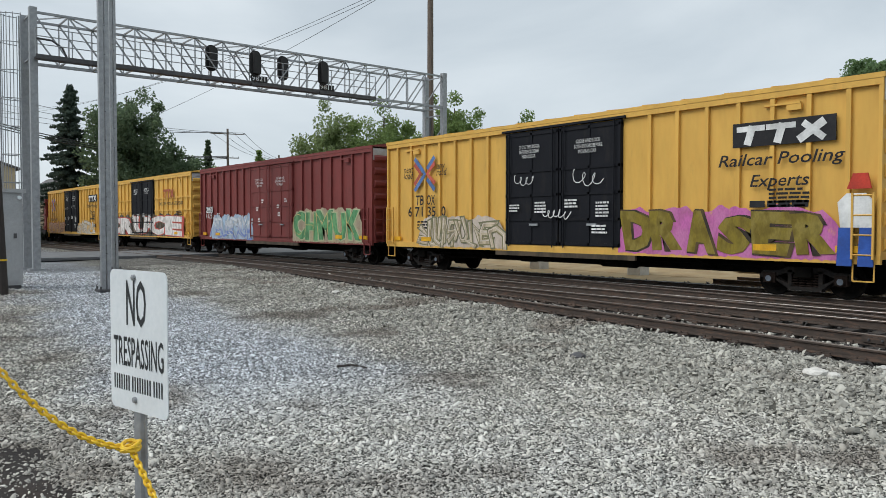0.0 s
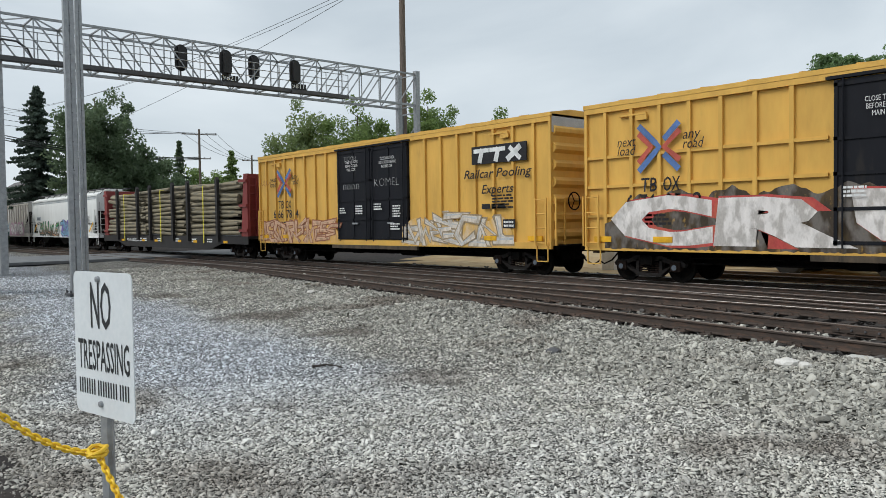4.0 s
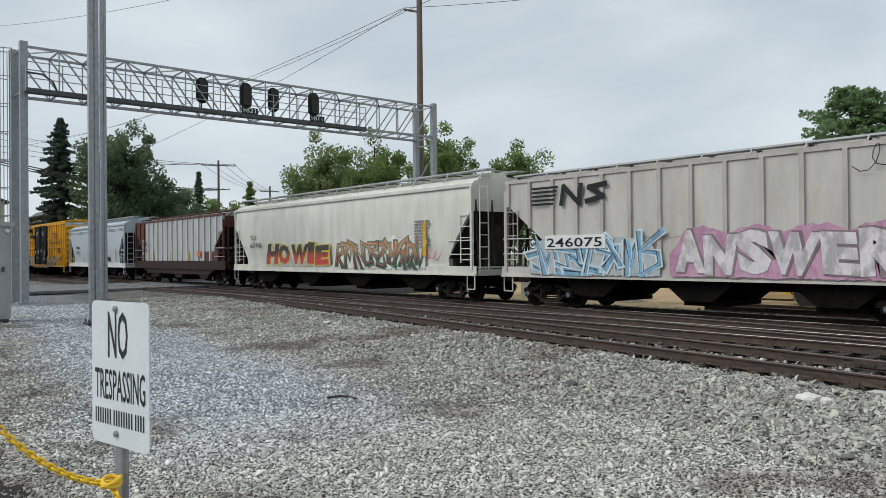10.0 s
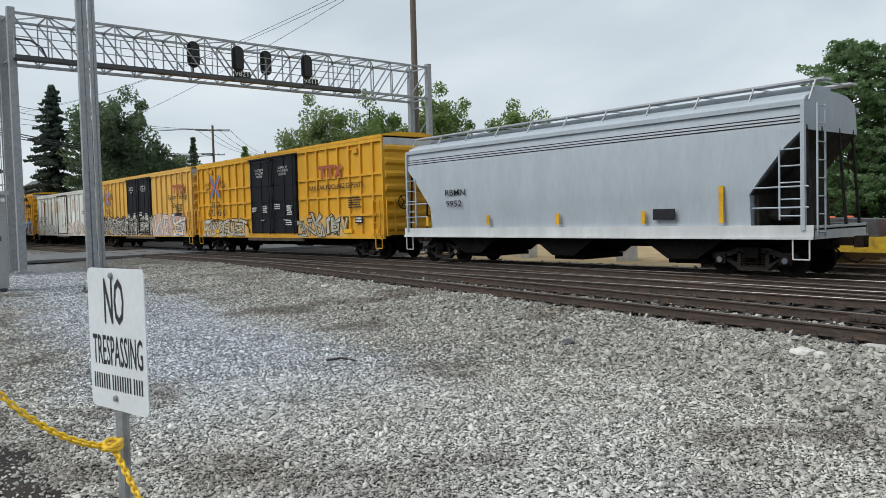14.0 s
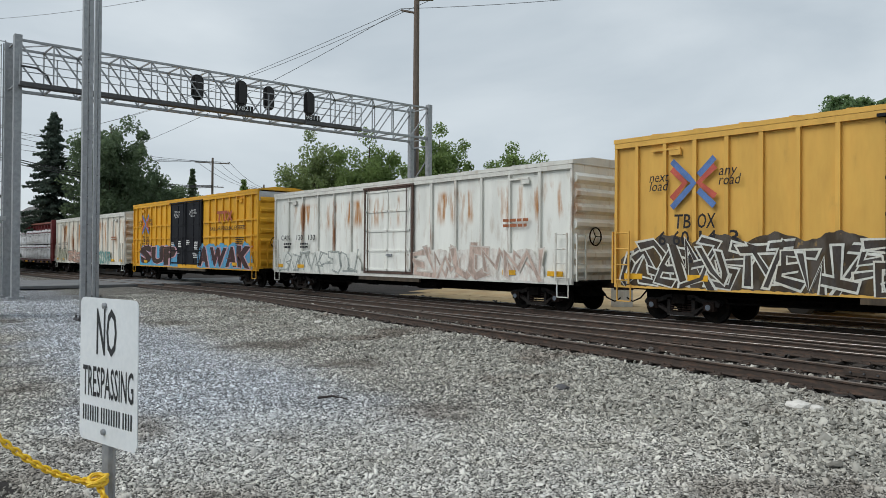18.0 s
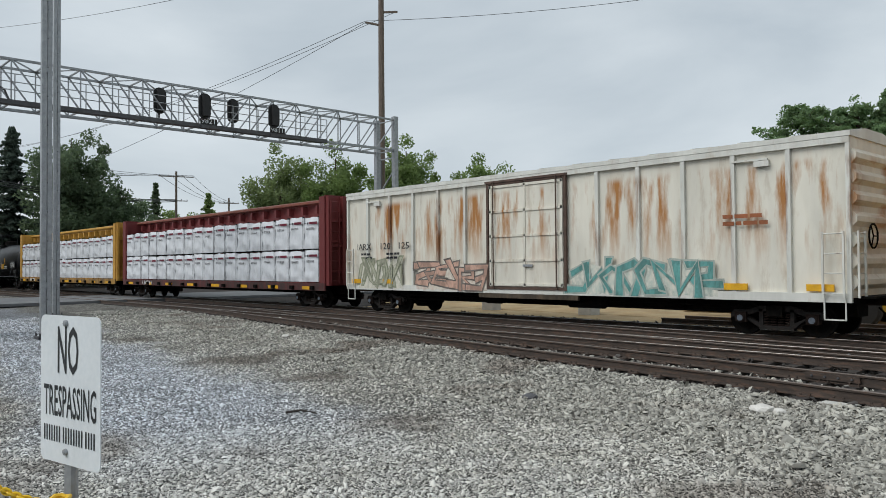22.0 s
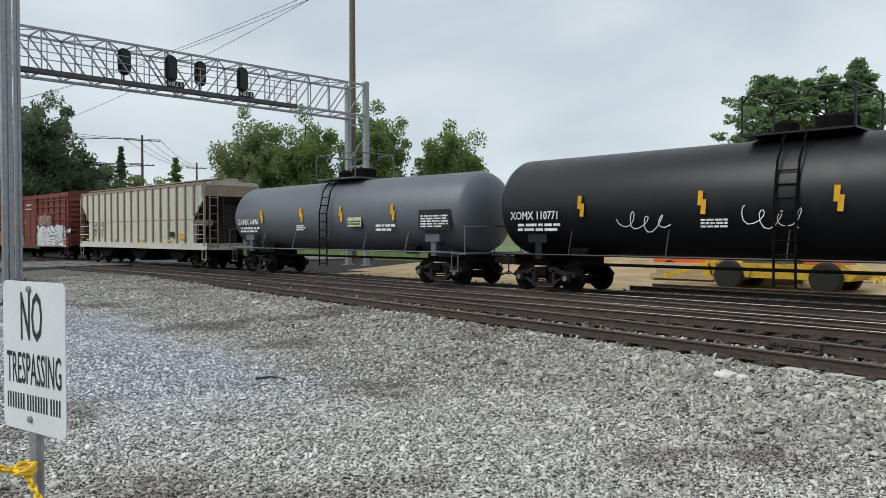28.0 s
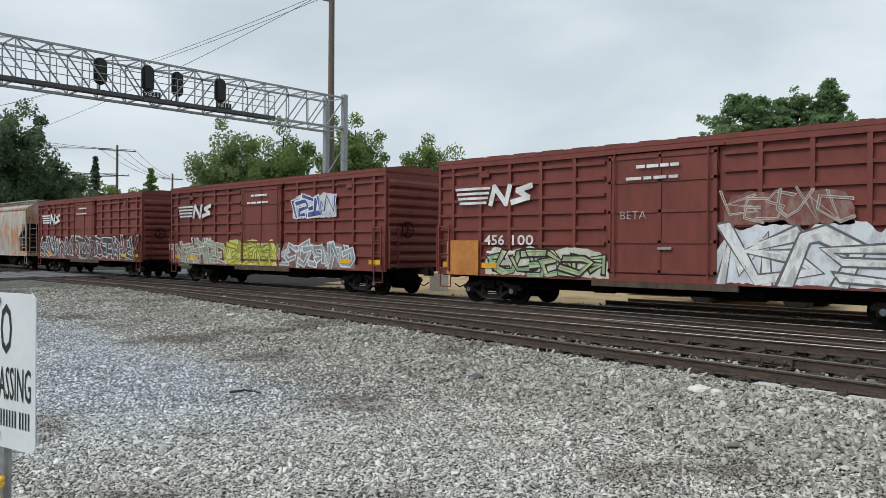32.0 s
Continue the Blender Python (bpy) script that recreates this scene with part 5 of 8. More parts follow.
def spray(colors, coat, cover=0.5, scale=1.3, stretch=(1.4, 1, 0.8)):
    """Spray paint of several colours that blend in clouds and wear off to the coat beneath."""
    key = (tuple(colors), coat, cover, scale)
    if key in PAINTS:
        return PAINTS[key]
    m = material("faded_spray_paint", colors[0], 0.6, 0, 0.25, 2.0, 0.04, coat, 0.9, (1.5, 1.5, 0.8), 16, True, 0, cover, cover + 0.22, 0.3)
    n, l = m.node_tree.nodes, m.node_tree.links
    ramp = next(x for x in n if x.bl_idname == "ShaderNodeValToRGB")
    grain = ramp.outputs["Color"].links[0].to_socket
    vec = ramp.inputs["Fac"].links[0].from_node.inputs["Vector"].links[0].from_socket
    last = ramp.outputs["Color"]
    for i, c in enumerate(colors[1:]):
        off = n.new("ShaderNodeVectorMath")
        off.inputs[1].default_value = (7.3 * (i + 1), 2.1, 4.4 * (i + 1))
        ns = n.new("ShaderNodeTexNoise")
        ns.inputs["Scale"].default_value, ns.inputs["Detail"].default_value = scale * (1 + 0.4 * i), 3
        mr = n.new("ShaderNodeMapRange")
        mr.inputs["From Min"].default_value, mr.inputs["From Max"].default_value = 0.46, 0.6
        mx = n.new("ShaderNodeMix")
        mx.data_type = "RGBA"
        mx.inputs["B"].default_value = (*c, 1)
        l.new(vec, off.inputs[0])
        l.new(off.outputs["Vector"], ns.inputs["Vector"])
        l.new(ns.outputs["Fac"], mr.inputs["Value"])
        l.new(mr.outputs["Result"], mx.inputs["Factor"])
        l.new(last, mx.inputs["A"])
        last = mx.outputs["Result"]
    l.new(last, grain)
    PAINTS[key] = m
    return m


WHITE, BLACK, RED, BLUE = paint(0.72, 0.73, 0.72), paint(0.015, 0.015, 0.018), paint(0.5, 0.05, 0.03), paint(0.03, 0.09, 0.36)
REFLECT = paint(0.75, 0.4, 0.02)
CHALK = paint(0.45, 0.46, 0.46)
FADED = paint(0.38, 0.1, 0.05)
SIDE = -1.54          # the face towards the lot, in a car's own space


def stroke(geo, pts, w, y):
    """A thick painted line in the x-z plane at depth y."""
    for i in range(len(pts) - 1):
        a, b = Vector(pts[i]), Vector(pts[i + 1])
        d = b - a
        if d.length < 1e-4:
            continue
        d.normalize()
        s = Vector((-d.y, d.x)) * w / 2
        e = d * w * 0.35
        q = [a - e + s, a - e - s, b + e - s, b + e + s]
        yy = y - 0.0001 * (len(geo.f) % 40)
        geo.face([(p.x, yy, p.y) for p in q])


GLYPHS = {}
# bent bars that stand for letters nobody can read: points from 0 to 1 across and up
SIGNS = (((0, 1), (0.15, 0), (0.5, 0.75), (0.85, 0), (1, 1)), ((1, 0.95), (0.1, 0.9), (0.2, 0.5), (0.9, 0.45), (0.85, 0.05), (0, 0.1)),
         ((0.05, 0), (0.1, 1), (0.9, 0.85), (0.85, 0.5), (0.15, 0.45), (0.95, 0)), ((1, 0.85), (0.25, 1), (0, 0.4), (0.3, 0), (1, 0.15)),
         ((0.1, 0), (0.1, 1), (0.9, 0.05), (0.9, 1)), ((0, 0.95), (1, 0.9), (0.5, 0.88), (0.45, 0)),
         ((0.95, 1), (0.1, 0.95), (0.15, 0.5), (0.7, 0.52), (0.15, 0.48), (0.1, 0.05), (1, 0)), ((0.1, 1), (0.05, 0.2), (0.45, 0), (0.9, 0.25), (0.9, 1)))


def glyph(ch, bold):
    """A swollen letter as points in the plane and its faces."""
    key = (ch, bold)
    if key not in GLYPHS:
        me = lettering(ch, 1.0, None, bold)
        co = np.empty(len(me.vertices) * 3, dtype=np.float32)
        me.vertices.foreach_get("co", co)
        GLYPHS[key] = (co.reshape(-1, 3)[:, (0, 2)].copy(), [tuple(p.vertices) for p in me.polygons])
        bpy.data.meshes.remove(me)
    return GLYPHS[key]


def band(pts, w):
    """A flat ribbon with mitred corners along points, widening towards its ends."""
    left, right = [], []
    for i, p in enumerate(pts):
        p = Vector(p)
        d0 = (p - Vector(pts[i - 1])).normalized() if i else None
        d1 = (Vector(pts[i + 1]) - p).normalized() if i < len(pts) - 1 else None
        if d0 is None:
            p, d = p - d1 * w * 0.5, d1
        elif d1 is None:
            p, d = p + d0 * w * 0.5, d0
        else:
            d = (d0 + d1).normalized() if (d0 + d1).length > 0.3 else d0
        s = Vector((-d.y, d.x)) * w / 2
        left.append(p + s)
        right.append(p - s)
    co = np.array([tuple(v) for v in left + right])
    n = len(pts)
    return co, [(k, k + 1, n + k + 1, n + k) for k in range(n - 1)]


def fade(colors, coat, z0, z1, cover):
    """Spray paint that passes from the lower colour to the upper one at a wavy height."""
    key = ("fade", tuple(colors), coat, z0, z1)
    if key in PAINTS:
        return PAINTS[key]
    m = spray((colors[0], tuple(0.8 * c for c in colors[0])), coat, cover, 1.9).copy()
    n, l = m.node_tree.nodes, m.node_tree.links
    b = n["Principled BSDF"]
    old = b.inputs["Base Color"].links[0].from_socket
    co, sep, ns = n.new("ShaderNodeTexCoord"), n.new("ShaderNodeSeparateXYZ"), n.new("ShaderNodeTexNoise")
    ns.inputs["Scale"].default_value, ns.inputs["Detail"].default_value = 2.5, 4
    l.new(co.outputs["Object"], sep.inputs[0])
    l.new(co.outputs["Object"], ns.inputs["Vector"])
    add, mr, mx = n.new("ShaderNodeMath"), n.new("ShaderNodeMapRange"), n.new("ShaderNodeMix")
    add.operation = "MULTIPLY_ADD"
    add.inputs[1].default_value = 0.7
    l.new(ns.outputs["Fac"], add.inputs[0])
    l.new(sep.outputs["Z"], add.inputs[2])
    mid = (z0 + z1) / 2 + 0.35
    mr.inputs["From Min"].default_value, mr.inputs["From Max"].default_value = mid - 0.18, mid + 0.18
    mr.inputs["To Min"].default_value, mr.inputs["To Max"].default_value = 0.95, 0.0
    l.new(add.outputs[0], mr.inputs["Value"])
    mx.data_type = "RGBA"
    mx.inputs["B"].default_value = (*colors[1], 1)
    l.new(mr.outputs["Result"], mx.inputs["Factor"])
    l.new(old, mx.inputs["A"])
    l.new(mx.outputs["Result"], b.inputs["Base Color"])
    PAINTS[key] = m
    return m


def graffiti(parent, x0, x1, z0, z1, n, fill, line=None, glow=None, seed=0, spots=None, fat=0.3, label="", word="", low=None, thin=False, face=None):
    """Sprayed letters: a cloudy ground with a lobed top, then letter by letter a dark edge, the swollen letter and a lit core.
    What cannot be read is made of bent bars instead."""
    rng = random.Random(seed)
    coat = COAT.get(parent.name, (0.4, 0.3, 0.2))
    z0 = max(z0, 0.96)
    h, y = z1 - z0, (SIDE if face is None else face) - 0.013
    fc = COLOR[fill.name]
    lc = COLOR[line.name] if line else tuple(0.3 * c for c in fc)
    gc = COLOR[glow.name] if glow else tuple(0.55 * c + 0.45 * k for c, k in zip(coat, fc))
    sc = COLOR[spots.name] if spots else tuple(min(0.75, 0.6 * c + 0.28) for c in fc)

    def dull(c, k=0.2):
        return tuple(round((1 - k) * a + k * b, 3) for a, b in zip(c, coat))

    # the ground: one sheet with a lobed top and a frayed foot
    geo = Geo()
    cols = max(14, int((x1 - x0) / 0.09))
    top, foot = [], []
    for i in range(cols + 1):
        a = x0 - 0.15 + (x1 - x0 + 0.3) * i / cols
        side = min(1.0, 0.5 + 7 * min(i, cols - i) / cols)
        lobes = 0.16 * abs(math.sin(a * 2.1 + seed)) + 0.09 * noise.noise((a * 4.0, seed, 2.0))
        rise = (0.86 + lobes) if glow else (0.72 + lobes * 0.8)
        top.append((a, y, min(z1 + 0.3, z0 + h * side * rise * 1.08)))
        foot.append((a, y, z0 - 0.03 + 0.05 * rng.random()))
    geo.v = foot + top
    geo.f = [(i, i + 1, cols + 2 + i, cols + 1 + i) for i in range(cols)]
    cover = 0.6 if glow else 0.4
    base = part("graffiti", geo, spray((dull(gc, 0.05), dull(tuple(0.75 * a for a in gc), 0.1), dull(tuple(0.85 * a + 0.15 * b for a, b in zip(gc, sc)), 0.05)), coat, cover), parent, label or "sprayed graffiti shapes")
    fill_mat = fade((dull(fc, 0.04), dull(COLOR[low.name], 0.04)), coat, z0, z1, 0.66) if low else spray((dull(fc, 0.03), dull(tuple(0.92 * a + 0.08 * b for a, b in zip(fc, sc)), 0.03), dull(tuple(0.6 * c for c in fc), 0.05)), coat, 0.68, 1.9)
    line_mat = spray((dull(lc, 0.03), dull(lc, 0.12)), coat, 0.66)
    core_mat = spray((dull(sc, 0.06), dull(sc, 0.2)), coat, 0.6)
    count = len(word) or max(5, int(n * 2.0))
    step = (x1 - x0) / count
    for i in range(count):
        slant, taper, turn = rng.uniform(-0.16, 0.16), rng.uniform(-0.1, 0.3), rng.uniform(-0.06, 0.06)
        if word:
            wide = [{"I": 0.5, "W": 1.35, "M": 1.2}.get(ch, 1.0) for ch in word]
            cell = (x1 - x0) / sum(wide)
            cx = x0 + cell * (sum(wide[:i]) + wide[i] / 2) + rng.uniform(-0.03, 0.03) * step
            w, tall = cell * wide[i] * rng.uniform(0.92, 1.04), h * rng.uniform(0.82, 0.96)
            zb = z0 + 0.04 * h + rng.uniform(0, 0.07) * h
            shapes = [glyph(word[i], b) for b in (0.1, 0.068, -0.035)]
            lo, hi = shapes[1][0].min(0), shapes[1][0].max(0)
            shapes = [((c - lo) / (hi - lo), f) for c, f in shapes]
        else:
            # bent bars, mirrored, leaning and overlapping, so that they tangle
            cx = x0 + (i + 0.5) * step + rng.uniform(-0.2, 0.2) * step
            w, tall = step * rng.uniform(1.2, 1.7), h * rng.uniform(0.5, 0.9)
            zb = z0 + (h * 0.95 - tall) * rng.random()
            slant, flip, up = rng.uniform(-0.6, 0.6), rng.choice((-1, 1)), rng.choice((-1, 1))
            pts = [((p[0] - 0.5) * flip + 0.5 + rng.uniform(-0.15, 0.15), (p[1] - 0.5) * up + 0.5 + rng.uniform(-0.12, 0.12)) for p in rng.choice(SIGNS)]
            real = [(p[0] * w, p[1] * tall) for p in pts]
            thick = min(w, tall) * (0.07 if thin else rng.uniform(0.2, 0.34))
            shapes = [band(real, thick + (0.03 if thin else 0.12)), band(real, thick), band(real, thick * 0.22)]
            shapes = [(c / (w, tall), f) for c, f in shapes]
        for k, (name, mat) in enumerate((("letter_edge", line_mat), ("letter", fill_mat), ("letter_core", core_mat))):
            if k == 2 and (thin or not spots):
                continue
            c, f = shapes[k]
            u, v = c[:, 0] - 0.5 - (0.06 if k == 2 else 0), c[:, 1] + (0.05 if k == 2 else 0)
            px = cx + u * w * (1 + taper * (v - 0.5)) + slant * (v - 0.5) * tall - turn * (v - 0.5) * tall
            pz = np.clip(zb + v * tall + turn * u * w, z0 - 0.04, z1 + 0.15)
            g = Geo()
            depth = y - 0.003 - 0.0035 * (i % 7) - 0.0011 * k
            run = 0.0 if word else 0.0002
            g.v, g.f = [(float(a), depth - run * (m % (len(px) // 2)), float(b)) for m, (a, b) in enumerate(zip(px, pz))], f
            part(name, g, mat, base)
    return base


def scrawl(parent, x, z, w, h, mat, seed, thick=0.035, y=None):
    """A thin sprayed line that runs on in loops."""
    rng = random.Random(seed)
    geo = Geo()
    turns = max(2.5, w / (h * 0.75))
    ph, pts = rng.uniform(0, 6), []
    for i in range(int(turns * 9)):
        t = i / (turns * 9)
        a = 2 * math.pi * turns * t + ph
        tall = 0.5 + 0.5 * math.sin(turns * 2.1 * t + ph) ** 2
        pts.append((x + w * t + 0.28 * h * math.cos(a * 0.97), z + h * (0.4 + 0.5 * tall * math.sin(a)) + 0.1 * h * math.sin(3 * t + ph)))
    co, geo.f = band(pts, thick * 0.75)
    geo.v = [(float(a), ((SIDE - 0.06) if y is None else y) - 0.0002 * (m % len(pts)), float(b)) for m, (a, b) in enumerate(co)]
    return part("tag", geo, mat, parent)


# trucks: meshes made once and shared
def truck_meshes():
    fr = Geo()
    # cast frame: top member, sloping tension members, columns and spring seat, with two open windows
    fr.prism([(-1.14, 0.44), (-1.18, 0.52), (-1.08, 0.62), (-0.7, 0.63), (-0.42, 0.74), (0.42, 0.74), (0.7, 0.63), (1.08, 0.62), (1.18, 0.52), (1.14, 0.44), (0.72, 0.5), (0.42, 0.6), (-0.42, 0.6), (-0.72, 0.5)], "y", -0.07, 0.07)
    for s in (-1, 1):
        fr.prism([(0.98 * s, 0.5), (0.8 * s, 0.52), (0.38 * s, 0.16), (0.42 * s, 0.3)][::s], "y", -0.06, 0.06)
        fr.prism([(0.98 * s, 0.53), (0.82 * s, 0.53), (0.36 * s, 0.17), (0.36 * s, 0.3)][::s], "y", -0.075, 0.075)
        fr.prism([(0.33 * s, 0.24), (0.43 * s, 0.24), (0.43 * s, 0.66), (0.33 * s, 0.66)][::s], "y", -0.07, 0.07)
    fr.prism([(-0.43, 0.16), (0.43, 0.16), (0.4, 0.26), (-0.4, 0.26)], "y", -0.09, 0.09)
    box = Geo().box(-0.15, 0.15, -0.1, 0.1, 0.33, 0.58).lathe([(-0.14, 0.1), (-0.1, 0.13), (0.1, 0.13), (0.14, 0.1)], "y", (0, 0, 0.43), 12)
    spring = Geo()
    for x in (-0.26, -0.09, 0.09, 0.26):
        for k in range(5):
            spring.lathe([(-0.02, 0.07), (0.0, 0.085), (0.02, 0.07)], "z", (x, 0, 0.28 + 0.065 * k), 10)
    bolster = Geo().box(-0.2, 0.2, -1.2, 1.2, 0.5, 0.75).box(-0.35, 0.35, -0.3, 0.3, 0.72, 0.9)
    wheel = Geo().tube([(0, -1.05, 0), (0, 1.05, 0)], 0.08, 10)
    for s in (-1, 1):
        c = 0.74 * s
        wheel.lathe([(-0.06, 0.1), (-0.03, 0.3), (-0.07, 0.36), (-0.07, 0.42), (0.05, 0.42), (0.06, 0.33), (0.03, 0.28), (0.04, 0.1)] if s < 0 else [(-0.04, 0.1), (-0.03, 0.28), (-0.06, 0.33), (-0.05, 0.42), (0.07, 0.42), (0.07, 0.36), (0.03, 0.3), (0.06, 0.1)], "y", (0, c, 0), 28)
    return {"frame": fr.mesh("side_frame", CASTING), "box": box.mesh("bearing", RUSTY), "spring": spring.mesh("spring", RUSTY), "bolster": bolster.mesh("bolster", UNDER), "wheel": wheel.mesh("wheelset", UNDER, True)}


RUSTY_ROD = material("rusty_rod", (0.11, 0.07, 0.055), 0.85, 0.2, 0.4, 5, 0.3)
RUSTY = material("rusty_casting", (0.024, 0.016, 0.013), 0.9, 0, 0.35, 6, 0.3, spec=0.15)
CASTING = material("grimy_casting", (0.022, 0.02, 0.019), 0.85, 0, 0.35, 6, 0.3, (0.05, 0.037, 0.03), 0.5, spec=0.2)
CAP_BLUE = material("bearing_cap_grey", (0.16, 0.19, 0.23), 0.5, 0.4, 0.25, 8, 0.1)
TRUCK = truck_meshes()
BEARING_CAP = Geo().lathe([(-0.165, 0.03), (-0.165, 0.075), (-0.14, 0.09)], "y", (0, 0, 0.43), 12).mesh("bearing_cap", CAP_BLUE)
WHEELS = []
COUPLER = Geo().box(-0.95, -0.25, -0.09, 0.09, 0.78, 0.98).prism([(-0.25, 0.13), (0.0, 0.16), (0.06, 0.04), (-0.04, -0.02), (0.02, -0.16), (-0.2, -0.16)], "z", 0.74, 1.02).mesh("coupler", RUSTY)
HOSE = Geo().tube([(-0.6, -0.3, 0.75), (-0.35, -0.32, 0.5), (-0.1, -0.25, 0.38), (0.05, -0.15, 0.5)], 0.025, 6).mesh("air_hose", UNDER, True)


def running_gear(car, half, inset=1.9, reach=0.75):
    for s in (-1, 1):
        x = s * (half - inset)
        t = part("truck", TRUCK["bolster"], None, car, "grimy cast-steel truck with a shade-dark bolster")
        t.matrix_basis = pose(x, 0, 0)
        for d in (-1, 1):
            f = part("side_frame", TRUCK["frame"], None, t)
            f.matrix_basis = pose(0, d * 1.0, 0)
            for e in (-0.88, 0.88):
                bx = part("bearing", TRUCK["box"], None, t)
                bx.matrix_basis = pose(e, d * 1.04, 0)
                if d < 0:
                    cp = part("bearing_cap", BEARING_CAP, None, bx, "grey bearing cap")
                    cp.matrix_basis = pose(0, 0.02, 0)
            sp = part("spring", TRUCK["spring"], None, t)
            sp.matrix_basis = pose(0, d * 1.0, 0)
        for d in (-0.88, 0.88):
            wobj = part("wheelset", TRUCK["wheel"], None, t)
            wobj.matrix_basis = pose(d, 0, 0.42)
            WHEELS.append((wobj, d))
        c = part("coupler", COUPLER, None, car)
        c.matrix_basis = pose(s * (half + reach), 0, 0, 0, 0, 0 if s > 0 else 180)
        hs = part("air_hose", HOSE, None, car)
        hs.matrix_basis = pose(s * (half + reach), 0, 0, 0, 0, 0 if s > 0 else 180)


def ladder(car, x, y, z0, z1, w, mat, across="x", n=None, stand=0.045):
    """Two rails and round rungs, as one part with its rungs under it."""
    r = Geo()
    for k in (-w / 2, w / 2):
        p = (x + k, y) if across == "x" else (x, y + k)
        r.beam((p[0], p[1], z0), (p[0], p[1], z1), stand)
    lad = part("ladder", r, mat, car)
    n = n or max(2, int((z1 - z0) / 0.42) + 1)
    for i in range(n):
        z = z0 + 0.1 + (z1 - z0 - 0.15) * i / max(1, n - 1)
        a, b = ((x - w / 2, y, z), (x + w / 2, y, z)) if across == "x" else ((x, y - w / 2, z), (x, y + w / 2, z))
        part("rung", Geo().tube([a, b], 0.018, 5), mat, lad)
    return lad


def crossing_mark(car, x, z, s):
    """A crossed pair of chevrons in blue and red."""
    y = SIDE - 0.014
    lines = (("blue", ((-0.5, 0.5), (-0.1, 0.12), (0.02, 0), (-0.1, -0.12), (-0.5, -0.5))), ("blue", ((0.5, 0.5), (0.2, 0.22))), ("blue", ((0.5, -0.5), (0.2, -0.22))),
             ("red", ((-0.5, 0.31), (-0.2, 0.02), (-0.5, -0.29))), ("red", ((0.52, 0.31), (0.16, 0), (0.52, -0.29))))
    mark = None
    for k, (colour, pts) in enumerate(lines):
        co, faces = band([(x + a * s, z + b * s) for a, b in pts], 0.145 * s)
        g = Geo()
        g.v, g.f = [(float(a), y - 0.003 * k, float(b)) for a, b in co], faces
        mat = paint(0.1, 0.19, 0.42) if colour == "blue" else paint(0.5, 0.1, 0.07)
        if mark is None:
            mark = part("crossed_mark", g, mat, car, "blue and red crossed emblem")
        else:
            part("chevron", g, mat, mark, colour + " painted chevron")


def paired(first, step, n, half):
    """Side posts either side of the doors, over the car's half length."""
    return [s * (first + step * k) / half for s in (-1, 1) for k in range(n)]


def even(n, gap=0.27):
    """Positions of side posts over the car's half length, leaving out the doors."""
    return [x for x in (-1 + 2 * (i + 1) / (n + 1) for i in range(n)) if abs(x) > gap]


DEEP = 0.09           # how far the side sheets lie behind the posts


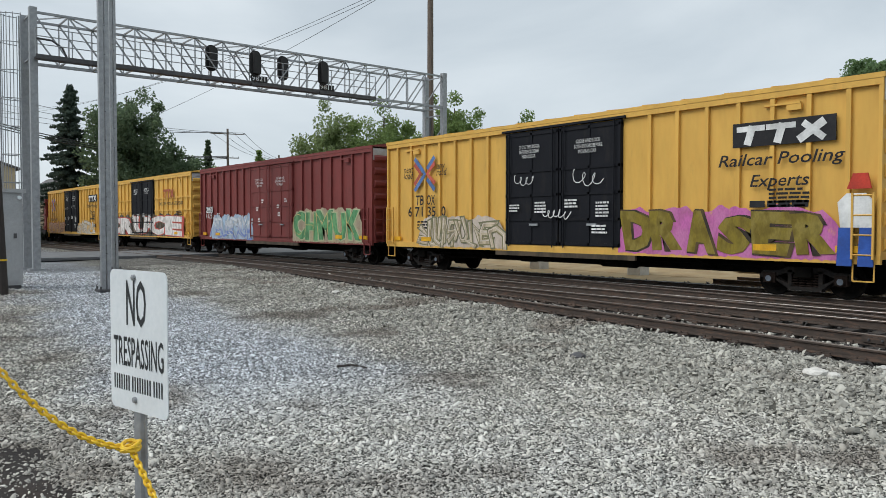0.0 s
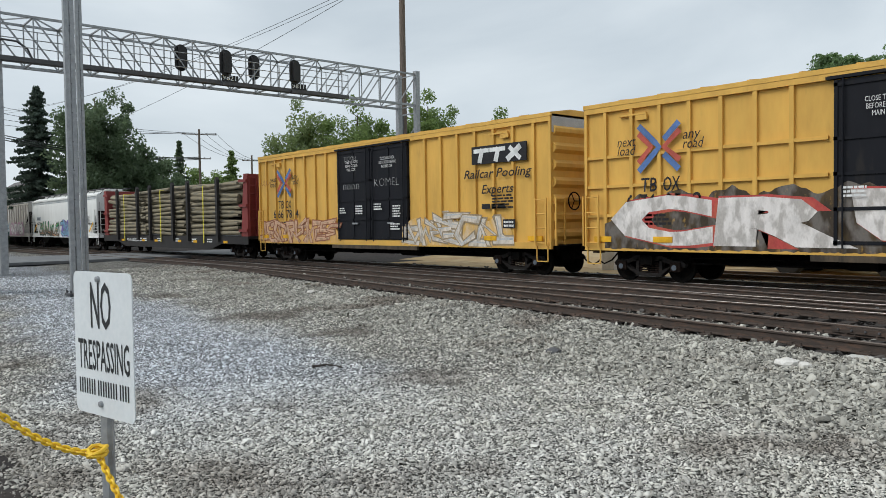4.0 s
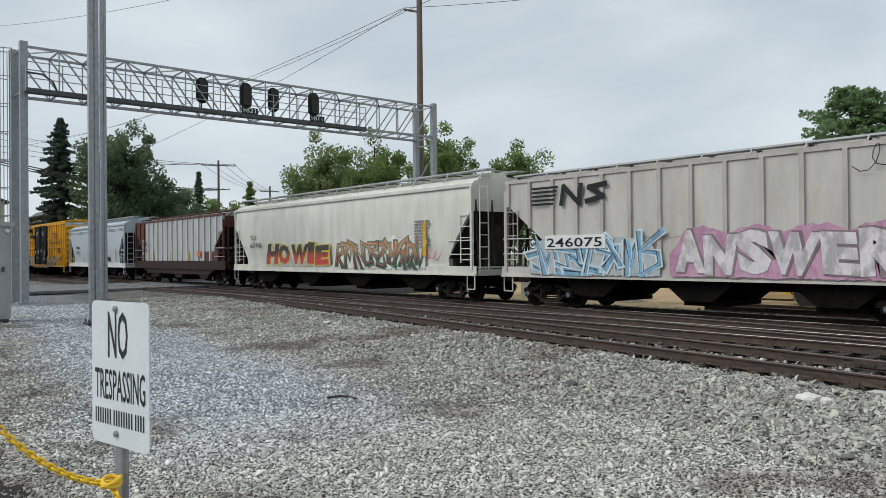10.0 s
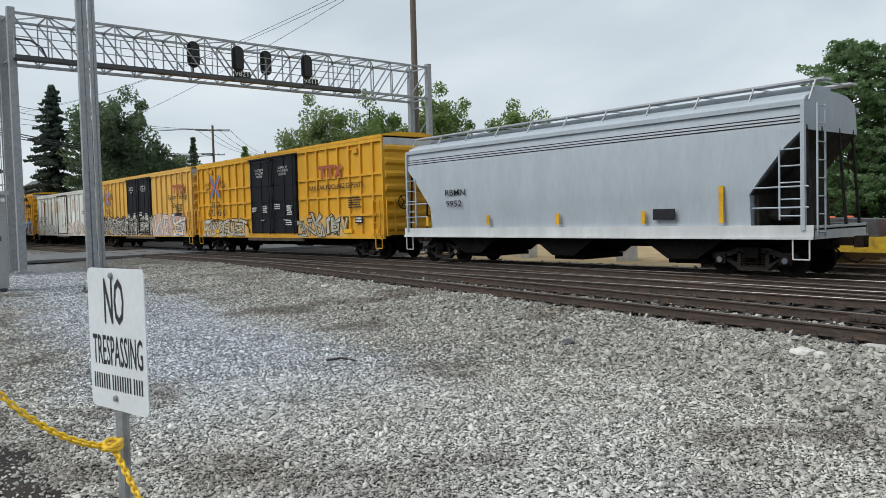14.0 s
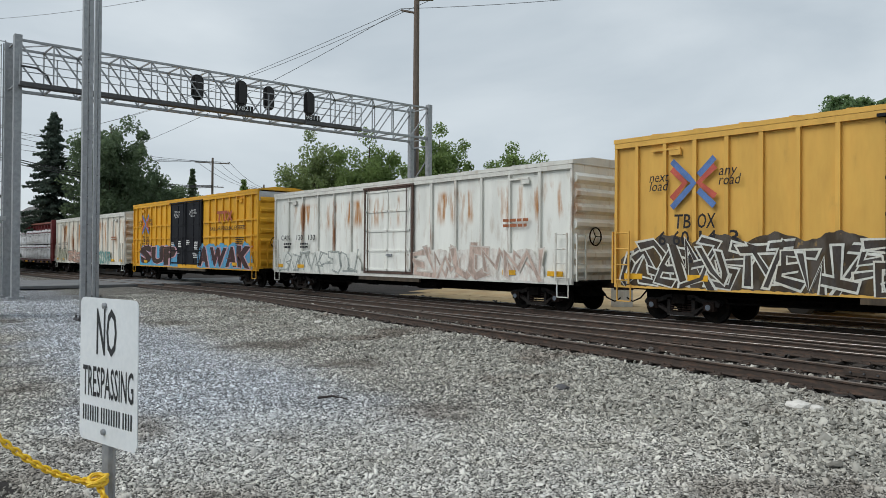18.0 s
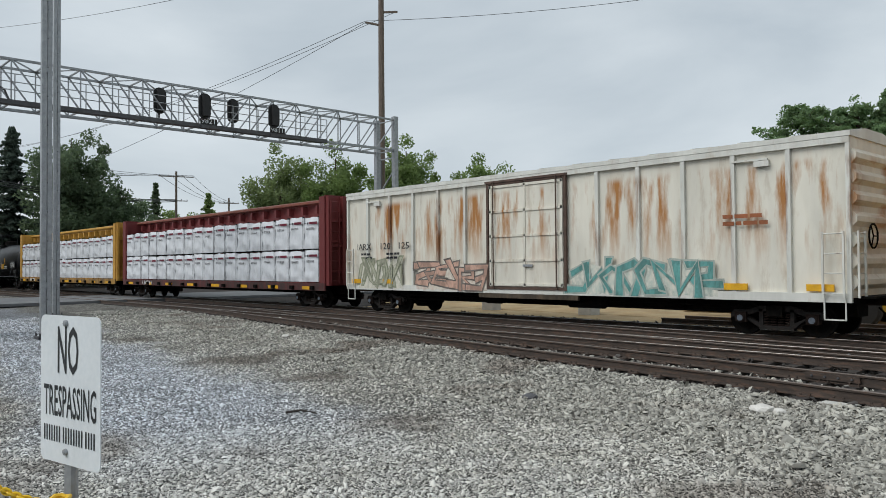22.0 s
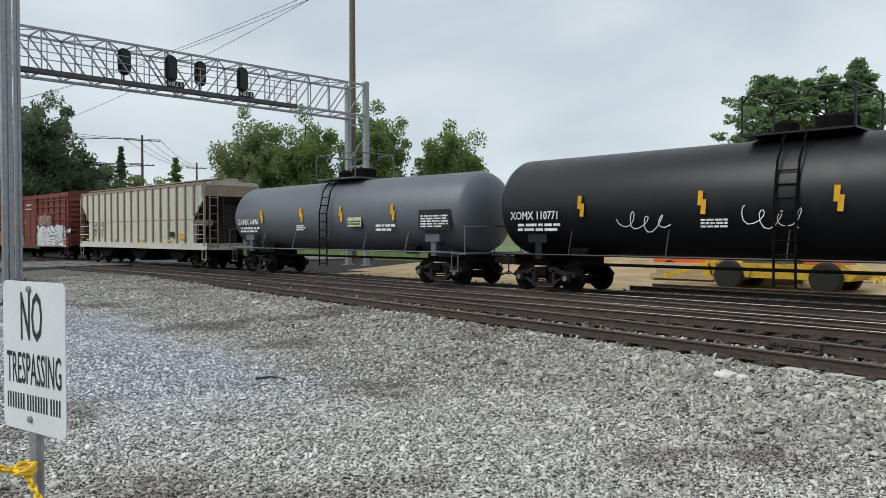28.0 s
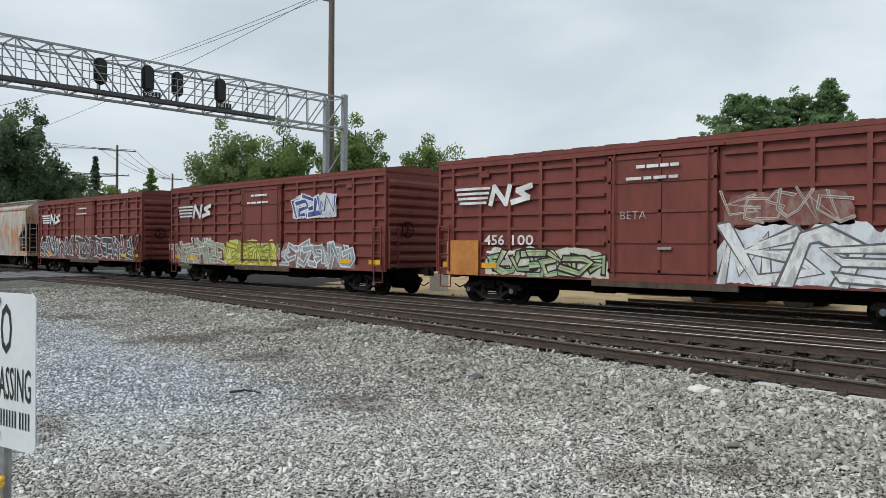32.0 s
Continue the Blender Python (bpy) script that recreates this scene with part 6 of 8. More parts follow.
def boxcar(name, label, lo, hi, paint_mat, door_mat, posts, door=(-2.45, 2.45), panels=2, height=5.17, grid=False, end_top=None, end_ribs=7, frame_mat=None, rod_mat=None, rib_rows=(1.9, 2.75, 3.6)):
    """A boxcar between two ends of the train, in metres from the train's zero."""
    half = (hi - lo) / 2
    car = root(name, label, "freight car", "cars of the train")
    fm = frame_mat or paint_mat
    COAT[car.name] = COLOR[paint_mat.name]
    part("body", Geo().box(-half, half, SIDE + DEEP, -SIDE - DEEP, 1.0, height - 0.12), paint_mat, car)
    # underbody parts are near-black: grime with under-car shade painted in
    part("floor_frame", Geo().box(-half + 0.3, half - 0.3, -0.35, 0.35, 0.5, 1.0).box(-half, half, -1.3, 1.3, 0.86, 1.0), UNDER, car, "underframe darkened by grime and painted shade")
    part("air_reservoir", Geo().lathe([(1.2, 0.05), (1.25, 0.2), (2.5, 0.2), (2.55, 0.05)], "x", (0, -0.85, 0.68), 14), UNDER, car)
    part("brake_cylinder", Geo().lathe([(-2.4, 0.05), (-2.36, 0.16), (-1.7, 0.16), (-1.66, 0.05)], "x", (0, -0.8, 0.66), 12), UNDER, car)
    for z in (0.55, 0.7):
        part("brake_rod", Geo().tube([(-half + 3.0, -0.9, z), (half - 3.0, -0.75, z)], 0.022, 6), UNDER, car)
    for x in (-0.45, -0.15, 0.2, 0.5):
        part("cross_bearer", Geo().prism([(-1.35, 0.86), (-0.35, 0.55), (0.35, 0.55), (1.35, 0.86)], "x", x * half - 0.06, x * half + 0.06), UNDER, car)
    roof = Geo().prism([(SIDE - 0.02, height - 0.12), (SIDE - 0.02, height), (-0.6, height + 0.14), (0.6, height + 0.14), (-SIDE + 0.02, height), (-SIDE + 0.02, height - 0.12)], "x", -half - 0.03, half + 0.03)
    rf = part("roof", roof, fm if not end_top else paint_mat, car)
    for i in range(1, 15):
        x = -half + 2 * half * i / 15
        part("roof_seam", Geo().prism([(SIDE, height), (SIDE, height + 0.025), (-0.6, height + 0.165), (0.6, height + 0.165), (-SIDE, height + 0.025), (-SIDE, height)], "x", x - 0.04, x + 0.04), fm, rf)
    for s in (-1, 1):
        y = s * (abs(SIDE) - 0.05)
        out = (lambda d, s=s, y=y: (min(y - s * (DEEP - 0.05), y + s * d), max(y - s * (DEEP - 0.05), y + s * d)))
        a, b = out(0.06)
        part("top_chord", Geo().box(-half, half, a, b, height - 0.27, height - 0.125), fm, car)
        part("side_sill", Geo().box(-half, half, a, b, 0.89, 1.1), fm, car)
        part("door_sill", Geo().box(door[0] - 0.5, door[1] + 0.5, a, b, 0.74, 0.885), SILL_GRIME, car, "grimy sill under the doors")
        a, b = out(0.05)
        for x in posts:
            part("side_post", Geo().box(x * half - 0.055, x * half + 0.055, a, b, 1.1, height - 0.27), fm, car)
        for x in (-1, 1):
            part("corner_post", Geo().box(min(x * half, x * (half - 0.09)), max(x * half, x * (half - 0.09)), a, b, 1.1, height - 0.27), fm, car)
        if grid:
            a, b = out(0.035)
            for z in rib_rows:
                for x0, x1 in ((-half + 0.1, door[0] - 0.12), (door[1] + 0.12, half - 0.1)):
                    part("side_rib", Geo().box(x0, x1, a, b, z - 0.045, z + 0.045), fm, car)
        w = (door[1] - door[0]) / panels
        for k in range(panels):
            x0 = door[0] + k * w + 0.02
            x1 = x0 + w - 0.04
            a, b = out(0.055)
            d = part("door", Geo().box(x0, x1, a, b, 1.12, height - 0.3), door_mat, car)
            a, b = out(0.085)
            rib = Geo()
            for z in (1.18, 1.95, 2.75, 3.55, height - 0.4):
                rib.box(x0, x1, a, b, z - 0.04, z + 0.04)
            for x in (x0 + 0.05, x1 - 0.05, (x0 + x1) / 2):
                rib.box(x - 0.04, x + 0.04, a, b, 1.12, height - 0.3)
            part("door_frame", rib, door_mat, d)
            yr = y + s * 0.13
            for x in (x0 + 0.22, x1 - 0.22):
                part("lock_rod", Geo().tube([(x, yr, 1.05), (x, yr, height - 0.25)], 0.022, 6), rod_mat or door_mat, d)
            part("handle", Geo().box((x0 + x1) / 2 - 0.03, (x0 + x1) / 2 + 0.35, min(y + s * 0.085, y + s * 0.13), max(y + s * 0.085, y + s * 0.13), 1.75, 1.82), STEEL, d)
        part("door_track", Geo().box(door[0] - 0.15, door[1] + 0.15, *out(0.11), height - 0.27, height - 0.2), rod_mat or door_mat, car)
    for s in (-1, 1):
        x = s * half
        for i in range(end_ribs):
            z = 1.35 + (height - 1.9) * i / (end_ribs - 1)
            part("end_rib", Geo().prism([(x, z - 0.17), (x + s * 0.1, z - 0.06), (x + s * 0.1, z + 0.06), (x, z + 0.17)], "y", -1.42, 1.42), paint_mat, car)
        if end_top:
            part("end_panel", Geo().box(min(x, x + s * 0.03), max(x, x + s * 0.03), -1.48, 1.48, height - 0.62, height - 0.05), end_top, car, "pale galvanised end panel")
        ladder(car, x - s * 0.35, SIDE - 0.1, 1.0, 2.5, 0.45, fm)
        ladder(car, x + s * 0.13, SIDE + 0.3, 1.0, 2.5, 0.42, fm, "y")
        part("sill_step", Geo().beam((x - s * 0.12, SIDE - 0.02, 1.0), (x - s * 0.12, SIDE - 0.02, 0.5), 0.03).beam((x - s * 0.58, SIDE - 0.02, 1.0), (x - s * 0.58, SIDE - 0.02, 0.5), 0.03).beam((x - s * 0.12, SIDE - 0.02, 0.5), (x - s * 0.58, SIDE - 0.02, 0.5), 0.03), fm, car)
        part("end_platform", Geo().box(min(x, x + s * 0.35), max(x, x + s * 0.35), -1.2, 1.2, 0.98, 1.03), UNDER, car)
        part("vent_box", Geo().box(x - s * 2.0 - 0.18, x - s * 2.0 + 0.18, SIDE - 0.02, SIDE + 0.06, height - 0.62, height - 0.48).box(x - s * 2.0 - 0.75, x - s * 2.0 + 0.15, SIDE - 0.01, SIDE + 0.06, height - 0.47, height - 0.42), fm, car)
    wheel = Geo().tube([(half + 0.16, -0.6 + 0.28 * math.cos(k * math.pi / 9), 2.4 + 0.28 * math.sin(k * math.pi / 9)) for k in range(19)], 0.022, 6)
    for k in range(3):
        wheel.tube([(half + 0.16, -0.6, 2.4), (half + 0.16, -0.6 + 0.28 * math.cos(k * 2.1), 2.4 + 0.28 * math.sin(k * 2.1))], 0.016, 5)
    part("hand_brake", wheel, UNDER, car)
    for k in (-0.93, -0.72, 0.72, 0.93):
        part("reflector", Geo().box(k * half - 0.3, k * half + 0.3, SIDE - 0.035, SIDE + 0.03, 1.14, 1.3), REFLECT, car, "yellow reflector plate")
    running_gear(car, half)
    CARS.append((car, (lo + hi) / 2))
    return car, half


CARS = []


def pool_car(lo, hi, mat, label, number, plain, seed, logo=True, slogan=True):
    """A yellow pool boxcar with black double doors and its painted legends."""
    car, half = boxcar("boxcar", label, lo, hi, mat, DOOR_BLACK, paired(3.4, 0.905, 7, 9.57), grid=not plain, end_top=ROOF_GALV)
    y = SIDE - 0.016
    crossing_mark(car, -half + 2.55, 3.75, 1.15)
    words(car, "next", -half + 1.2, y, 3.85, 0.3, BLACK, 0.62, 0, 0.25)
    words(car, "load", -half + 1.2, y, 3.6, 0.3, BLACK, 0.62, 0, 0.25)
    words(car, "any", -half + 3.3, y, 3.9, 0.3, BLACK, 0.52, 0, 0.25)
    words(car, "road", -half + 3.3, y, 3.65, 0.3, BLACK, 0.62, 0, 0.25)
    words(car, "TB", -half + 2.0, y, 2.55, 0.42, BLACK, 0.5, 0.006, 0.1)
    words(car, "OX", -half + 2.7, y, 2.55, 0.42, BLACK, 0.52, 0.006, 0.1)
    for k, pair in enumerate((number[:1], number[1:3], number[3:5], number[5:])):
        words(car, pair, -half + (1.5, 1.95, 2.75, 3.6)[k], y, 2.1, 0.42, BLACK, (0.24, 0.5, 0.5, 0.26)[k], 0.006)
    if logo:
        b = part("logo_panel", Geo().box(half - 3.58, half - 1.0, y, y + 0.03, 3.75, 4.36), BLACK, car, "black panel with a white logo shape")
        g = Geo()
        for k in range(3):
            x = half - 3.42 + 0.78 * k
            if k < 2:
                stroke(g, [(x, 4.2), (x + 0.65, 4.2)], 0.14, y - 0.01)
            stroke(g, [(x + 0.36, 4.2), (x + 0.26, 3.86)] if k < 2 else [(x + 0.55, 4.2), (x + 0.05, 3.86)], 0.2, y - 0.013)
        stroke(g, [(half - 1.72, 4.2), (half - 1.3, 3.86)], 0.16, y - 0.013)
        part("logo_shape", g, WHITE, b)
    elif slogan:
        g = Geo()
        for k in range(3):
            x = half - (5.0 if not plain else 3.1) + 0.68 * k
            if k < 2:
                stroke(g, [(x, 4.1), (x + 0.6, 4.1)], 0.16, y)
            stroke(g, [(x + 0.33, 4.1), (x + 0.28, 3.65)] if k < 2 else [(x + 0.5, 4.1), (x + 0.08, 3.65)], 0.18, y - 0.01)
        stroke(g, [(x + 0.1, 4.1), (x + 0.52, 3.65)], 0.15, y - 0.012)
        part("logo_shape", g, FADED, car, "faded red logo shape")
    if slogan and plain:
        words(car, "Railcar Pooling", half - 3.98, y, 3.28, 0.33, BLACK, 3.2, 0.004, 0.25)
        words(car, "Experts", half - 3.1, y, 2.74, 0.33, BLACK, 1.5, 0.004, 0.25)
        bars(car, half - 3.1, y, 2.15, 1.5, 0.3, 1, BLACK, seed)
    elif slogan:
        words(car, "RAILCAR POOLING EXPERTS", half - 5.9, y, 3.1, 0.24, BLACK, 4.5, 0.003)
    yd = SIDE - 0.075
    words(car, "CLOSE THIS DOOR", -1.75, yd, 4.3, 0.13, WHITE, 0.95)
    words(car, "BEFORE CLOSING", -1.72, yd, 4.14, 0.13, WHITE, 0.9)
    words(car, "MAIN DOOR", -1.6, yd, 3.98, 0.13, WHITE, 0.62)
    words(car, "CLOSE AND LOCK", 0.75, yd, 4.3, 0.13, WHITE, 0.95)
    words(car, "BOTH DOORS BEFORE", 0.68, yd, 4.14, 0.13, WHITE, 1.1)
    words(car, "MOVING CAR", 0.85, yd, 3.98, 0.13, WHITE, 0.7)
    for i, (x, z, w, h, n) in enumerate(((-2.2, 2.2, 0.5, 0.28, 3), (-1.0, 2.15, 0.5, 0.4, 4), (0.3, 2.3, 0.55, 0.3, 3), (1.55, 2.0, 0.5, 0.5, 5), (1.4, 1.5, 0.6, 0.3, 3))):
        bars(car, x, yd - 0.012, z, w, h, n, WHITE, seed + i)
    bars(car, half - 2.6, y, 2.2, 1.0, 0.5, 5, BLACK, seed + 9)
    bars(car, -half + 2.1, y, 1.6, 0.9, 0.35, 3, BLACK, seed + 10)
    pl = part("consolidated_stencil", Geo().box(half - 2.1, half - 1.55, y, y + 0.03, 1.55, 1.85), BLACK, car, "small stencil panel")
    bars(pl, half - 2.05, y - 0.008, 1.58, 0.45, 0.24, 2, WHITE, seed + 11)
    return car, half


# 1: yellow car with gold graffiti
car, half = pool_car(-26.16, -7.05, YELLOW, "yellow boxcar with black doors, gold graffiti on a magenta glow", "671350", True, 1)
graffiti(car, 2.5, 8.6, 0.8, 2.15, 6, paint(0.22, 0.17, 0.02), BLACK, paint(0.55, 0.13, 0.42), 5, None, 0.36, "gold block graffiti with black outlines and magenta glow", word="DRASER")
graffiti(car, -7.2, -2.6, 0.85, 2.0, 5, paint(0.52, 0.44, 0.32), paint(0.16, 0.17, 0.1), paint(0.55, 0.48, 0.42), 6, paint(0.64, 0.58, 0.52), 0.3, "pale pinkish graffiti with olive lines")
fig = Geo()
for x0, x1 in ((8.64, 8.98), (9.1, 9.44)):
    fig.prism([(x0, 0.84), (x1, 0.84), (x1 - 0.04 + 0.04 * (x0 < 9), 1.72), (x0 + 0.04, 1.72)], "y", SIDE - 0.1, SIDE - 0.06)
fg = part("painted_shape", fig, BLUE, car, "painted plain shapes in blue, white and red")
part("painted_shape", Geo().prism([(8.72, 1.72), (9.4, 1.72), (9.45, 2.3), (9.25, 2.5), (8.85, 2.5), (8.65, 2.3)], "y", SIDE - 0.1, SIDE - 0.06), WHITE, fg)
part("painted_shape", Geo().prism([(8.85, 2.6), (9.38, 2.6), (9.3, 2.95), (8.98, 2.95)], "y", SIDE - 0.1, SIDE - 0.06), RED, fg)
scrawl(car, -1.9, 3.1, 0.9, 0.35, WHITE, 3, 0.03, SIDE - 0.1)
scrawl(car, 0.7, 3.0, 1.1, 0.5, WHITE, 4, 0.035, SIDE - 0.1)
scrawl(car, -0.6, 2.0, 1.2, 0.3, WHITE, 8, 0.04, SIDE - 0.1)

# 2: maroon car
car, half = boxcar("boxcar", "maroon boxcar with double doors and green and blue graffiti", -46.36, -27.3, MAROON, MAROON, paired(3.35, 0.915, 7, 9.53), end_top=ROOF_GALV)
y = SIDE - 0.016
pn = part("stencil_panel", Geo().box(-half + 0.95, -half + 1.5, y, y + 0.02, 2.5, 2.85).box(-half + 1.6, -half + 1.9, y, y + 0.02, 2.5, 2.85), WHITE, car)
words(pn, "KC", -half + 0.98, y - 0.008, 2.55, 0.36, BLACK, 0.48, 0.004)
words(pn, "S", -half + 1.64, y - 0.008, 2.55, 0.36, BLACK, 0.22, 0.004)
words(car, "1123", -half + 1.0, y, 2.15, 0.34, WHITE, 0.85)
words(car, "75", -half + 2.6, y, 2.15, 0.34, WHITE, 0.4)
words(car, "CLOSE THIS DOOR", -1.6, SIDE - 0.09, 4.1, 0.13, WHITE, 0.95)
words(car, "BEFORE CLOSING", -1.55, SIDE - 0.09, 3.94, 0.13, WHITE, 0.9)
words(car, "MAIN DOOR", -1.4, SIDE - 0.09, 3.78, 0.13, WHITE, 0.6)
words(car, "CLOSE AND LOCK", 0.8, SIDE - 0.09, 4.1, 0.13, WHITE, 0.95)
words(car, "BOTH DOORS BEFORE", 0.72, SIDE - 0.09, 3.94, 0.13, WHITE, 1.1)
words(car, "MOVING CAR", 0.92, SIDE - 0.09, 3.78, 0.13, WHITE, 0.7)
for i, (x, z) in enumerate(((-1.5, 2.5), (-0.9, 2.9), (0.9, 2.6), (1.7, 2.9), (1.0, 2.2), (-1.3, 1.9))):
    bars(car, x, SIDE - 0.09, z, 0.28, 0.24, 2, WHITE, 20 + i)
graffiti(car, -7.6, -2.2, 0.8, 2.25, 6, paint(0.62, 0.66, 0.7), paint(0.42, 0.46, 0.5), paint(0.35, 0.48, 0.62), 7, None, 0.3, "white graffiti that turns blue below", low=paint(0.14, 0.22, 0.5))
graffiti(car, 2.6, 8.7, 0.8, 2.4, 5, paint(0.12, 0.36, 0.16), paint(0.45, 0.5, 0.3), paint(0.42, 0.36, 0.25), 9, paint(0.6, 0.5, 0.2), 0.34, "green and cream graffiti", word="CHMUK")

# 3: deep yellow car with white and red graffiti
car, half = pool_car(-67.07, -47.9, YELLOW, "yellow boxcar with black doors and white graffiti outlined in red", "674052", False, 30, False)
graffiti(car, -8.7, 8.2, 0.75, 2.4, 6, paint(0.75, 0.72, 0.7), paint(0.45, 0.06, 0.06), BLACK, 12, None, 0.36, "white block graffiti outlined in red", word="CRUCE")

# 4: yellow car, pale graffiti
car, half = pool_car(-87.64, -68.4, YELLOW, "yellow boxcar with black doors, brown and white graffiti", "666784", True, 40)
graffiti(car, -9.3, -2.6, 0.8, 2.0, 6, paint(0.6, 0.38, 0.25), paint(0.28, 0.1, 0.06), None, 13, paint(0.6, 0.4, 0.3), 0.3, "brownish pink graffiti")
graffiti(car, 2.2, 7.8, 0.75, 2.05, 5, paint(0.66, 0.6, 0.52), paint(0.3, 0.24, 0.16), None, 14, paint(0.45, 0.5, 0.55), 0.34, "pale grey block graffiti")
words(car, "noon", -1.75, SIDE - 0.1, 4.42, 0.3, CHALK, 0.85, -0.012, 0.1)
words(car, "noon", -1.85, SIDE - 0.1, 3.2, 0.4, CHALK, 1.15, -0.014)
words(car, "KOMEL", 0.4, SIDE - 0.1, 3.25, 0.36, CHALK, 1.6, -0.014)
scrawl(car, -half + 0.4, 3.7, 0.8, 0.35, paint(0.3, 0.1, 0.05), 18, 0.03)

# 5: flatcar with a load of poles
def log_car(lo, hi):
    half = (hi - lo) / 2
    car = root("bulkhead_flatcar", "dark flatcar with red bulkheads and black stakes", "freight car", "cars of the train")
    part("deck", Geo().box(-half, half, -1.5, 1.5, 1.05, 1.2), FLAT_DARK, car)
    for s in (-1, 1):
        part("side_sill", Geo().prism([(-half, 0.78), (-half + 3.2, 0.78), (-half + 4.6, 0.46), (half - 4.6, 0.46), (half - 3.2, 0.78), (half, 0.78), (half, 1.2), (-half, 1.2)], "y", min(s * 1.5, s * 1.56), max(s * 1.5, s * 1.56)), FLAT_DARK, car)
    part("centre_sill", Geo().box(-half + 0.3, half - 0.3, -0.35, 0.35, 0.42, 1.05), UNDER, car)
    for s in (-1, 1):
        x = s * (half - 0.35)
        web = [(x - s * 0.5, 1.2), (x + s * 0.25, 1.2), (x + s * 0.25, 4.45), (x - s * 0.15, 4.45)]
        b = part("bulkhead", Geo().box(min(x, x + s * 0.1), max(x, x + s * 0.1), -1.4, 1.4, 1.2, 4.45), BULK_RED, car, "red steel bulkhead")
        for ya in (-1.5, 1.38):
            part("side_web", Geo().prism(web, "y", ya, ya + 0.12), BULK_RED, b)
        for yy in (-0.9, -0.3, 0.3, 0.9):
            part("stiffener", Geo().box(min(x + s * 0.1, x + s * 0.24), max(x + s * 0.1, x + s * 0.24), yy - 0.06, yy + 0.06, 1.2, 4.4), BULK_RED, b)
        for z in (1.5, 2.8, 4.1):
            part("flange", Geo().box(min(x - s * 0.6, x + s * 0.25), max(x - s * 0.6, x + s * 0.25), -1.58, -1.5, z - 0.07, z + 0.07), BULK_RED, b)
        ladder(car, x + s * 0.3, -1.2, 1.2, 4.3, 0.4, BULK_RED, "y")
    for x in (-8.2, -4.2, -1.9, 1.9, 4.2, 8.2):
        for s in (-1, 1):
            part("stake", Geo().prism([(x - 0.13, 0.9), (x + 0.13, 0.9), (x + 0.13, 4.3), (x, 4.45), (x - 0.13, 4.3)], "y", min(s * 1.56, s * 1.72), max(s * 1.56, s * 1.72)), FLAT_DARK, car, "black steel stake")
        part("reflector", Geo().box(x + 0.5, x + 1.0, -1.575, -1.56, 0.82, 0.95), REFLECT, car)
    for x in (-6.8, -0.1, 6.35):
        part("strap", Geo().box(x - 0.05, x + 0.05, -1.66, -1.645, 0.8, 4.02).box(x - 0.05, x + 0.05, -1.66, 1.5, 4.02, 4.05), STRAP, car, "yellow tie-down strap")
    words(car, "800268", -5.7, -1.57, 0.82, 0.24, WHITE, 1.2, 0.004)
    words(car, "RDRX", -6.6, -1.57, 0.84, 0.2, WHITE, 0.75, 0.002)
    for i, x in enumerate((-half + 7.2, -half + 8.1, -1.0, 2.0, 4.5, 6.6)):
        bars(car, x, -1.57, 0.82, 0.7, 0.26, 2, WHITE, 60 + i)
    running_gear(car, half)
    CARS.append((car, (lo + hi) / 2))
    # the load: three bundles of poles, end to end
    rng = random.Random(11)
    for k, (a, b, inner_a, inner_b, layers) in enumerate(((-half + 0.9, 0.8, -half + 0.9, -3.3, 11), (-3.2, 3.4, -3.2, 3.4, 10), (0.4, half - 0.9, 3.6, half - 0.9, 12))):
        for layer in range(layers):
            for row in range(1 if k == 1 else 5):
                yy = -1.4 + 0.3 * row + rng.uniform(-0.04, 0.04)
                z = 1.34 + (0.24 if k != 1 else 0.25) * layer + (0.11 if row % 2 else 0)
                x0, x1 = (inner_a, inner_b) if row == 0 else (a, b)
                x0, x1 = x0 + rng.uniform(-0.15, 0.5), x1 + rng.uniform(-0.6, 0.2)
                tilt = rng.uniform(-0.12, 0.12) + (rng.uniform(-0.2, 0.2) if rng.random() < 0.35 and layer > 2 else 0)
                if k == 0:
                    tilt += 0.012 * layer
                r = rng.uniform(0.095, 0.135)
                g = Geo().tube([(x0, yy, z + tilt), (x0 * 0.67 + x1 * 0.33, yy + rng.uniform(-0.03, 0.03), z + tilt * 0.4 + rng.uniform(-0.03, 0.03)), (x0 * 0.33 + x1 * 0.67, yy, z - tilt * 0.3 + rng.uniform(-0.03, 0.03)), (x1, yy, z - tilt)], r, 10, r * rng.uniform(0.75, 0.95))
                lg = thing("timber_pole", g, LOG, "weathered timber pole strapped on the flatcar", "timber pole", "poles on the flatcar", "", True)
                CARS.append((lg, (lo + hi) / 2))
    for i in range(7):
        g = Geo().tube([(-5.4 + 0.2 * i, -1.3 + 0.3 * i, 4.02), (0.6 - 0.1 * i, -1.3 + 0.3 * i, 4.1)], 0.12, 10, 0.1)
        CARS.append((thing("timber_pole", g, LOG, "weathered timber pole on top of the load", "timber pole", "poles on the flatcar", "", True), (lo + hi) / 2))


log_car(-112.1, -88.9)


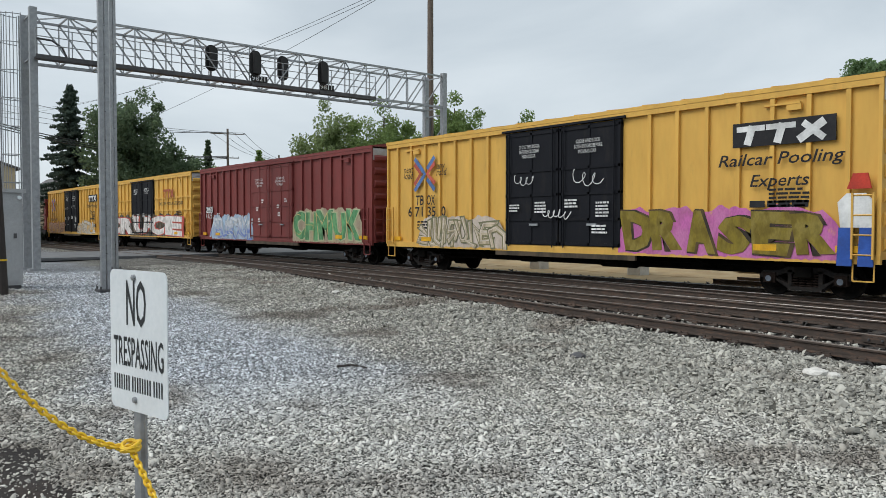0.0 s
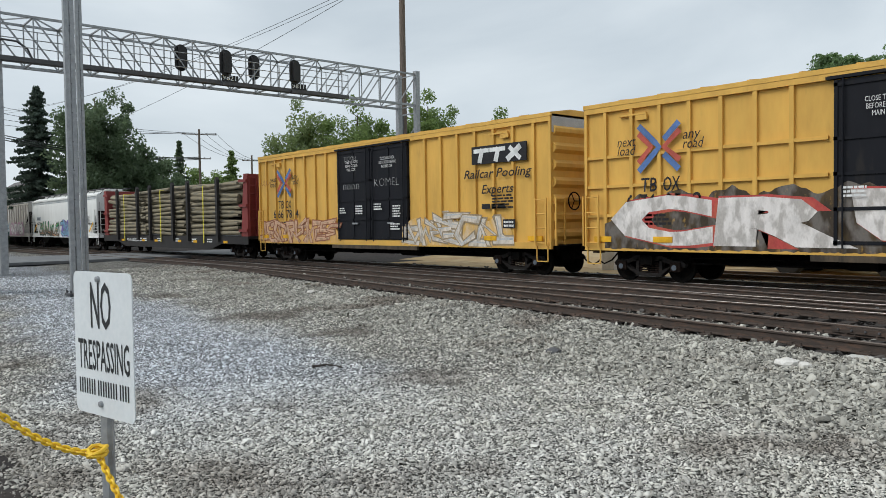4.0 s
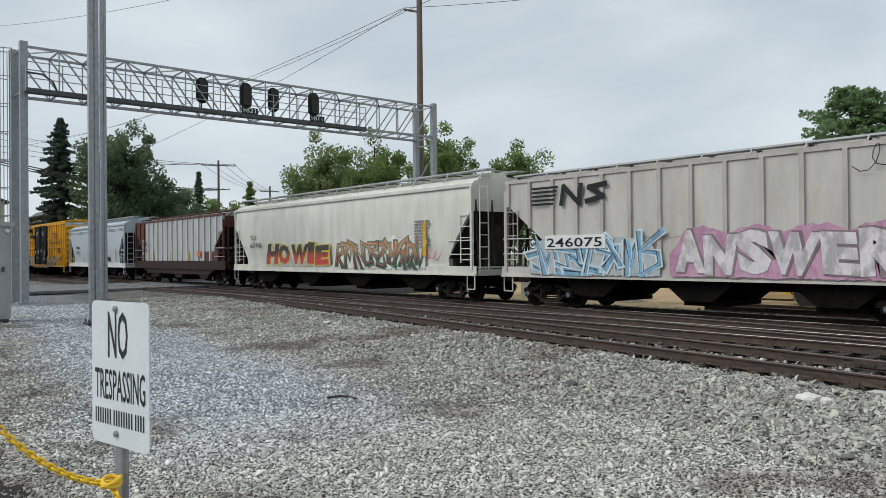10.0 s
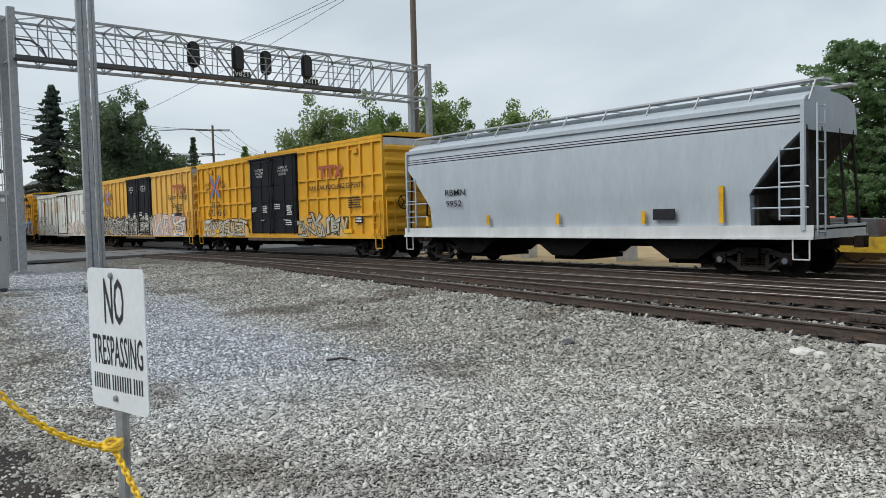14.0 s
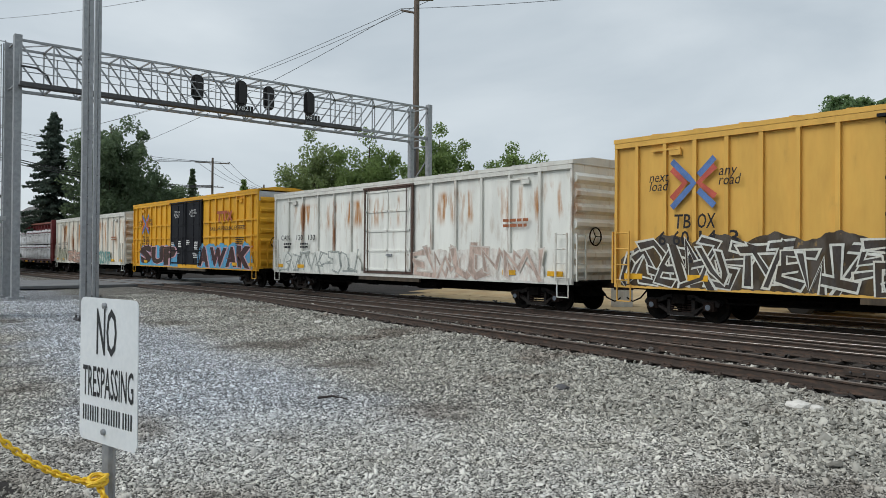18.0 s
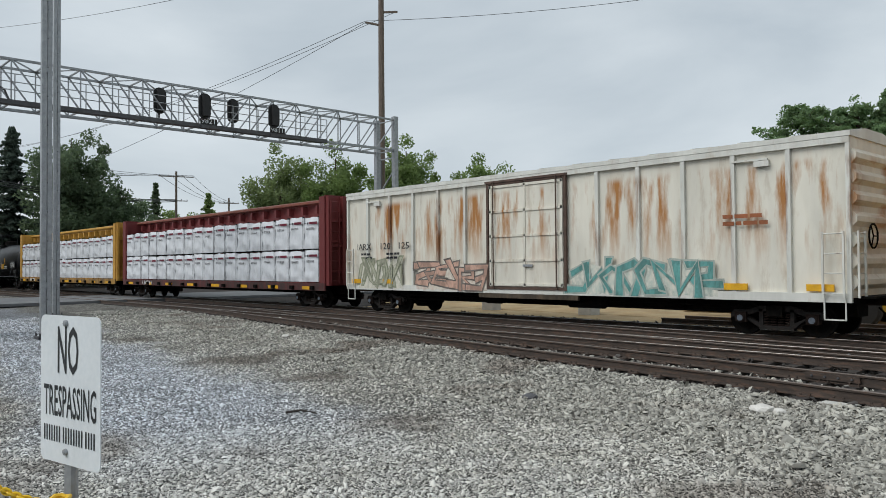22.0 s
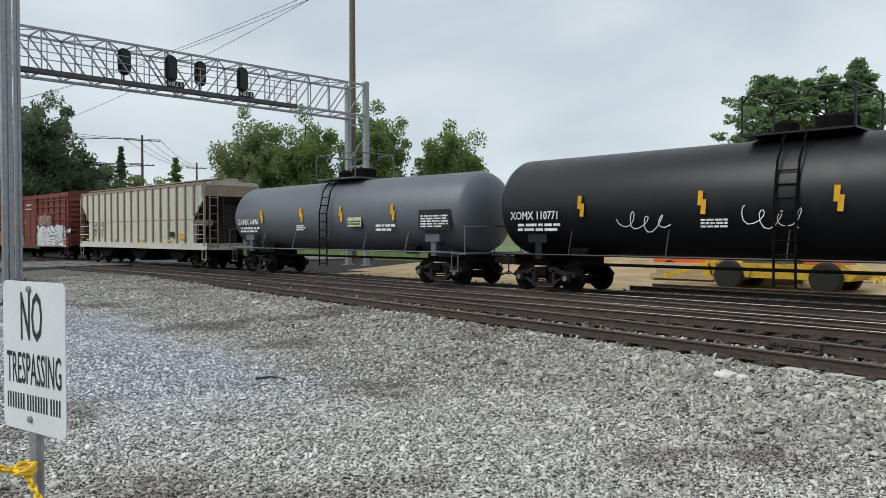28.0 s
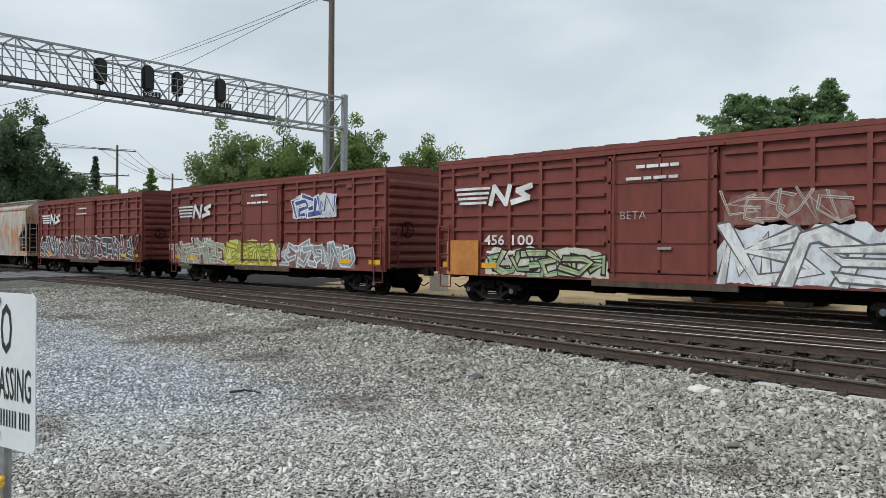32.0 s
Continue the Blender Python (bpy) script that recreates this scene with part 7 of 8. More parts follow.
# covered hoppers
def hopper(label, lo, hi, mat, ribs=0, height=4.6, pockets=3, sill=None, low=None, curved=True, walk_mat=None, end_mat=None, cut=1.35, cut_top=3.2, foot_z=2.3, rib_mat=None, walk_up=0.2, sill_top=1.32, post_mat=None):
    half = (hi - lo) / 2
    car = root("covered_hopper", label, "freight car", "cars of the train")
    COAT[car.name] = COLOR.get(mat.name, (0.4, 0.4, 0.4))
    sill, low, walk_mat = sill or mat, low or UNDER, walk_mat or ROOF_GALV
    prof = [(1.25, 0.0), (1.75, 0.03), (2.3, 0.08), (3.2, 0.1), (3.7, 0.08), (height - 0.35, 0.02), (height - 0.22, -0.06), (height - 0.05, -0.5), (height, -1.0)] if curved else [(1.25, 0.06), (height - 0.06, 0.06), (height, -0.4), (height + 0.05, -0.9)]
    heights = sorted({z for z, _ in prof} | {cut_top, foot_z, foot_z + 0.25 * (cut_top - foot_z)})
    levels = [(z, float(np.interp(z, [p[0] for p in prof], [p[1] for p in prof]))) for z in heights]
    g = Geo()
    n = 0
    for z, o in levels:
        xe = half - 0.25 if z >= cut_top else (half - 0.25 - cut * (min(1.0, (cut_top - z) / (cut_top - foot_z)) ** 0.85 if curved else min(1.0, (cut_top - z) / (cut_top - foot_z))))
        yw = 1.44 + o
        g.v += [(-xe, -yw, z), (xe, -yw, z), (xe, yw, z), (-xe, yw, z)]
        if n:
            for j in range(4):
                a, b = 4 * (n - 1) + j, 4 * (n - 1) + (j + 1) % 4
                g.f.append((a, b, b + 4, a + 4))
        n += 1
    g.f.append((3, 2, 1, 0))
    g.f.append(tuple(4 * (n - 1) + j for j in range(4)))
    body = part("body", g, mat, car, "", False)
    if curved:
        body.data.shade_smooth()
        body.data.set_sharp_from_angle(angle=radians(30))
    # slope sheets and webs carry dirt plus the end recess's shade as paint
    for s in (-1, 1):
        top, foot = s * (half - 0.25), s * (half - 0.25 - cut)
        part("slope_sheet", Geo().prism([(top + s * 0.012, cut_top), (foot + s * 0.012, foot_z), (foot + s * 0.03, foot_z - 0.01), (top + s * 0.03, cut_top)], "y", -1.45, 1.45), GRIME_SHADE, car, "slope sheet darkened by dirt and painted shade")
    for s in (-1, 1):
        foot, tip = s * (half - 0.25 - cut), s * (half - 0.5)
        part("end_web", Geo().prism([(foot, 1.24), (tip, 1.24), (tip, 2.0), (s * (half - 0.6), cut_top - 0.4), (foot, foot_z)][::s], "y", -0.4, 0.4), GRIME_SHADE, car, "web under the slope sheet, darkened by dirt and painted shade")
        part("bolster_web", Geo().box(s * (half - 1.5) - 0.05, s * (half - 1.5) + 0.05, -1.3, 1.3, 1.24, min(2.2, foot_z)), GRIME_SHADE, car)
    if end_mat:
        for s in (-1, 1):
            part("end_panel", Geo().box(min(s * (half - 0.255), s * (half - 0.235)), max(s * (half - 0.255), s * (half - 0.235)), -1.45, 1.45, cut_top, height - 0.2), end_mat, car)
    for s in (-1, 1):
        a, b = min(s * 1.45, s * 1.53), max(s * 1.45, s * 1.53)
        part("side_sill", Geo().box(-half, half, a, b, 0.98, sill_top).box(-half, half, min(s * 1.53, s * 1.58), max(s * 1.53, s * 1.58), 0.98, 1.04), sill, car)
        rim = height - (0.3 if curved else 0.06)
        part("top_chord", Geo().box(-half + 0.2, half - 0.2, a - 0.01, b + 0.01, rim - 0.12, rim), (post_mat or rib_mat or mat) if not curved else mat, car)
        for i in range(ribs):
            x = (half - 0.35) * (-1 + 2 * i / (ribs - 1))
            z0 = 1.3 if abs(x) < half - 0.3 - cut else max(1.3, cut_top - (half - 0.25 - abs(x)) / cut * (cut_top - foot_z))
            part("side_post", Geo().box(x - 0.06, x + 0.06, min(s * 1.5, s * 1.58), max(s * 1.5, s * 1.58), max(z0, sill_top), rim - 0.12), (post_mat if post_mat and x < -half + 2.2 else rib_mat) or mat, car)
        if rib_mat and not post_mat:
            part("seam", Geo().box(-half + 0.3 + cut, half - 0.3 - cut, min(s * 1.5, s * 1.512), max(s * 1.5, s * 1.512), foot_z - 0.02, foot_z + 0.02), rib_mat, car)
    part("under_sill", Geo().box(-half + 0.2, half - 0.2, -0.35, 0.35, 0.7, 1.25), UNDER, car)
    for k in range(pockets):
        x = (half - 3.6) * (-1 + 2 * k / (pockets - 1)) * 0.98
        w = (2 * half - 5.6) / pockets / 2
        p = part("hopper_pocket", Geo().prism([(x - w, 1.25), (x + w, 1.25), (x + 0.45, 0.42), (x - 0.45, 0.42)], "y", -1.3, 1.3), low, car)
        part("outlet_gate", Geo().box(x - 0.6, x + 0.6, -1.0, 1.0, 0.28, 0.42), UNDER, p)
    wk = part("roof_walk", Geo().box(-half, half, -0.95, -0.55, height + walk_up, height + walk_up + 0.05).box(-half, half, 0.55, 0.95, height + walk_up, height + walk_up + 0.05), walk_mat, car, "grating roof walk")
    for i in range(11):
        x = (half - 0.2) * (-1 + 2 * i / 10)
        part("walk_bracket", Geo().beam((x, -1.3, height - 0.3), (x, -0.95, height + walk_up), 0.035).beam((x, -0.95, height + walk_up), (x, 0.95, height + walk_up), 0.035), walk_mat, wk)
    for i in range(10):
        x = (half - 1.2) * (-1 + 2 * i / 9)
        part("hatch", Geo().box(x - 0.75, x + 0.75, -0.45, 0.45, height, height + 0.16), mat, car)
    for s in (-1, 1):
        x = s * half
        part("end_sill", Geo().box(min(x - s * 0.15, x), max(x - s * 0.15, x), -1.5, 1.5, 0.98, 1.3), sill, car)
        part("end_platform", Geo().box(min(x, x - s * 2.2), max(x, x - s * 2.2), -1.45, 1.45, 1.2, 1.24), UNDER, car)
        # end posts take the same near-black, so the recess reads as shaded
        for yy in (-1.3, -0.5, 0.5, 1.3):
            part("end_post", Geo().beam((x - s * 0.1, yy, 1.24), (x - s * 0.3, yy, height - 0.6), 0.06), GRIME_SHADE, car)
        ladder(car, x - s * 0.52, -1.56, 1.45, 3.2, 0.56, post_mat or rib_mat or mat, "x", 5, 0.035)
        part("corner_post", Geo().beam((x - s * 0.24, -1.52, 1.2), (x - s * 0.24, -1.52, height - 0.4), 0.1), post_mat or rib_mat or mat, car)
        ladder(car, x + s * 0.02, -1.15, 1.05, height - 0.4, 0.42, post_mat or rib_mat or mat, "y", 8, 0.035)
        for z in (1.75, 2.25):
            part("guard_rail", Geo().tube([(x - s * 0.1, -1.55, z), (x - s * 1.5, -1.55, z)], 0.022, 6), mat, car)
        part("brake_cylinder", Geo().lathe([(x - s * 1.6, 0.16), (x - s * 0.9, 0.16)], "x", (0, -0.7, 1.55), 12), GRIME_SHADE, car)
        part("sill_step", Geo().beam((x - s * 0.1, -1.52, 1.0), (x - s * 0.1, -1.52, 0.5), 0.03).beam((x - s * 0.5, -1.52, 1.0), (x - s * 0.5, -1.52, 0.5), 0.03).beam((x - s * 0.1, -1.52, 0.5), (x - s * 0.5, -1.52, 0.5), 0.03), sill, car)
    running_gear(car, half, 1.75, 0.55)
    CARS.append((car, (lo + hi) / 2))
    return car, half


YS = SIDE - 0.02
# 6: white hopper
car, half = hopper("white covered hopper with green and blue graffiti", -133.54, -113.48, HOP_WHITE, walk_mat=DARK_STEEL, walk_up=0.14, cut=1.3, cut_top=3.05, foot_z=1.6)
for k in range(3):
    part("crease", Geo().box(-half + 0.3, half - 0.3, SIDE + 0.02 + 0.012 * k, SIDE + 0.05 + 0.012 * k, 3.98 + 0.09 * k, 4.01 + 0.09 * k), HOP_GREY, car)
sp = part("stencil_panel", Geo().box(-8.1, -6.75, YS - 0.01, YS, 2.48, 2.82), HOP_GREY, car)
words(sp, "BRKX", -8.03, YS - 0.02, 2.53, 0.27, BLACK, 1.05, 0.003)
words(car, "66375", -8.02, YS - 0.015, 2.1, 0.27, BLACK, 1.05, 0.004)
bars(car, 6.58, YS - 0.015, 2.1, 1.4, 0.6, 7, paint(0.25, 0.25, 0.25), 70)
bars(car, 7.6, YS - 0.015, 2.0, 1.1, 0.14, 1, BLACK, 71)
graffiti(car, -7.2, -1.1, 1.05, 2.3, 5, paint(0.02, 0.3, 0.13), BLACK, paint(0.7, 0.72, 0.7), 21, paint(0.55, 0.25, 0.1), 0.36, "green graffiti outlined in black and white", low=paint(0.01, 0.012, 0.012))
graffiti(car, 0.1, 6.5, 1.0, 2.35, 5, paint(0.16, 0.34, 0.5), BLACK, paint(0.14, 0.08, 0.36), 22, None, 0.36, "blue graffiti with a violet glow")
scrawl(car, 6.1, 1.42, 1.3, 0.45, BLACK, 23, 0.03)
for x in (7.9, -half + 0.9):
    stg = Geo()
    stroke(stg, [(x, 1.5), (x + 0.85, 2.1)], 0.16, YS - 0.015)
    part("reflector", stg, REFLECT, car)
# 7: pinkish grey ribbed hopper
car, half = hopper("grey ribbed covered hopper with blue and pink graffiti", -149.4, -134.8, HOP_PINKGREY, 15, 4.28, 3, None, None, False, None, None, 1.6, 3.4, 2.2, HOP_RIB_PINK, 0.12)
y = SIDE - 0.05
g = Geo()
for k in range(5):
    stroke(g, [(-half + 1.5, 3.85 - 0.13 * k), (-half + 2.6 - 0.05 * k, 3.85 - 0.13 * k)], 0.07, y)
stroke(g, [(-half + 2.75, 3.3), (-half + 2.85, 3.85), (-half + 3.45, 3.3), (-half + 3.55, 3.85)], 0.16, y)
stroke(g, [(-half + 4.5, 3.82), (-half + 3.85, 3.75), (-half + 4.4, 3.45), (-half + 3.75, 3.33)], 0.16, y)
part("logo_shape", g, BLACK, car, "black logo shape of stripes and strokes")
part("stencil_panel", Geo().box(-5.2, -2.8, -1.642, -1.59, 1.9, 2.32), HOP_WHITE, car, "pale painted-out number panel")
words(car, "246075", -5.12, -1.65, 1.96, 0.3, BLACK, 2.2, 0.004)
graffiti(car, -5.8, -1.1, 1.1, 2.3, 5, paint(0.2, 0.42, 0.6), paint(0.6, 0.65, 0.68), None, 25, BLACK, 0.3, "light blue graffiti", face=-1.585)
graffiti(car, -0.5, 5.2, 1.1, 2.3, 6, paint(0.66, 0.62, 0.63), paint(0.2, 0.15, 0.17), paint(0.5, 0.25, 0.38), 26, None, 0.32, "white graffiti with a pink glow", word="ANSWER", face=-1.585)
scrawl(car, half - 3.0, 3.6, 2.0, 0.7, BLACK, 27, 0.03)
# 8: cream hopper
car, half = hopper("cream covered hopper with black, red and tan graffiti", -170.76, -150.7, HOP_CREAM, pockets=4, cut=1.35, cut_top=3.3, foot_z=1.6)
words(car, "TILX", -7.9, YS - 0.015, 2.6, 0.26, BLACK, 0.75, 0.003)
words(car, "621906", -7.9, YS - 0.015, 2.2, 0.26, BLACK, 1.3, 0.003)
graffiti(car, -6.0, 0.1, 1.25, 2.35, 6, paint(0.04, 0.035, 0.03), paint(0.6, 0.5, 0.06), None, 31, None, 0.3, "black graffiti with yellow and red edges", word="HOWIE", low=paint(0.5, 0.05, 0.035))
graffiti(car, 0.8, 7.0, 1.2, 2.4, 7, paint(0.5, 0.32, 0.17), paint(0.06, 0.14, 0.08), paint(0.68, 0.7, 0.68), 32, RED, 0.3, "tan and green graffiti", low=paint(0.012, 0.03, 0.028))
bars(car, 6.5, YS - 0.015, 2.0, 1.0, 1.1, 9, paint(0.2, 0.2, 0.2), 72)
scrawl(car, 7.3, 1.6, 0.8, 0.4, paint(0.5, 0.08, 0.15), 33, 0.04)
part("reflector", Geo().box(half - 3.0, half - 2.8, YS - 0.02, YS, 1.7, 3.0), REFLECT, car)
# 9: light grey ribbed hopper with brown ends
car, half = hopper("light grey ribbed hopper with brown ends and brown pockets", -187.6, -171.9, HOP_LIGHT, 18, 4.28, 3, HOP_DARKBROWN, HOP_DARKBROWN, False, HOP_BROWN, HOP_BROWN, 1.35, 3.45, 2.3, HOP_RIB_GREY, 0.12, 1.5, HOP_BROWN)
part("end_band", Geo().prism([(-half + 0.26, 4.1), (-half + 0.26, 3.45), (-half + 1.6, 2.3), (-half + 1.6, 1.5), (-half + 2.3, 1.5), (-half + 2.3, 4.1)], "y", -1.507, -1.501), HOP_BROWN, car, "brown painted band")
part("stencil_panel", Geo().box(-half + 1.62, -half + 2.28, -1.512, -1.508, 1.55, 2.95), HOP_LIGHT, car)
words(car, "RB MN", -6.35, -1.6, 2.55, 0.3, BLACK, 1.4, 0.004)
words(car, "10061", -6.3, -1.6, 2.1, 0.3, BLACK, 1.25, 0.004)
bars(car, -half + 1.65, -1.6, 1.6, 0.6, 0.3, 2, BLACK, 73)
part("patch", Geo().box(3.9, 4.4, SIDE - 0.05, SIDE - 0.04, 1.75, 2.1), paint(0.55, 0.15, 0.05), car, "orange square")
for k in (-0.5, -0.1, 0.3):
    part("reflector", Geo().box(k * half, k * half + 0.14, SIDE - 0.05, SIDE - 0.035, 1.5, 2.1), REFLECT, car)
for s in (-1, 1):
    part("skirt", Geo().prism([(-half + 1.6, 1.0), (-half + 2.6, 0.66), (half - 2.6, 0.66), (half - 1.6, 1.0)], "y", min(1.4 * s, 1.46 * s), max(1.4 * s, 1.46 * s)), HOP_DARKBROWN, car)
for x0, x1 in ((half - 3.0, half - 2.2), (half - 2.0, half - 1.1)):
    part("patch", Geo().box(x0, x1, -1.507, -1.501, 1.42, 2.05), HOP_BROWN, car, "brown painted patch")
# 10: smooth grey hopper
car, half = hopper("smooth grey covered hopper with yellow reflectors", -205.7, -189.75, HOP_GREY, 0, 4.6, 3, HOP_SILL, cut=1.35, cut_top=3.6, foot_z=2.1)
for k in range(3):
    part("crease", Geo().box(-half + 0.3, half - 0.3, SIDE + 0.02 + 0.012 * k, SIDE + 0.05 + 0.012 * k, 3.76 + 0.08 * k, 3.79 + 0.08 * k), GRIME_SHADE, car)
words(car, "RBMN", -5.4, YS - 0.015, 2.5, 0.24, BLACK, 1.1, 0.003)
words(car, "9952", -5.35, YS - 0.015, 2.1, 0.24, BLACK, 0.85, 0.003)
for k in (-0.82, -0.4, 0.0, 0.4, 0.7):
    part("reflector", Geo().box(k * half, k * half + 0.13, YS - 0.03, YS, 1.4, 1.75 if k < 0.6 else 2.35), REFLECT, car)
sp = part("consolidated_stencil", Geo().box(half - 4.4, half - 3.7, YS - 0.02, YS, 1.5, 1.8), BLACK, car)

# 11, 12: yellow cars
car, half = pool_car(-226.2, -207.1, ORANGE_YELLOW, "deep yellow boxcar with black doors and small white graffiti", "675450", False, 80, False)
graffiti(car, -8.6, -3.0, 0.85, 1.9, 5, paint(0.55, 0.52, 0.42), BLACK, None, 35, None, 0.28)
graffiti(car, 2.65, 6.6, 0.85, 2.0, 4, paint(0.5, 0.5, 0.42), BLACK, None, 36, paint(0.3, 0.35, 0.3), 0.28)
car, half = pool_car(-246.5, -227.1, YELLOW, "yellow boxcar with black doors, black-and-white and pale pink graffiti", "660143", True, 90, False)
graffiti(car, -9.3, 2.6, 0.75, 2.25, 14, paint(0.03, 0.03, 0.035), paint(0.62, 0.64, 0.6), BLACK, 37, None, 0.3, "black graffiti with white edges")
graffiti(car, 2.75, 8.4, 0.75, 2.3, 4, paint(0.66, 0.68, 0.66), paint(0.1, 0.1, 0.12), paint(0.62, 0.4, 0.38), 38, REFLECT, 0.42, "white bubble graffiti with a pink glow")


# white insulated cars
def reefer(lo, hi, mat, label, mark, seed):
    car, half = boxcar("insulated_boxcar", label, lo, hi, mat, mat, even(13, 0.18), (-1.55, 1.55), 1, 4.76, rod_mat=RUSTY_ROD, frame_mat=REEFER_POST)
    for x0, x1, z0, z1 in ((-1.66, -1.57, 1.02, 4.5), (1.57, 1.66, 1.02, 4.5), (-1.57, 1.57, 1.02, 1.11), (-1.57, 1.57, 4.41, 4.5)):
        part("door_surround", Geo().box(x0, x1, SIDE - 0.035, SIDE + 0.03, z0, z1), RUSTY_ROD, car, "rust-brown door surround")
    y = SIDE - 0.016
    words(car, mark[0], -half + 0.75, y, 2.45, 0.27, BLACK, 0.9, 0.003)
    words(car, "120", -half + 2.25, y, 2.45, 0.27, BLACK, 0.6, 0.003)
    words(car, mark[1], -half + 3.35, y, 2.45, 0.27, BLACK, 0.6, 0.003)
    bars(car, -half + 1.0, y, 2.05, 0.8, 0.3, 2, BLACK, seed)
    bars(car, -half + 2.6, y, 2.05, 0.8, 0.3, 2, BLACK, seed + 1)
    bars(car, half - 3.0, y, 2.7, 1.2, 0.35, 2, paint(0.35, 0.12, 0.05), seed + 2)
    return car, half


car, half = reefer(-267.3, -248.1, REEFER, "white insulated boxcar streaked with rust, pale graffiti", ("CAIX", "130"), 100)
graffiti(car, -9.0, -2.0, 0.85, 2.0, 7, paint(0.42, 0.46, 0.42), paint(0.2, 0.23, 0.24), None, 41, None, 0.16, "thin grey-green graffiti", thin=True)
graffiti(car, 1.9, 8.3, 0.85, 2.1, 4, paint(0.56, 0.42, 0.35), paint(0.55, 0.5, 0.45), None, 42, None, 0.34, "faded pink graffiti")
car, half = pool_car(-288.3, -269.1, ORANGE_YELLOW, "deep yellow boxcar with black doors, dark graffiti on a cyan glow", "675346", False, 110, False)
graffiti(car, -8.0, -1.4, 0.75, 2.2, 4, paint(0.016, 0.009, 0.018), paint(0.5, 0.3, 0.36), paint(0.05, 0.36, 0.62), 43, paint(0.07, 0.02, 0.05), 0.42, "dark graffiti with pink edges on a cyan glow", word="SUP")
graffiti(car, 2.0, 8.9, 0.75, 2.25, 4, paint(0.022, 0.008, 0.02), paint(0.5, 0.32, 0.38), paint(0.05, 0.36, 0.62), 44, paint(0.08, 0.02, 0.06), 0.44, "dark purple graffiti on a cyan glow", word="AWAK")
car, half = reefer(-309.4, -290.2, REEFER_DIRTY, "dirty white insulated boxcar heavy with rust streaks", ("IARX", "125"), 120)
graffiti(car, -8.6, -6.2, 0.85, 2.1, 4, paint(0.4, 0.4, 0.3), paint(0.22, 0.24, 0.16), None, 45, None, 0.2)
graffiti(car, -5.1, -1.8, 0.8, 2.0, 3, paint(0.56, 0.34, 0.26), paint(0.12, 0.1, 0.09), None, 46, None, 0.36, "faded pink graffiti outlined in black")
graffiti(car, 2.0, 6.3, 0.95, 1.9, 4, paint(0.1, 0.32, 0.3), paint(0.35, 0.4, 0.36), None, 47, None, 0.24, "faint teal graffiti")


# centre-beam cars with wrapped board
def centre_beam(lo, hi, mat, label, seed):
    half = (hi - lo) / 2
    car = root("centre_beam_flatcar", label, "freight car", "cars of the train")
    part("deck", Geo().box(-half, half, -1.48, 1.48, 1.0, 1.12), mat, car)
    for s in (-1, 1):
        part("side_sill", Geo().box(-half, half, min(s * 1.48, s * 1.56), max(s * 1.48, s * 1.56), 0.78, 1.1), CB_SILL_MAROON if mat is CB_MAROON else CB_SILL, car)
        for i in range(14):
            x = (half - 0.9) * (-1 + 2 * i / 13)
            part("winch", Geo().box(x - 0.12, x + 0.12, min(s * 1.56, s * 1.66), max(s * 1.56, s * 1.66), 0.82, 0.98), UNDER, car)
    for i in range(8):
        x = (half - 1.3) * (-1 + 2 * i / 7)
        part("reflector", Geo().box(x - 0.45, x + 0.45, -1.575, -1.56, 0.82, 0.96), REFLECT, car)
    part("centre_sill", Geo().box(-half + 0.3, half - 0.3, -0.4, 0.4, 0.6, 1.0), UNDER, car)
    part("top_beam", Geo().prism([(-0.75, 4.66), (-0.75, 4.75), (-0.35, 4.85), (0.35, 4.85), (0.75, 4.75), (0.75, 4.66)], "x", -half + 0.2, half - 0.2), CB_RUST if mat is CB_MAROON else mat, car)
    if mat is CB_MAROON:
        part("beam_web", Geo().box(-half + 0.3, half - 0.3, -0.4, 0.4, 1.1, 4.66), mat, car)
    for i in range(19):
        x = (half - 0.8) * (-1 + 2 * i / 18)
        part("beam_post", Geo().box(x - 0.1, x + 0.1, -0.12, 0.12, 1.1, 4.6), mat, car)
        part("gusset", Geo().prism([(x - 0.09, 4.56), (x + 0.09, 4.56), (x + 0.09, 4.2), (x - 0.09, 4.2)], "y", -0.66, -0.1), mat, car)
    for s in (-1, 1):
        x = s * half
        b = part("bulkhead", Geo().box(min(x, x - s * 0.12), max(x, x - s * 0.12), -1.48, 1.48, 1.1, 4.85), mat, car)
        for yy in (-1.42, -0.7, 0.0, 0.7, 1.42):
            part("stiffener", Geo().box(min(x, x + s * 0.22), max(x, x + s * 0.22), yy - 0.07, yy + 0.07, 1.0, 4.8), mat, b)
        for z in (1.6, 2.7, 3.8):
            part("stiffener", Geo().box(min(x, x + s * 0.16), max(x, x + s * 0.16), -1.48, 1.48, z - 0.06, z + 0.06), mat, b)
        ladder(car, x + s * 0.28, -1.2, 1.1, 4.6, 0.4, mat, "y")
        part("end_post", Geo().box(min(x, x - s * 0.42), max(x, x - s * 0.42), -1.55, -1.4, 1.1, 4.8), mat, car)
    words(car, "120741" if seed == 1 else "864775", -half + 3.3, -1.58, 0.84, 0.24, WHITE, 1.4, 0.003)
    running_gear(car, half)
    CARS.append((car, (lo + hi) / 2))
    rng = np.random.default_rng(seed)
    n = 18
    w = (2 * half - 0.9) / n
    for tier in range(2):
        for i in range(n):
            for s in (-1, 1):
                x0 = -half + 0.45 + i * w
                z0 = 1.15 + 1.44 * tier
                top = z0 + 1.37 + rng.uniform(-0.03, 0.03)
                bundle(x0, x0 + w - 0.03, z0, top, s, int(rng.integers(1000)), (lo + hi) / 2)


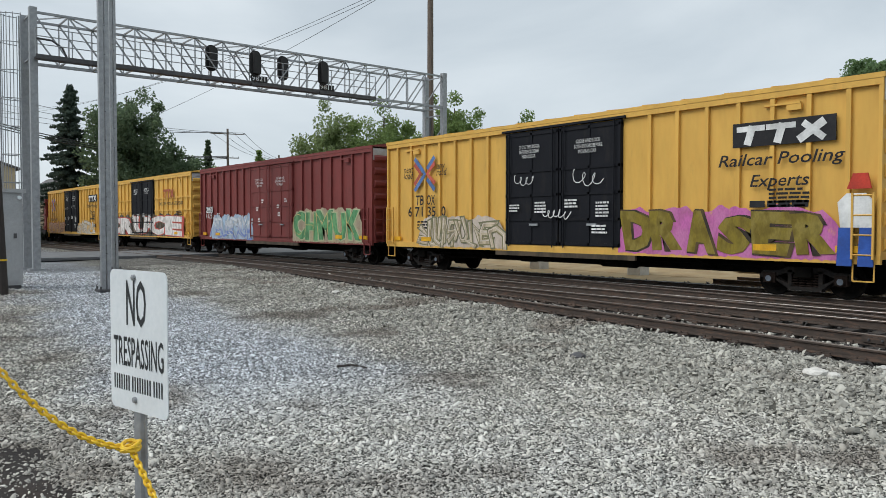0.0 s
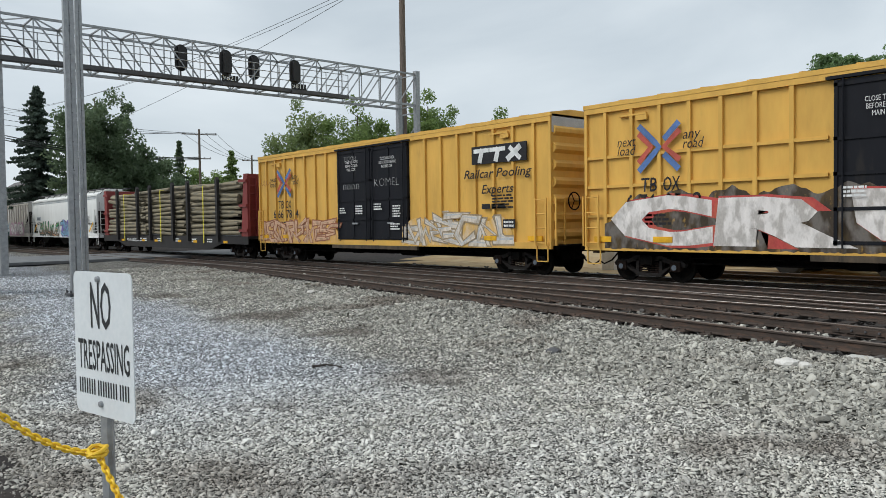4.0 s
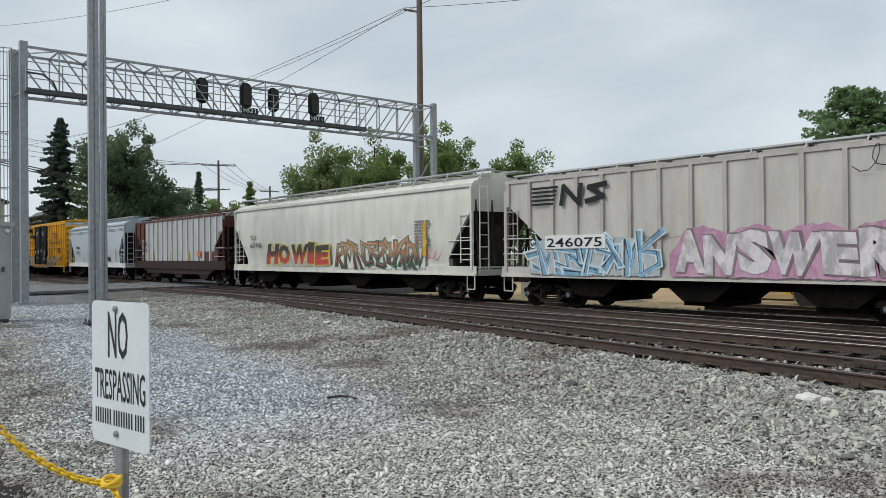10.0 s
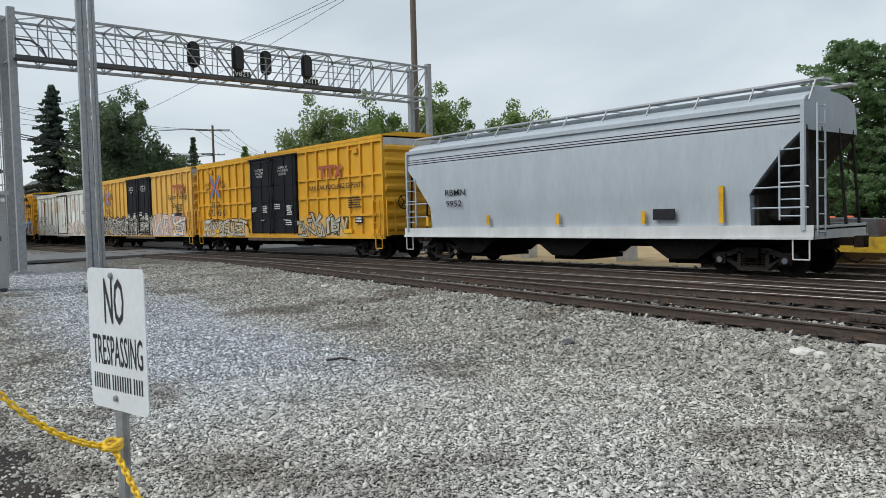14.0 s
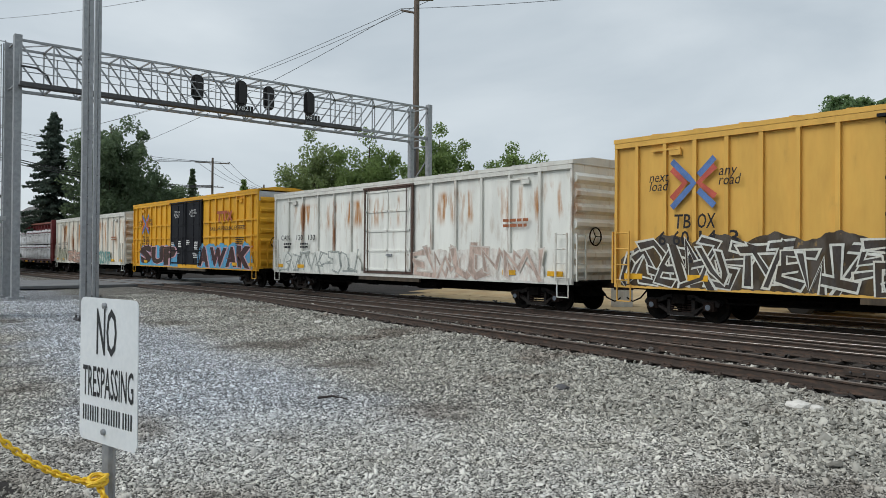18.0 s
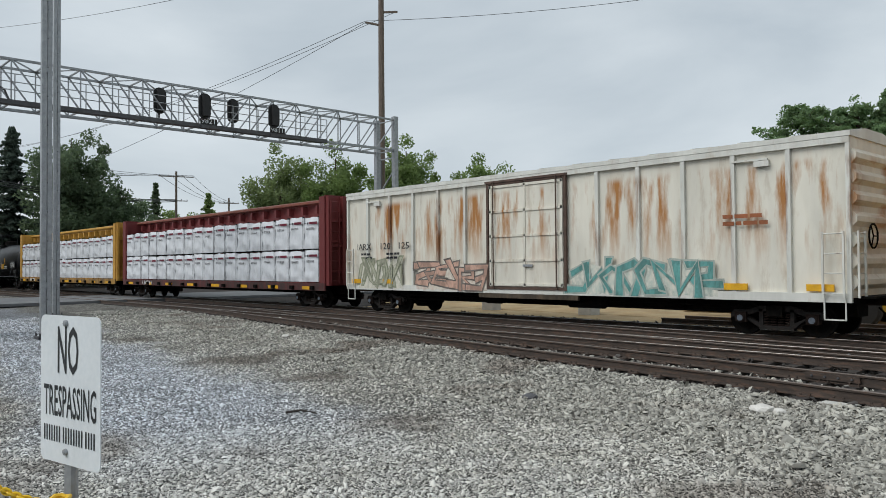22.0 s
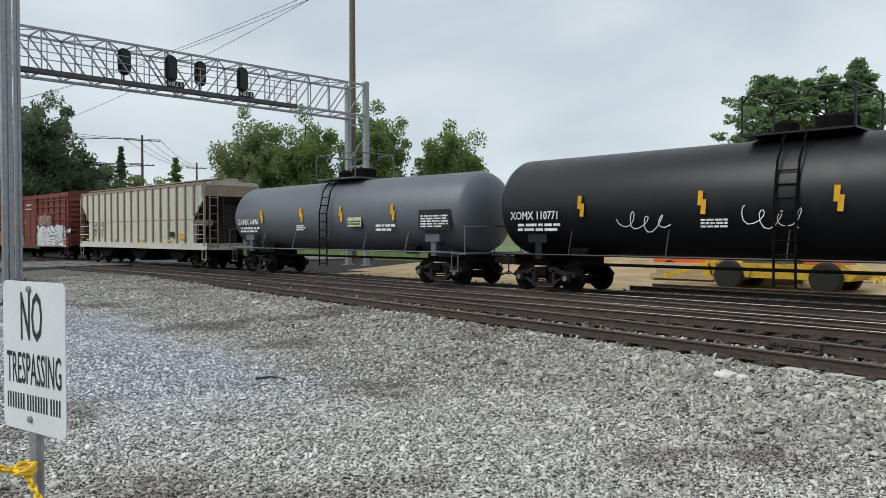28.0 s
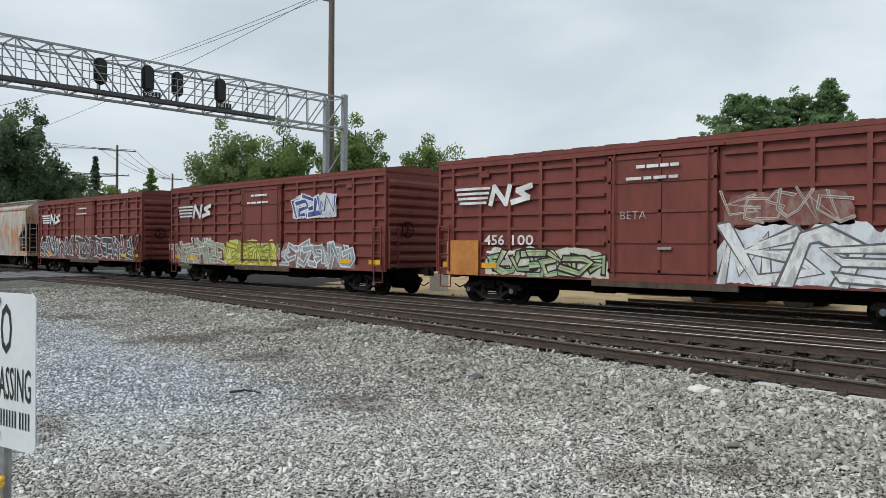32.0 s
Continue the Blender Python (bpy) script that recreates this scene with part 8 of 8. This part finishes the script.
def bundle(x0, x1, z0, z1, side, seed, centre):
    """A stack of boards in white film: a soft box with creases and printed bars."""
    rng = np.random.default_rng(seed)
    nu, nv = 12, 12
    b = root("wrapped_bundle", "stack of boards wrapped in white printed plastic", "bundle", "wrapped bundles")
    g = Geo()
    yo = side * 1.46
    ph = rng.uniform(0, 6, 4)
    for i in range(nu):
        for j in range(nv):
            u, v = i / (nu - 1), j / (nv - 1)
            edge = min(u, 1 - u, v, 1 - v)
            d = 0.05 * min(1, edge * 6) + 0.028 * math.sin(9 * u + 5 * v + ph[0]) * math.sin(7 * v - 4 * u + ph[1]) + float(rng.normal(0, 0.006)) + 0.02 * math.sin(16 * (u - 0.8 * v) + ph[3]) ** 6
            g.v.append((x0 + (x1 - x0) * u, yo + side * d, z0 + (z1 - z0) * v + (0.018 * math.sin(9 * u + ph[2]) + float(rng.normal(0, 0.01)) if j == nv - 1 else 0)))
    for i in range(nu - 1):
        for j in range(nv - 1):
            a = i * nv + j
            g.f.append((a, a + nv, a + nv + 1, a + 1))
    yi = side * 0.2
    g.box(x0, x1, min(yi, yo - side * 0.02), max(yi, yo - side * 0.02), z0, z1 - 0.02)
    part("film", g, WRAP, b, "", True)
    if side < 0:
        yb = yo - 0.1
        pr = Geo().face([(x0 + 0.5, yb, z1 - 0.3), (x0 + 1.12, yb, z1 - 0.3), (x0 + 1.12, yb, z1 - 0.2), (x0 + 0.5, yb, z1 - 0.2)])
        part("printed_bar", pr, paint(0.16, 0.015, 0.035), b, "dark red printed bar")
        part("strap", Geo().box(x1 - 0.014, x1 + 0.003, yb + 0.02, yb + 0.03, z0 - 0.02, z1 + 0.01).box(x1 - 0.03, x1 + 0.02, yb + 0.01, yb + 0.1, z1 - 0.025, z1 + 0.035), BLACK, b, "black strap with a corner guard")
        g2 = Geo()
        for k in range(9):
            xx = x0 + 0.3 + 0.066 * k
            g2.face([(xx, yb, z1 - 0.55), (xx + 0.03, yb, z1 - 0.53), (xx + 0.03, yb, z1 - 0.44), (xx, yb, z1 - 0.44)])
        g2.face([(x0 + 0.34, yb, z1 - 0.31), (x0 + 0.4, yb, z1 - 0.31), (x0 + 0.46, yb, z1 - 0.2), (x0 + 0.32, yb, z1 - 0.22)])
        for k in range(3):
            g2.face([(x0 + 0.1 + 0.06 * k, yb, z1 - 0.28), (x0 + 0.14 + 0.06 * k, yb, z1 - 0.28), (x0 + 0.14 + 0.06 * k, yb, z1 - 0.22), (x0 + 0.1 + 0.06 * k, yb, z1 - 0.22)])
        part("printed_name", g2, BLACK, b, "black printed characters as bars")
        part("batten", Geo().box(x0 + 0.2, x0 + 0.3, yo - 0.02, yo + 0.3, z0 - 0.04, z0 + 0.0).box(x1 - 0.3, x1 - 0.2, yo - 0.02, yo + 0.3, z0 - 0.04, z0), UNDER, b)
    CARS.append((b, centre))


centre_beam(-334.1, -311.0, CB_MAROON, "maroon centre-beam flatcar loaded with wrapped board", 1)
centre_beam(-358.7, -335.5, CB_YELLOW, "yellow centre-beam flatcar loaded with wrapped board", 2)


# tank cars
def tank_car(label, lo, hi, mat, mark, number, seed, r=1.5, cz=2.62):
    half = (hi - lo) / 2
    car = root("tank_car", label, "freight car", "cars of the train")
    tl, ml = half - 0.02, half - 0.35
    prof = [(-tl, 0.05)] + [(-tl + 0.55 * (1 - math.cos(a)), r * math.sin(a)) for a in (0.3, 0.6, 0.9, 1.2, 1.57)] + [(0, r + 0.03)]
    prof += [(-a, q) for a, q in reversed(prof[:-1])]
    part("tank", Geo().lathe(prof, "x", (0, 0, cz), 44), mat, car, "", True)
    for s in (-1, 1):
        x = s * (half - 1.75)
        part("saddle", Geo().prism([(-1.2, 1.6), (-0.6, 0.95), (0.6, 0.95), (1.2, 1.6), (0.9, 1.45), (0, 1.15), (-0.9, 1.45)], "x", x - 0.35, x + 0.35), mat, car)
        part("stub_sill", Geo().box(min(s * (half - 3.0), s * half), max(s * (half - 3.0), s * half), -0.35, 0.35, 0.75, 1.12), UNDER, car)
        part("end_platform", Geo().box(min(s * (half - 0.7), s * half), max(s * (half - 0.7), s * half), -1.5, 1.5, 1.08, 1.14), mat, car)
        part("end_rail", Geo().tube([(s * half - s * 0.1, -1.45, 1.1), (s * half - s * 0.1, -1.45, 2.0), (s * half - s * 0.1, 1.45, 2.0), (s * half - s * 0.1, 1.45, 1.1)], 0.022, 6), mat, car)
        part("side_step", Geo().box(min(s * (half - 0.75), s * (half - 0.35)), max(s * (half - 0.75), s * (half - 0.35)), -1.52, -1.4, 0.5, 0.54).beam((s * (half - 0.7), -1.46, 0.5), (s * (half - 0.7), -1.46, 1.1), 0.03).beam((s * (half - 0.4), -1.46, 0.5), (s * (half - 0.4), -1.46, 1.1), 0.03), mat, car)
        part("jacking_pad", Geo().box(x - 0.35, x + 0.35, -1.35, -1.1, 1.5, 1.75).box(x - 0.12, x + 0.12, -1.3, -1.1, 1.0, 1.5), mat, car)
        part("brake_gear", Geo().lathe([(s * (half - 3.4), 0.15), (s * (half - 2.8), 0.15)], "x", (0, -1.0, 1.2), 12), UNDER, car)
    part("side_rail", Geo().tube([(-half + 0.4, -1.5, 1.14), (half - 0.4, -1.5, 1.14)], 0.03, 6), mat, car)
    part("pipe", Geo().tube([(-half + 2.4, -0.5, 0.85), (half - 2.4, -0.5, 0.85)], 0.05, 6), UNDER, car)
    for k in range(5):
        x = (half - 3) * (-1 + 2 * k / 4)
        part("rail_bracket", Geo().beam((x, -1.5, 1.14), (x, -1.3, 1.85), 0.03), mat, car)
    pf = part("platform", Geo().box(-1.3, 1.3, -1.0, 1.0, cz + r + 0.04, cz + r + 0.09), mat, car)
    for sx in (-1.3, 1.3):
        for sy in (-1.0, 1.0):
            part("rail_post", Geo().tube([(sx, sy, cz + r + 0.05), (sx, sy, cz + r + 1.05)], 0.028, 6), mat, pf)
    for sy in (-1.0, 1.0):
        for a, b in ((-1.3, -0.3), (0.2, 1.3)):
            part("hand_rail", Geo().tube([(a, sy, cz + r + 0.85), (a + 0.15, sy, cz + r + 1.05), (b - 0.15, sy, cz + r + 1.05), (b, sy, cz + r + 0.85)], 0.026, 6), mat, pf)
    for sx in (-1.3, 1.3):
        part("hand_rail", Geo().tube([(sx, -1, cz + r + 1.05), (sx, 1, cz + r + 1.05)], 0.026, 6), mat, pf)
    part("dome", Geo().lathe([(0, 0.5), (0.45, 0.5), (0.5, 0.42)], "z", (0.6, 0, cz + r - 0.02), 18), UNDER, car)
    part("valve", Geo().lathe([(0, 0.3), (0.4, 0.3), (0.5, 0.18)], "z", (-0.6, 0, cz + r - 0.02), 14), UNDER, car)
    lad = Geo()
    for dx in (-0.25, 0.25):
        lad.tube([(dx, -1.62, 0.5), (dx, -1.62, 2.6), (dx, -1.42, 3.5), (dx, -0.95, cz + r + 0.1)], 0.03, 6)
    lp = part("ladder", lad, UNDER, car)
    for i in range(9):
        z = 0.6 + 0.33 * i
        yy = -1.62 if z < 2.6 else -1.62 + (z - 2.6) * 0.25
        part("rung", Geo().tube([(-0.25, yy, z), (0.25, yy, z)], 0.02, 5), UNDER, lp)
    y = -r - 0.055
    words(car, mark + " " + number, -ml + 0.5, y, 2.2, 0.26, WHITE, 1.8, 0.006)
    bars(car, -ml + 0.8, y, 1.82, 1.6, 0.28, 2, WHITE, seed)
    pl = part("placard", Geo().box(ml - 1.95, ml - 0.4, y - 0.01, y, 1.9, 2.6), BLACK, car, "black data panel with white lines")
    bars(pl, ml - 1.85, y - 0.02, 1.98, 1.35, 0.45, 5, WHITE, seed + 1)
    for k in (-0.62, -0.222, 0.128, 0.527):
        rf = Geo()
        stroke(rf, [(k * half, 2.3), (k * half + 0.02, 2.58)], 0.13, y)
        stroke(rf, [(k * half - 0.08, 2.52), (k * half - 0.06, 2.8)], 0.13, y - 0.004)
        part("reflector", rf, REFLECT, car)
    bars(car, 0.9 - 3.0, y, 1.9, 0.7, 0.25, 3, WHITE, seed + 2)
    bars(car, ml - 4.3, y, 1.85, 1.1, 0.3, 2, WHITE, seed + 3)
    running_gear(car, half, 1.75, 0.6)
    CARS.append((car, (lo + hi) / 2))
    return car, half


car, half = tank_car("black tank car with white stencils and thin white tags", -378.1, -359.7, TANK_BLACK, "XOMX", "110771", 130)
part("panel", Geo().box(3.8, 4.6, -1.6, -1.57, 1.85, 2.3), REFLECT, car, "yellow square panel")
for k, x in enumerate((-4.4, -1.0, 2.6)):
    scrawl(car, x, 1.9, 1.5, 0.55, WHITE, 50 + k, 0.03, -1.55)
car, half = tank_car("dark grey tank car with yellow reflectors", -394.7, -379.2, TANK_GREY, "GAMX", "6496", 140, 1.42, 2.52)
part("panel", Geo().box(1.42, 2.25, -1.49, -1.48, 2.05, 2.4), paint(0.55, 0.55, 0.35), car, "pale notice panel with bars")
bars(car, 1.47, -1.5, 2.1, 0.75, 0.2, 2, paint(0.05, 0.1, 0.06), 141)

# tan ribbed hopper
car, half = hopper("tan-grey ribbed covered hopper with brown grime", -413.6, -396.7, HOP_TAN, 18, 4.42, 3, None, None, False, HOP_RIB, HOP_RIB, 1.2, 3.66, 2.51, HOP_RIB, 0.08)
y = SIDE - 0.05
for a, x in (("LA", 2.5), ("NX", 3.6)):
    words(car, a, -half + x, y, 2.25, 0.27, BLACK, 0.55, 0.003)
for a, x in (("81", 2.5), ("17", 3.6)):
    words(car, a, -half + x, y, 1.85, 0.27, BLACK, 0.5, 0.003)
bars(car, -half + 2.5, y, 1.62, 0.4, 0.16, 2, BLACK, 150)
bars(car, -half + 3.6, y, 1.62, 0.4, 0.16, 2, BLACK, 151)
part("consolidated_stencil", Geo().box(half - 3.9, half - 3.45, y, y + 0.02, 1.62, 1.9), BLACK, car)
part("patch", Geo().box(half - 2.8, half - 2.3, y, y + 0.02, 1.5, 1.78), REFLECT, car)
for k in (-0.85, -0.35, 0.1, 0.5):
    part("reflector", Geo().box(k * half, k * half + 0.4, y, y + 0.02, 1.38, 1.48), REFLECT, car)


# oxide-red boxcars
def red_car(lo, hi, label, number, seed):
    car, half = boxcar("boxcar", label, lo, hi, OXIDE, OXIDE, paired(2.6, 1.165, 5, 7.9), (-1.5, 1.6), 1, 4.58, True, None, 9, rib_rows=(1.45, 1.9, 2.35, 2.8, 3.25, 3.7, 4.12))
    y = SIDE - 0.016
    g = Geo()
    for k in range(4):
        stroke(g, [(-half + 0.8 + 0.06 * k, 3.62 - 0.15 * k), (-half + 2.2 - 0.05 * k, 3.62 - 0.15 * k)], 0.08, y)
    stroke(g, [(-half + 2.25, 3.12), (-half + 2.4, 3.64), (-half + 2.85, 3.12), (-half + 3.0, 3.64)], 0.17, y)
    stroke(g, [(-half + 3.8, 3.62), (-half + 3.3, 3.5), (-half + 3.7, 3.28), (-half + 3.1, 3.15)], 0.17, y)
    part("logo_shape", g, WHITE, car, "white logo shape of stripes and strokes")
    words(car, number[:3], -half + 2.0, y, 1.86, 0.33, WHITE, 0.8, 0.006)
    words(car, number[3:], -half + 3.1, y, 1.86, 0.33, WHITE, 0.8, 0.006)
    bars(car, -half + 2.1, y, 1.45, 1.6, 0.25, 2, WHITE, seed)
    bars(car, -0.6, SIDE - 0.09, 3.85, 1.2, 0.15, 1, WHITE, seed + 1)
    bars(car, -0.9, SIDE - 0.09, 3.55, 1.6, 0.14, 1, WHITE, seed + 2)
    return car, half


car, half = red_car(-431.5, -415.7, "oxide-red boxcar with yellow-green and white graffiti", "456100", 160)
graffiti(car, -5.7, -1.6, 0.8, 1.72, 4, paint(0.5, 0.52, 0.3), BLACK, paint(0.6, 0.6, 0.5), 51, paint(0.1, 0.35, 0.2), 0.36, "yellow-green graffiti")
part("orange_patch", Geo().box(-7.45, -6.1, SIDE - 0.07, SIDE - 0.05, 0.9, 2.0), paint(0.5, 0.2, 0.05), car)
graffiti(car, 1.7, 7.4, 0.75, 2.3, 3, paint(0.74, 0.76, 0.76), paint(0.12, 0.13, 0.14), paint(0.66, 0.71, 0.76), 52, WHITE, 0.7, "white graffiti outlined in black")
graffiti(car, 1.9, 4.5, 2.35, 3.2, 3, paint(0.3, 0.24, 0.2), paint(0.6, 0.58, 0.55), None, 53, None, 0.3, "grey outline graffiti", thin=True)
words(car, "BETA", -1.05, SIDE - 0.1, 2.55, 0.24, CHALK, 0.75, -0.006)
car, half = red_car(-449.9, -434.1, "oxide-red boxcar with lime and white graffiti", "512088", 170)
graffiti(car, -7.7, -3.0, 0.8, 2.0, 5, paint(0.35, 0.36, 0.28), paint(0.55, 0.58, 0.5), None, 55, None, 0.22)
graffiti(car, -2.8, 1.1, 0.8, 1.95, 4, paint(0.55, 0.55, 0.06), paint(0.2, 0.22, 0.05), paint(0.6, 0.6, 0.2), 56, None, 0.42, "lime-yellow graffiti")
graffiti(car, 1.6, 6.1, 0.8, 2.0, 5, paint(0.3, 0.36, 0.4), paint(0.66, 0.68, 0.66), None, 57, None, 0.24)
graffiti(car, 2.5, 5.0, 2.9, 3.75, 3, paint(0.06, 0.1, 0.3), paint(0.7, 0.72, 0.74), paint(0.6, 0.64, 0.66), 58, None, 0.3, "blue and white graffiti")
car, half = red_car(-468.2, -453.1, "oxide-red boxcar with black-and-white graffiti", "457733", 180)
graffiti(car, -half + 0.6, half - 1.0, 1.0, 2.2, 12, paint(0.04, 0.05, 0.06), paint(0.62, 0.64, 0.64), None, 59, None, 0.26, "black graffiti with white edges")
# the last one seen
car, half = hopper("grey covered hopper stained orange", -487.0, -470.3, car_paint("hopper_orange_grey", (0.4, 0.42, 0.4), (0.45, 0.17, 0.04), 0.9, 0.45, 0.6))


# ---- what moves ----
def motions():
    shared = {}

    def run(ob, key, rows):
        """Things that move alike share one set of keys."""
        if key not in shared:
            walk(ob, rows())
            shared[key] = ob
            return
        ob.rotation_mode = "QUATERNION"
        first = shared[key].animation_data
        keys = ob.animation_data_create()
        keys.action, keys.action_slot = first.action, first.action_slot

    for ob, centre in CARS:
        run(ob, centre, lambda: [(t, pose(centre + s, TRACK_Y, 0)) for t, s in TRAIN_ROWS])
    spin_rows = []
    for f in range(32 * FPS + 1):
        t = f / FPS
        i = min(int(t * 2), len(ROLLED) - 2)
        s = ROLLED[i] + (ROLLED[i + 1] - ROLLED[i]) * (t * 2 - i)
        spin_rows.append((t, math.degrees(s / 0.42)))
    for ob, d in WHEELS:
        run(ob, ("wheel", d), lambda: [(t, pose(d, 0, 0.42, 0, a, 0)) for t, a in spin_rows])

# ---- pieces of the ground and of the tracks ----
scatter("gravel", 140000, lot_region(2.6, 10.0, False), lot_size, STONE, "loose grey crushed stones over the lot", 5, True)
scatter("gravel", 62000, lot_region(10.0, 36.0, False), lot_size, STONE, "grey crushed stones farther over the lot", 7, True)
scatter("gravel", 34000, lot_region(6.0, 13.0, True), shoulder_size, STONE_WARM, "coarse brownish-grey stones on the track's shoulder", 8, True)
scatter("gravel", 34000, lot_region(13.0, 40.0, True), shoulder_size, STONE_WARM, "brownish-grey stones along the far shoulder", 9, True)
scatter("gravel", 22000, round_region, lot_size, STONE, "grey crushed stones all round the lot", 15, True)
scatter("ballast", 16000, track_region, lambda rng, p: rng.gamma(6, 1 / 6, len(p)) * 0.034, BALLAST_STONE, "dark fouled ballast stones between the tracks", 6, True)

scatter("ballast", 5000, lambda rng, n: [(x, siding_y(x) + rng.uniform(-0.6, 0.6), GROUND_Z - 0.01) for x in (-1 - 34 * rng.random(n) ** 1.3)], lambda rng, p: rng.gamma(6, 1 / 6, len(p)) * 0.032, STONE_WARM, "pale ballast stones between the siding rails", 16, True)


def ties(parent, y_of, x0, x1, step, length, seed):
    rng = random.Random(seed)
    me = Geo().box(-0.115, 0.115, -length / 2, length / 2, -0.18, -0.0).mesh("tie", TIE_WOOD)
    plate = Geo().box(-0.1, 0.1, -0.17, 0.17, 0.0, 0.02)
    for dx in (-0.07, 0.07):
        for dy in (-0.1, 0.1):
            plate.box(dx - 0.012, dx + 0.012, dy - 0.012, dy + 0.012, 0.02, 0.05)
    plate = plate.mesh("tie_plate", RAIL_RUST)
    x = x1
    while x > x0:
        t = part("tie", me, None, parent)
        sl = math.degrees(math.atan2(y_of(x + 0.5) - y_of(x - 0.5), 1.0))
        t.matrix_basis = pose(x, y_of(x) + rng.uniform(-0.06, 0.06), -0.18 + rng.uniform(-0.008, 0.004), 0, 0, sl + rng.uniform(-1.5, 1.5))
        if x > -28:
            for s in (-0.7525, 0.7525):
                p = part("tie_plate", plate, None, t)
                p.matrix_basis = pose(0, s, 0)
        x -= step * rng.uniform(0.95, 1.05)


ties(tracks["siding"], siding_y, -33, 1, 0.52, 2.6, 1)
ties(tracks["middle"], lambda x: MIDDLE_Y, -45, 1, 0.52, 2.6, 2)
ties(tracks["train"], lambda x: TRACK_Y, -45, 1, 0.55, 2.6, 3)

motions()
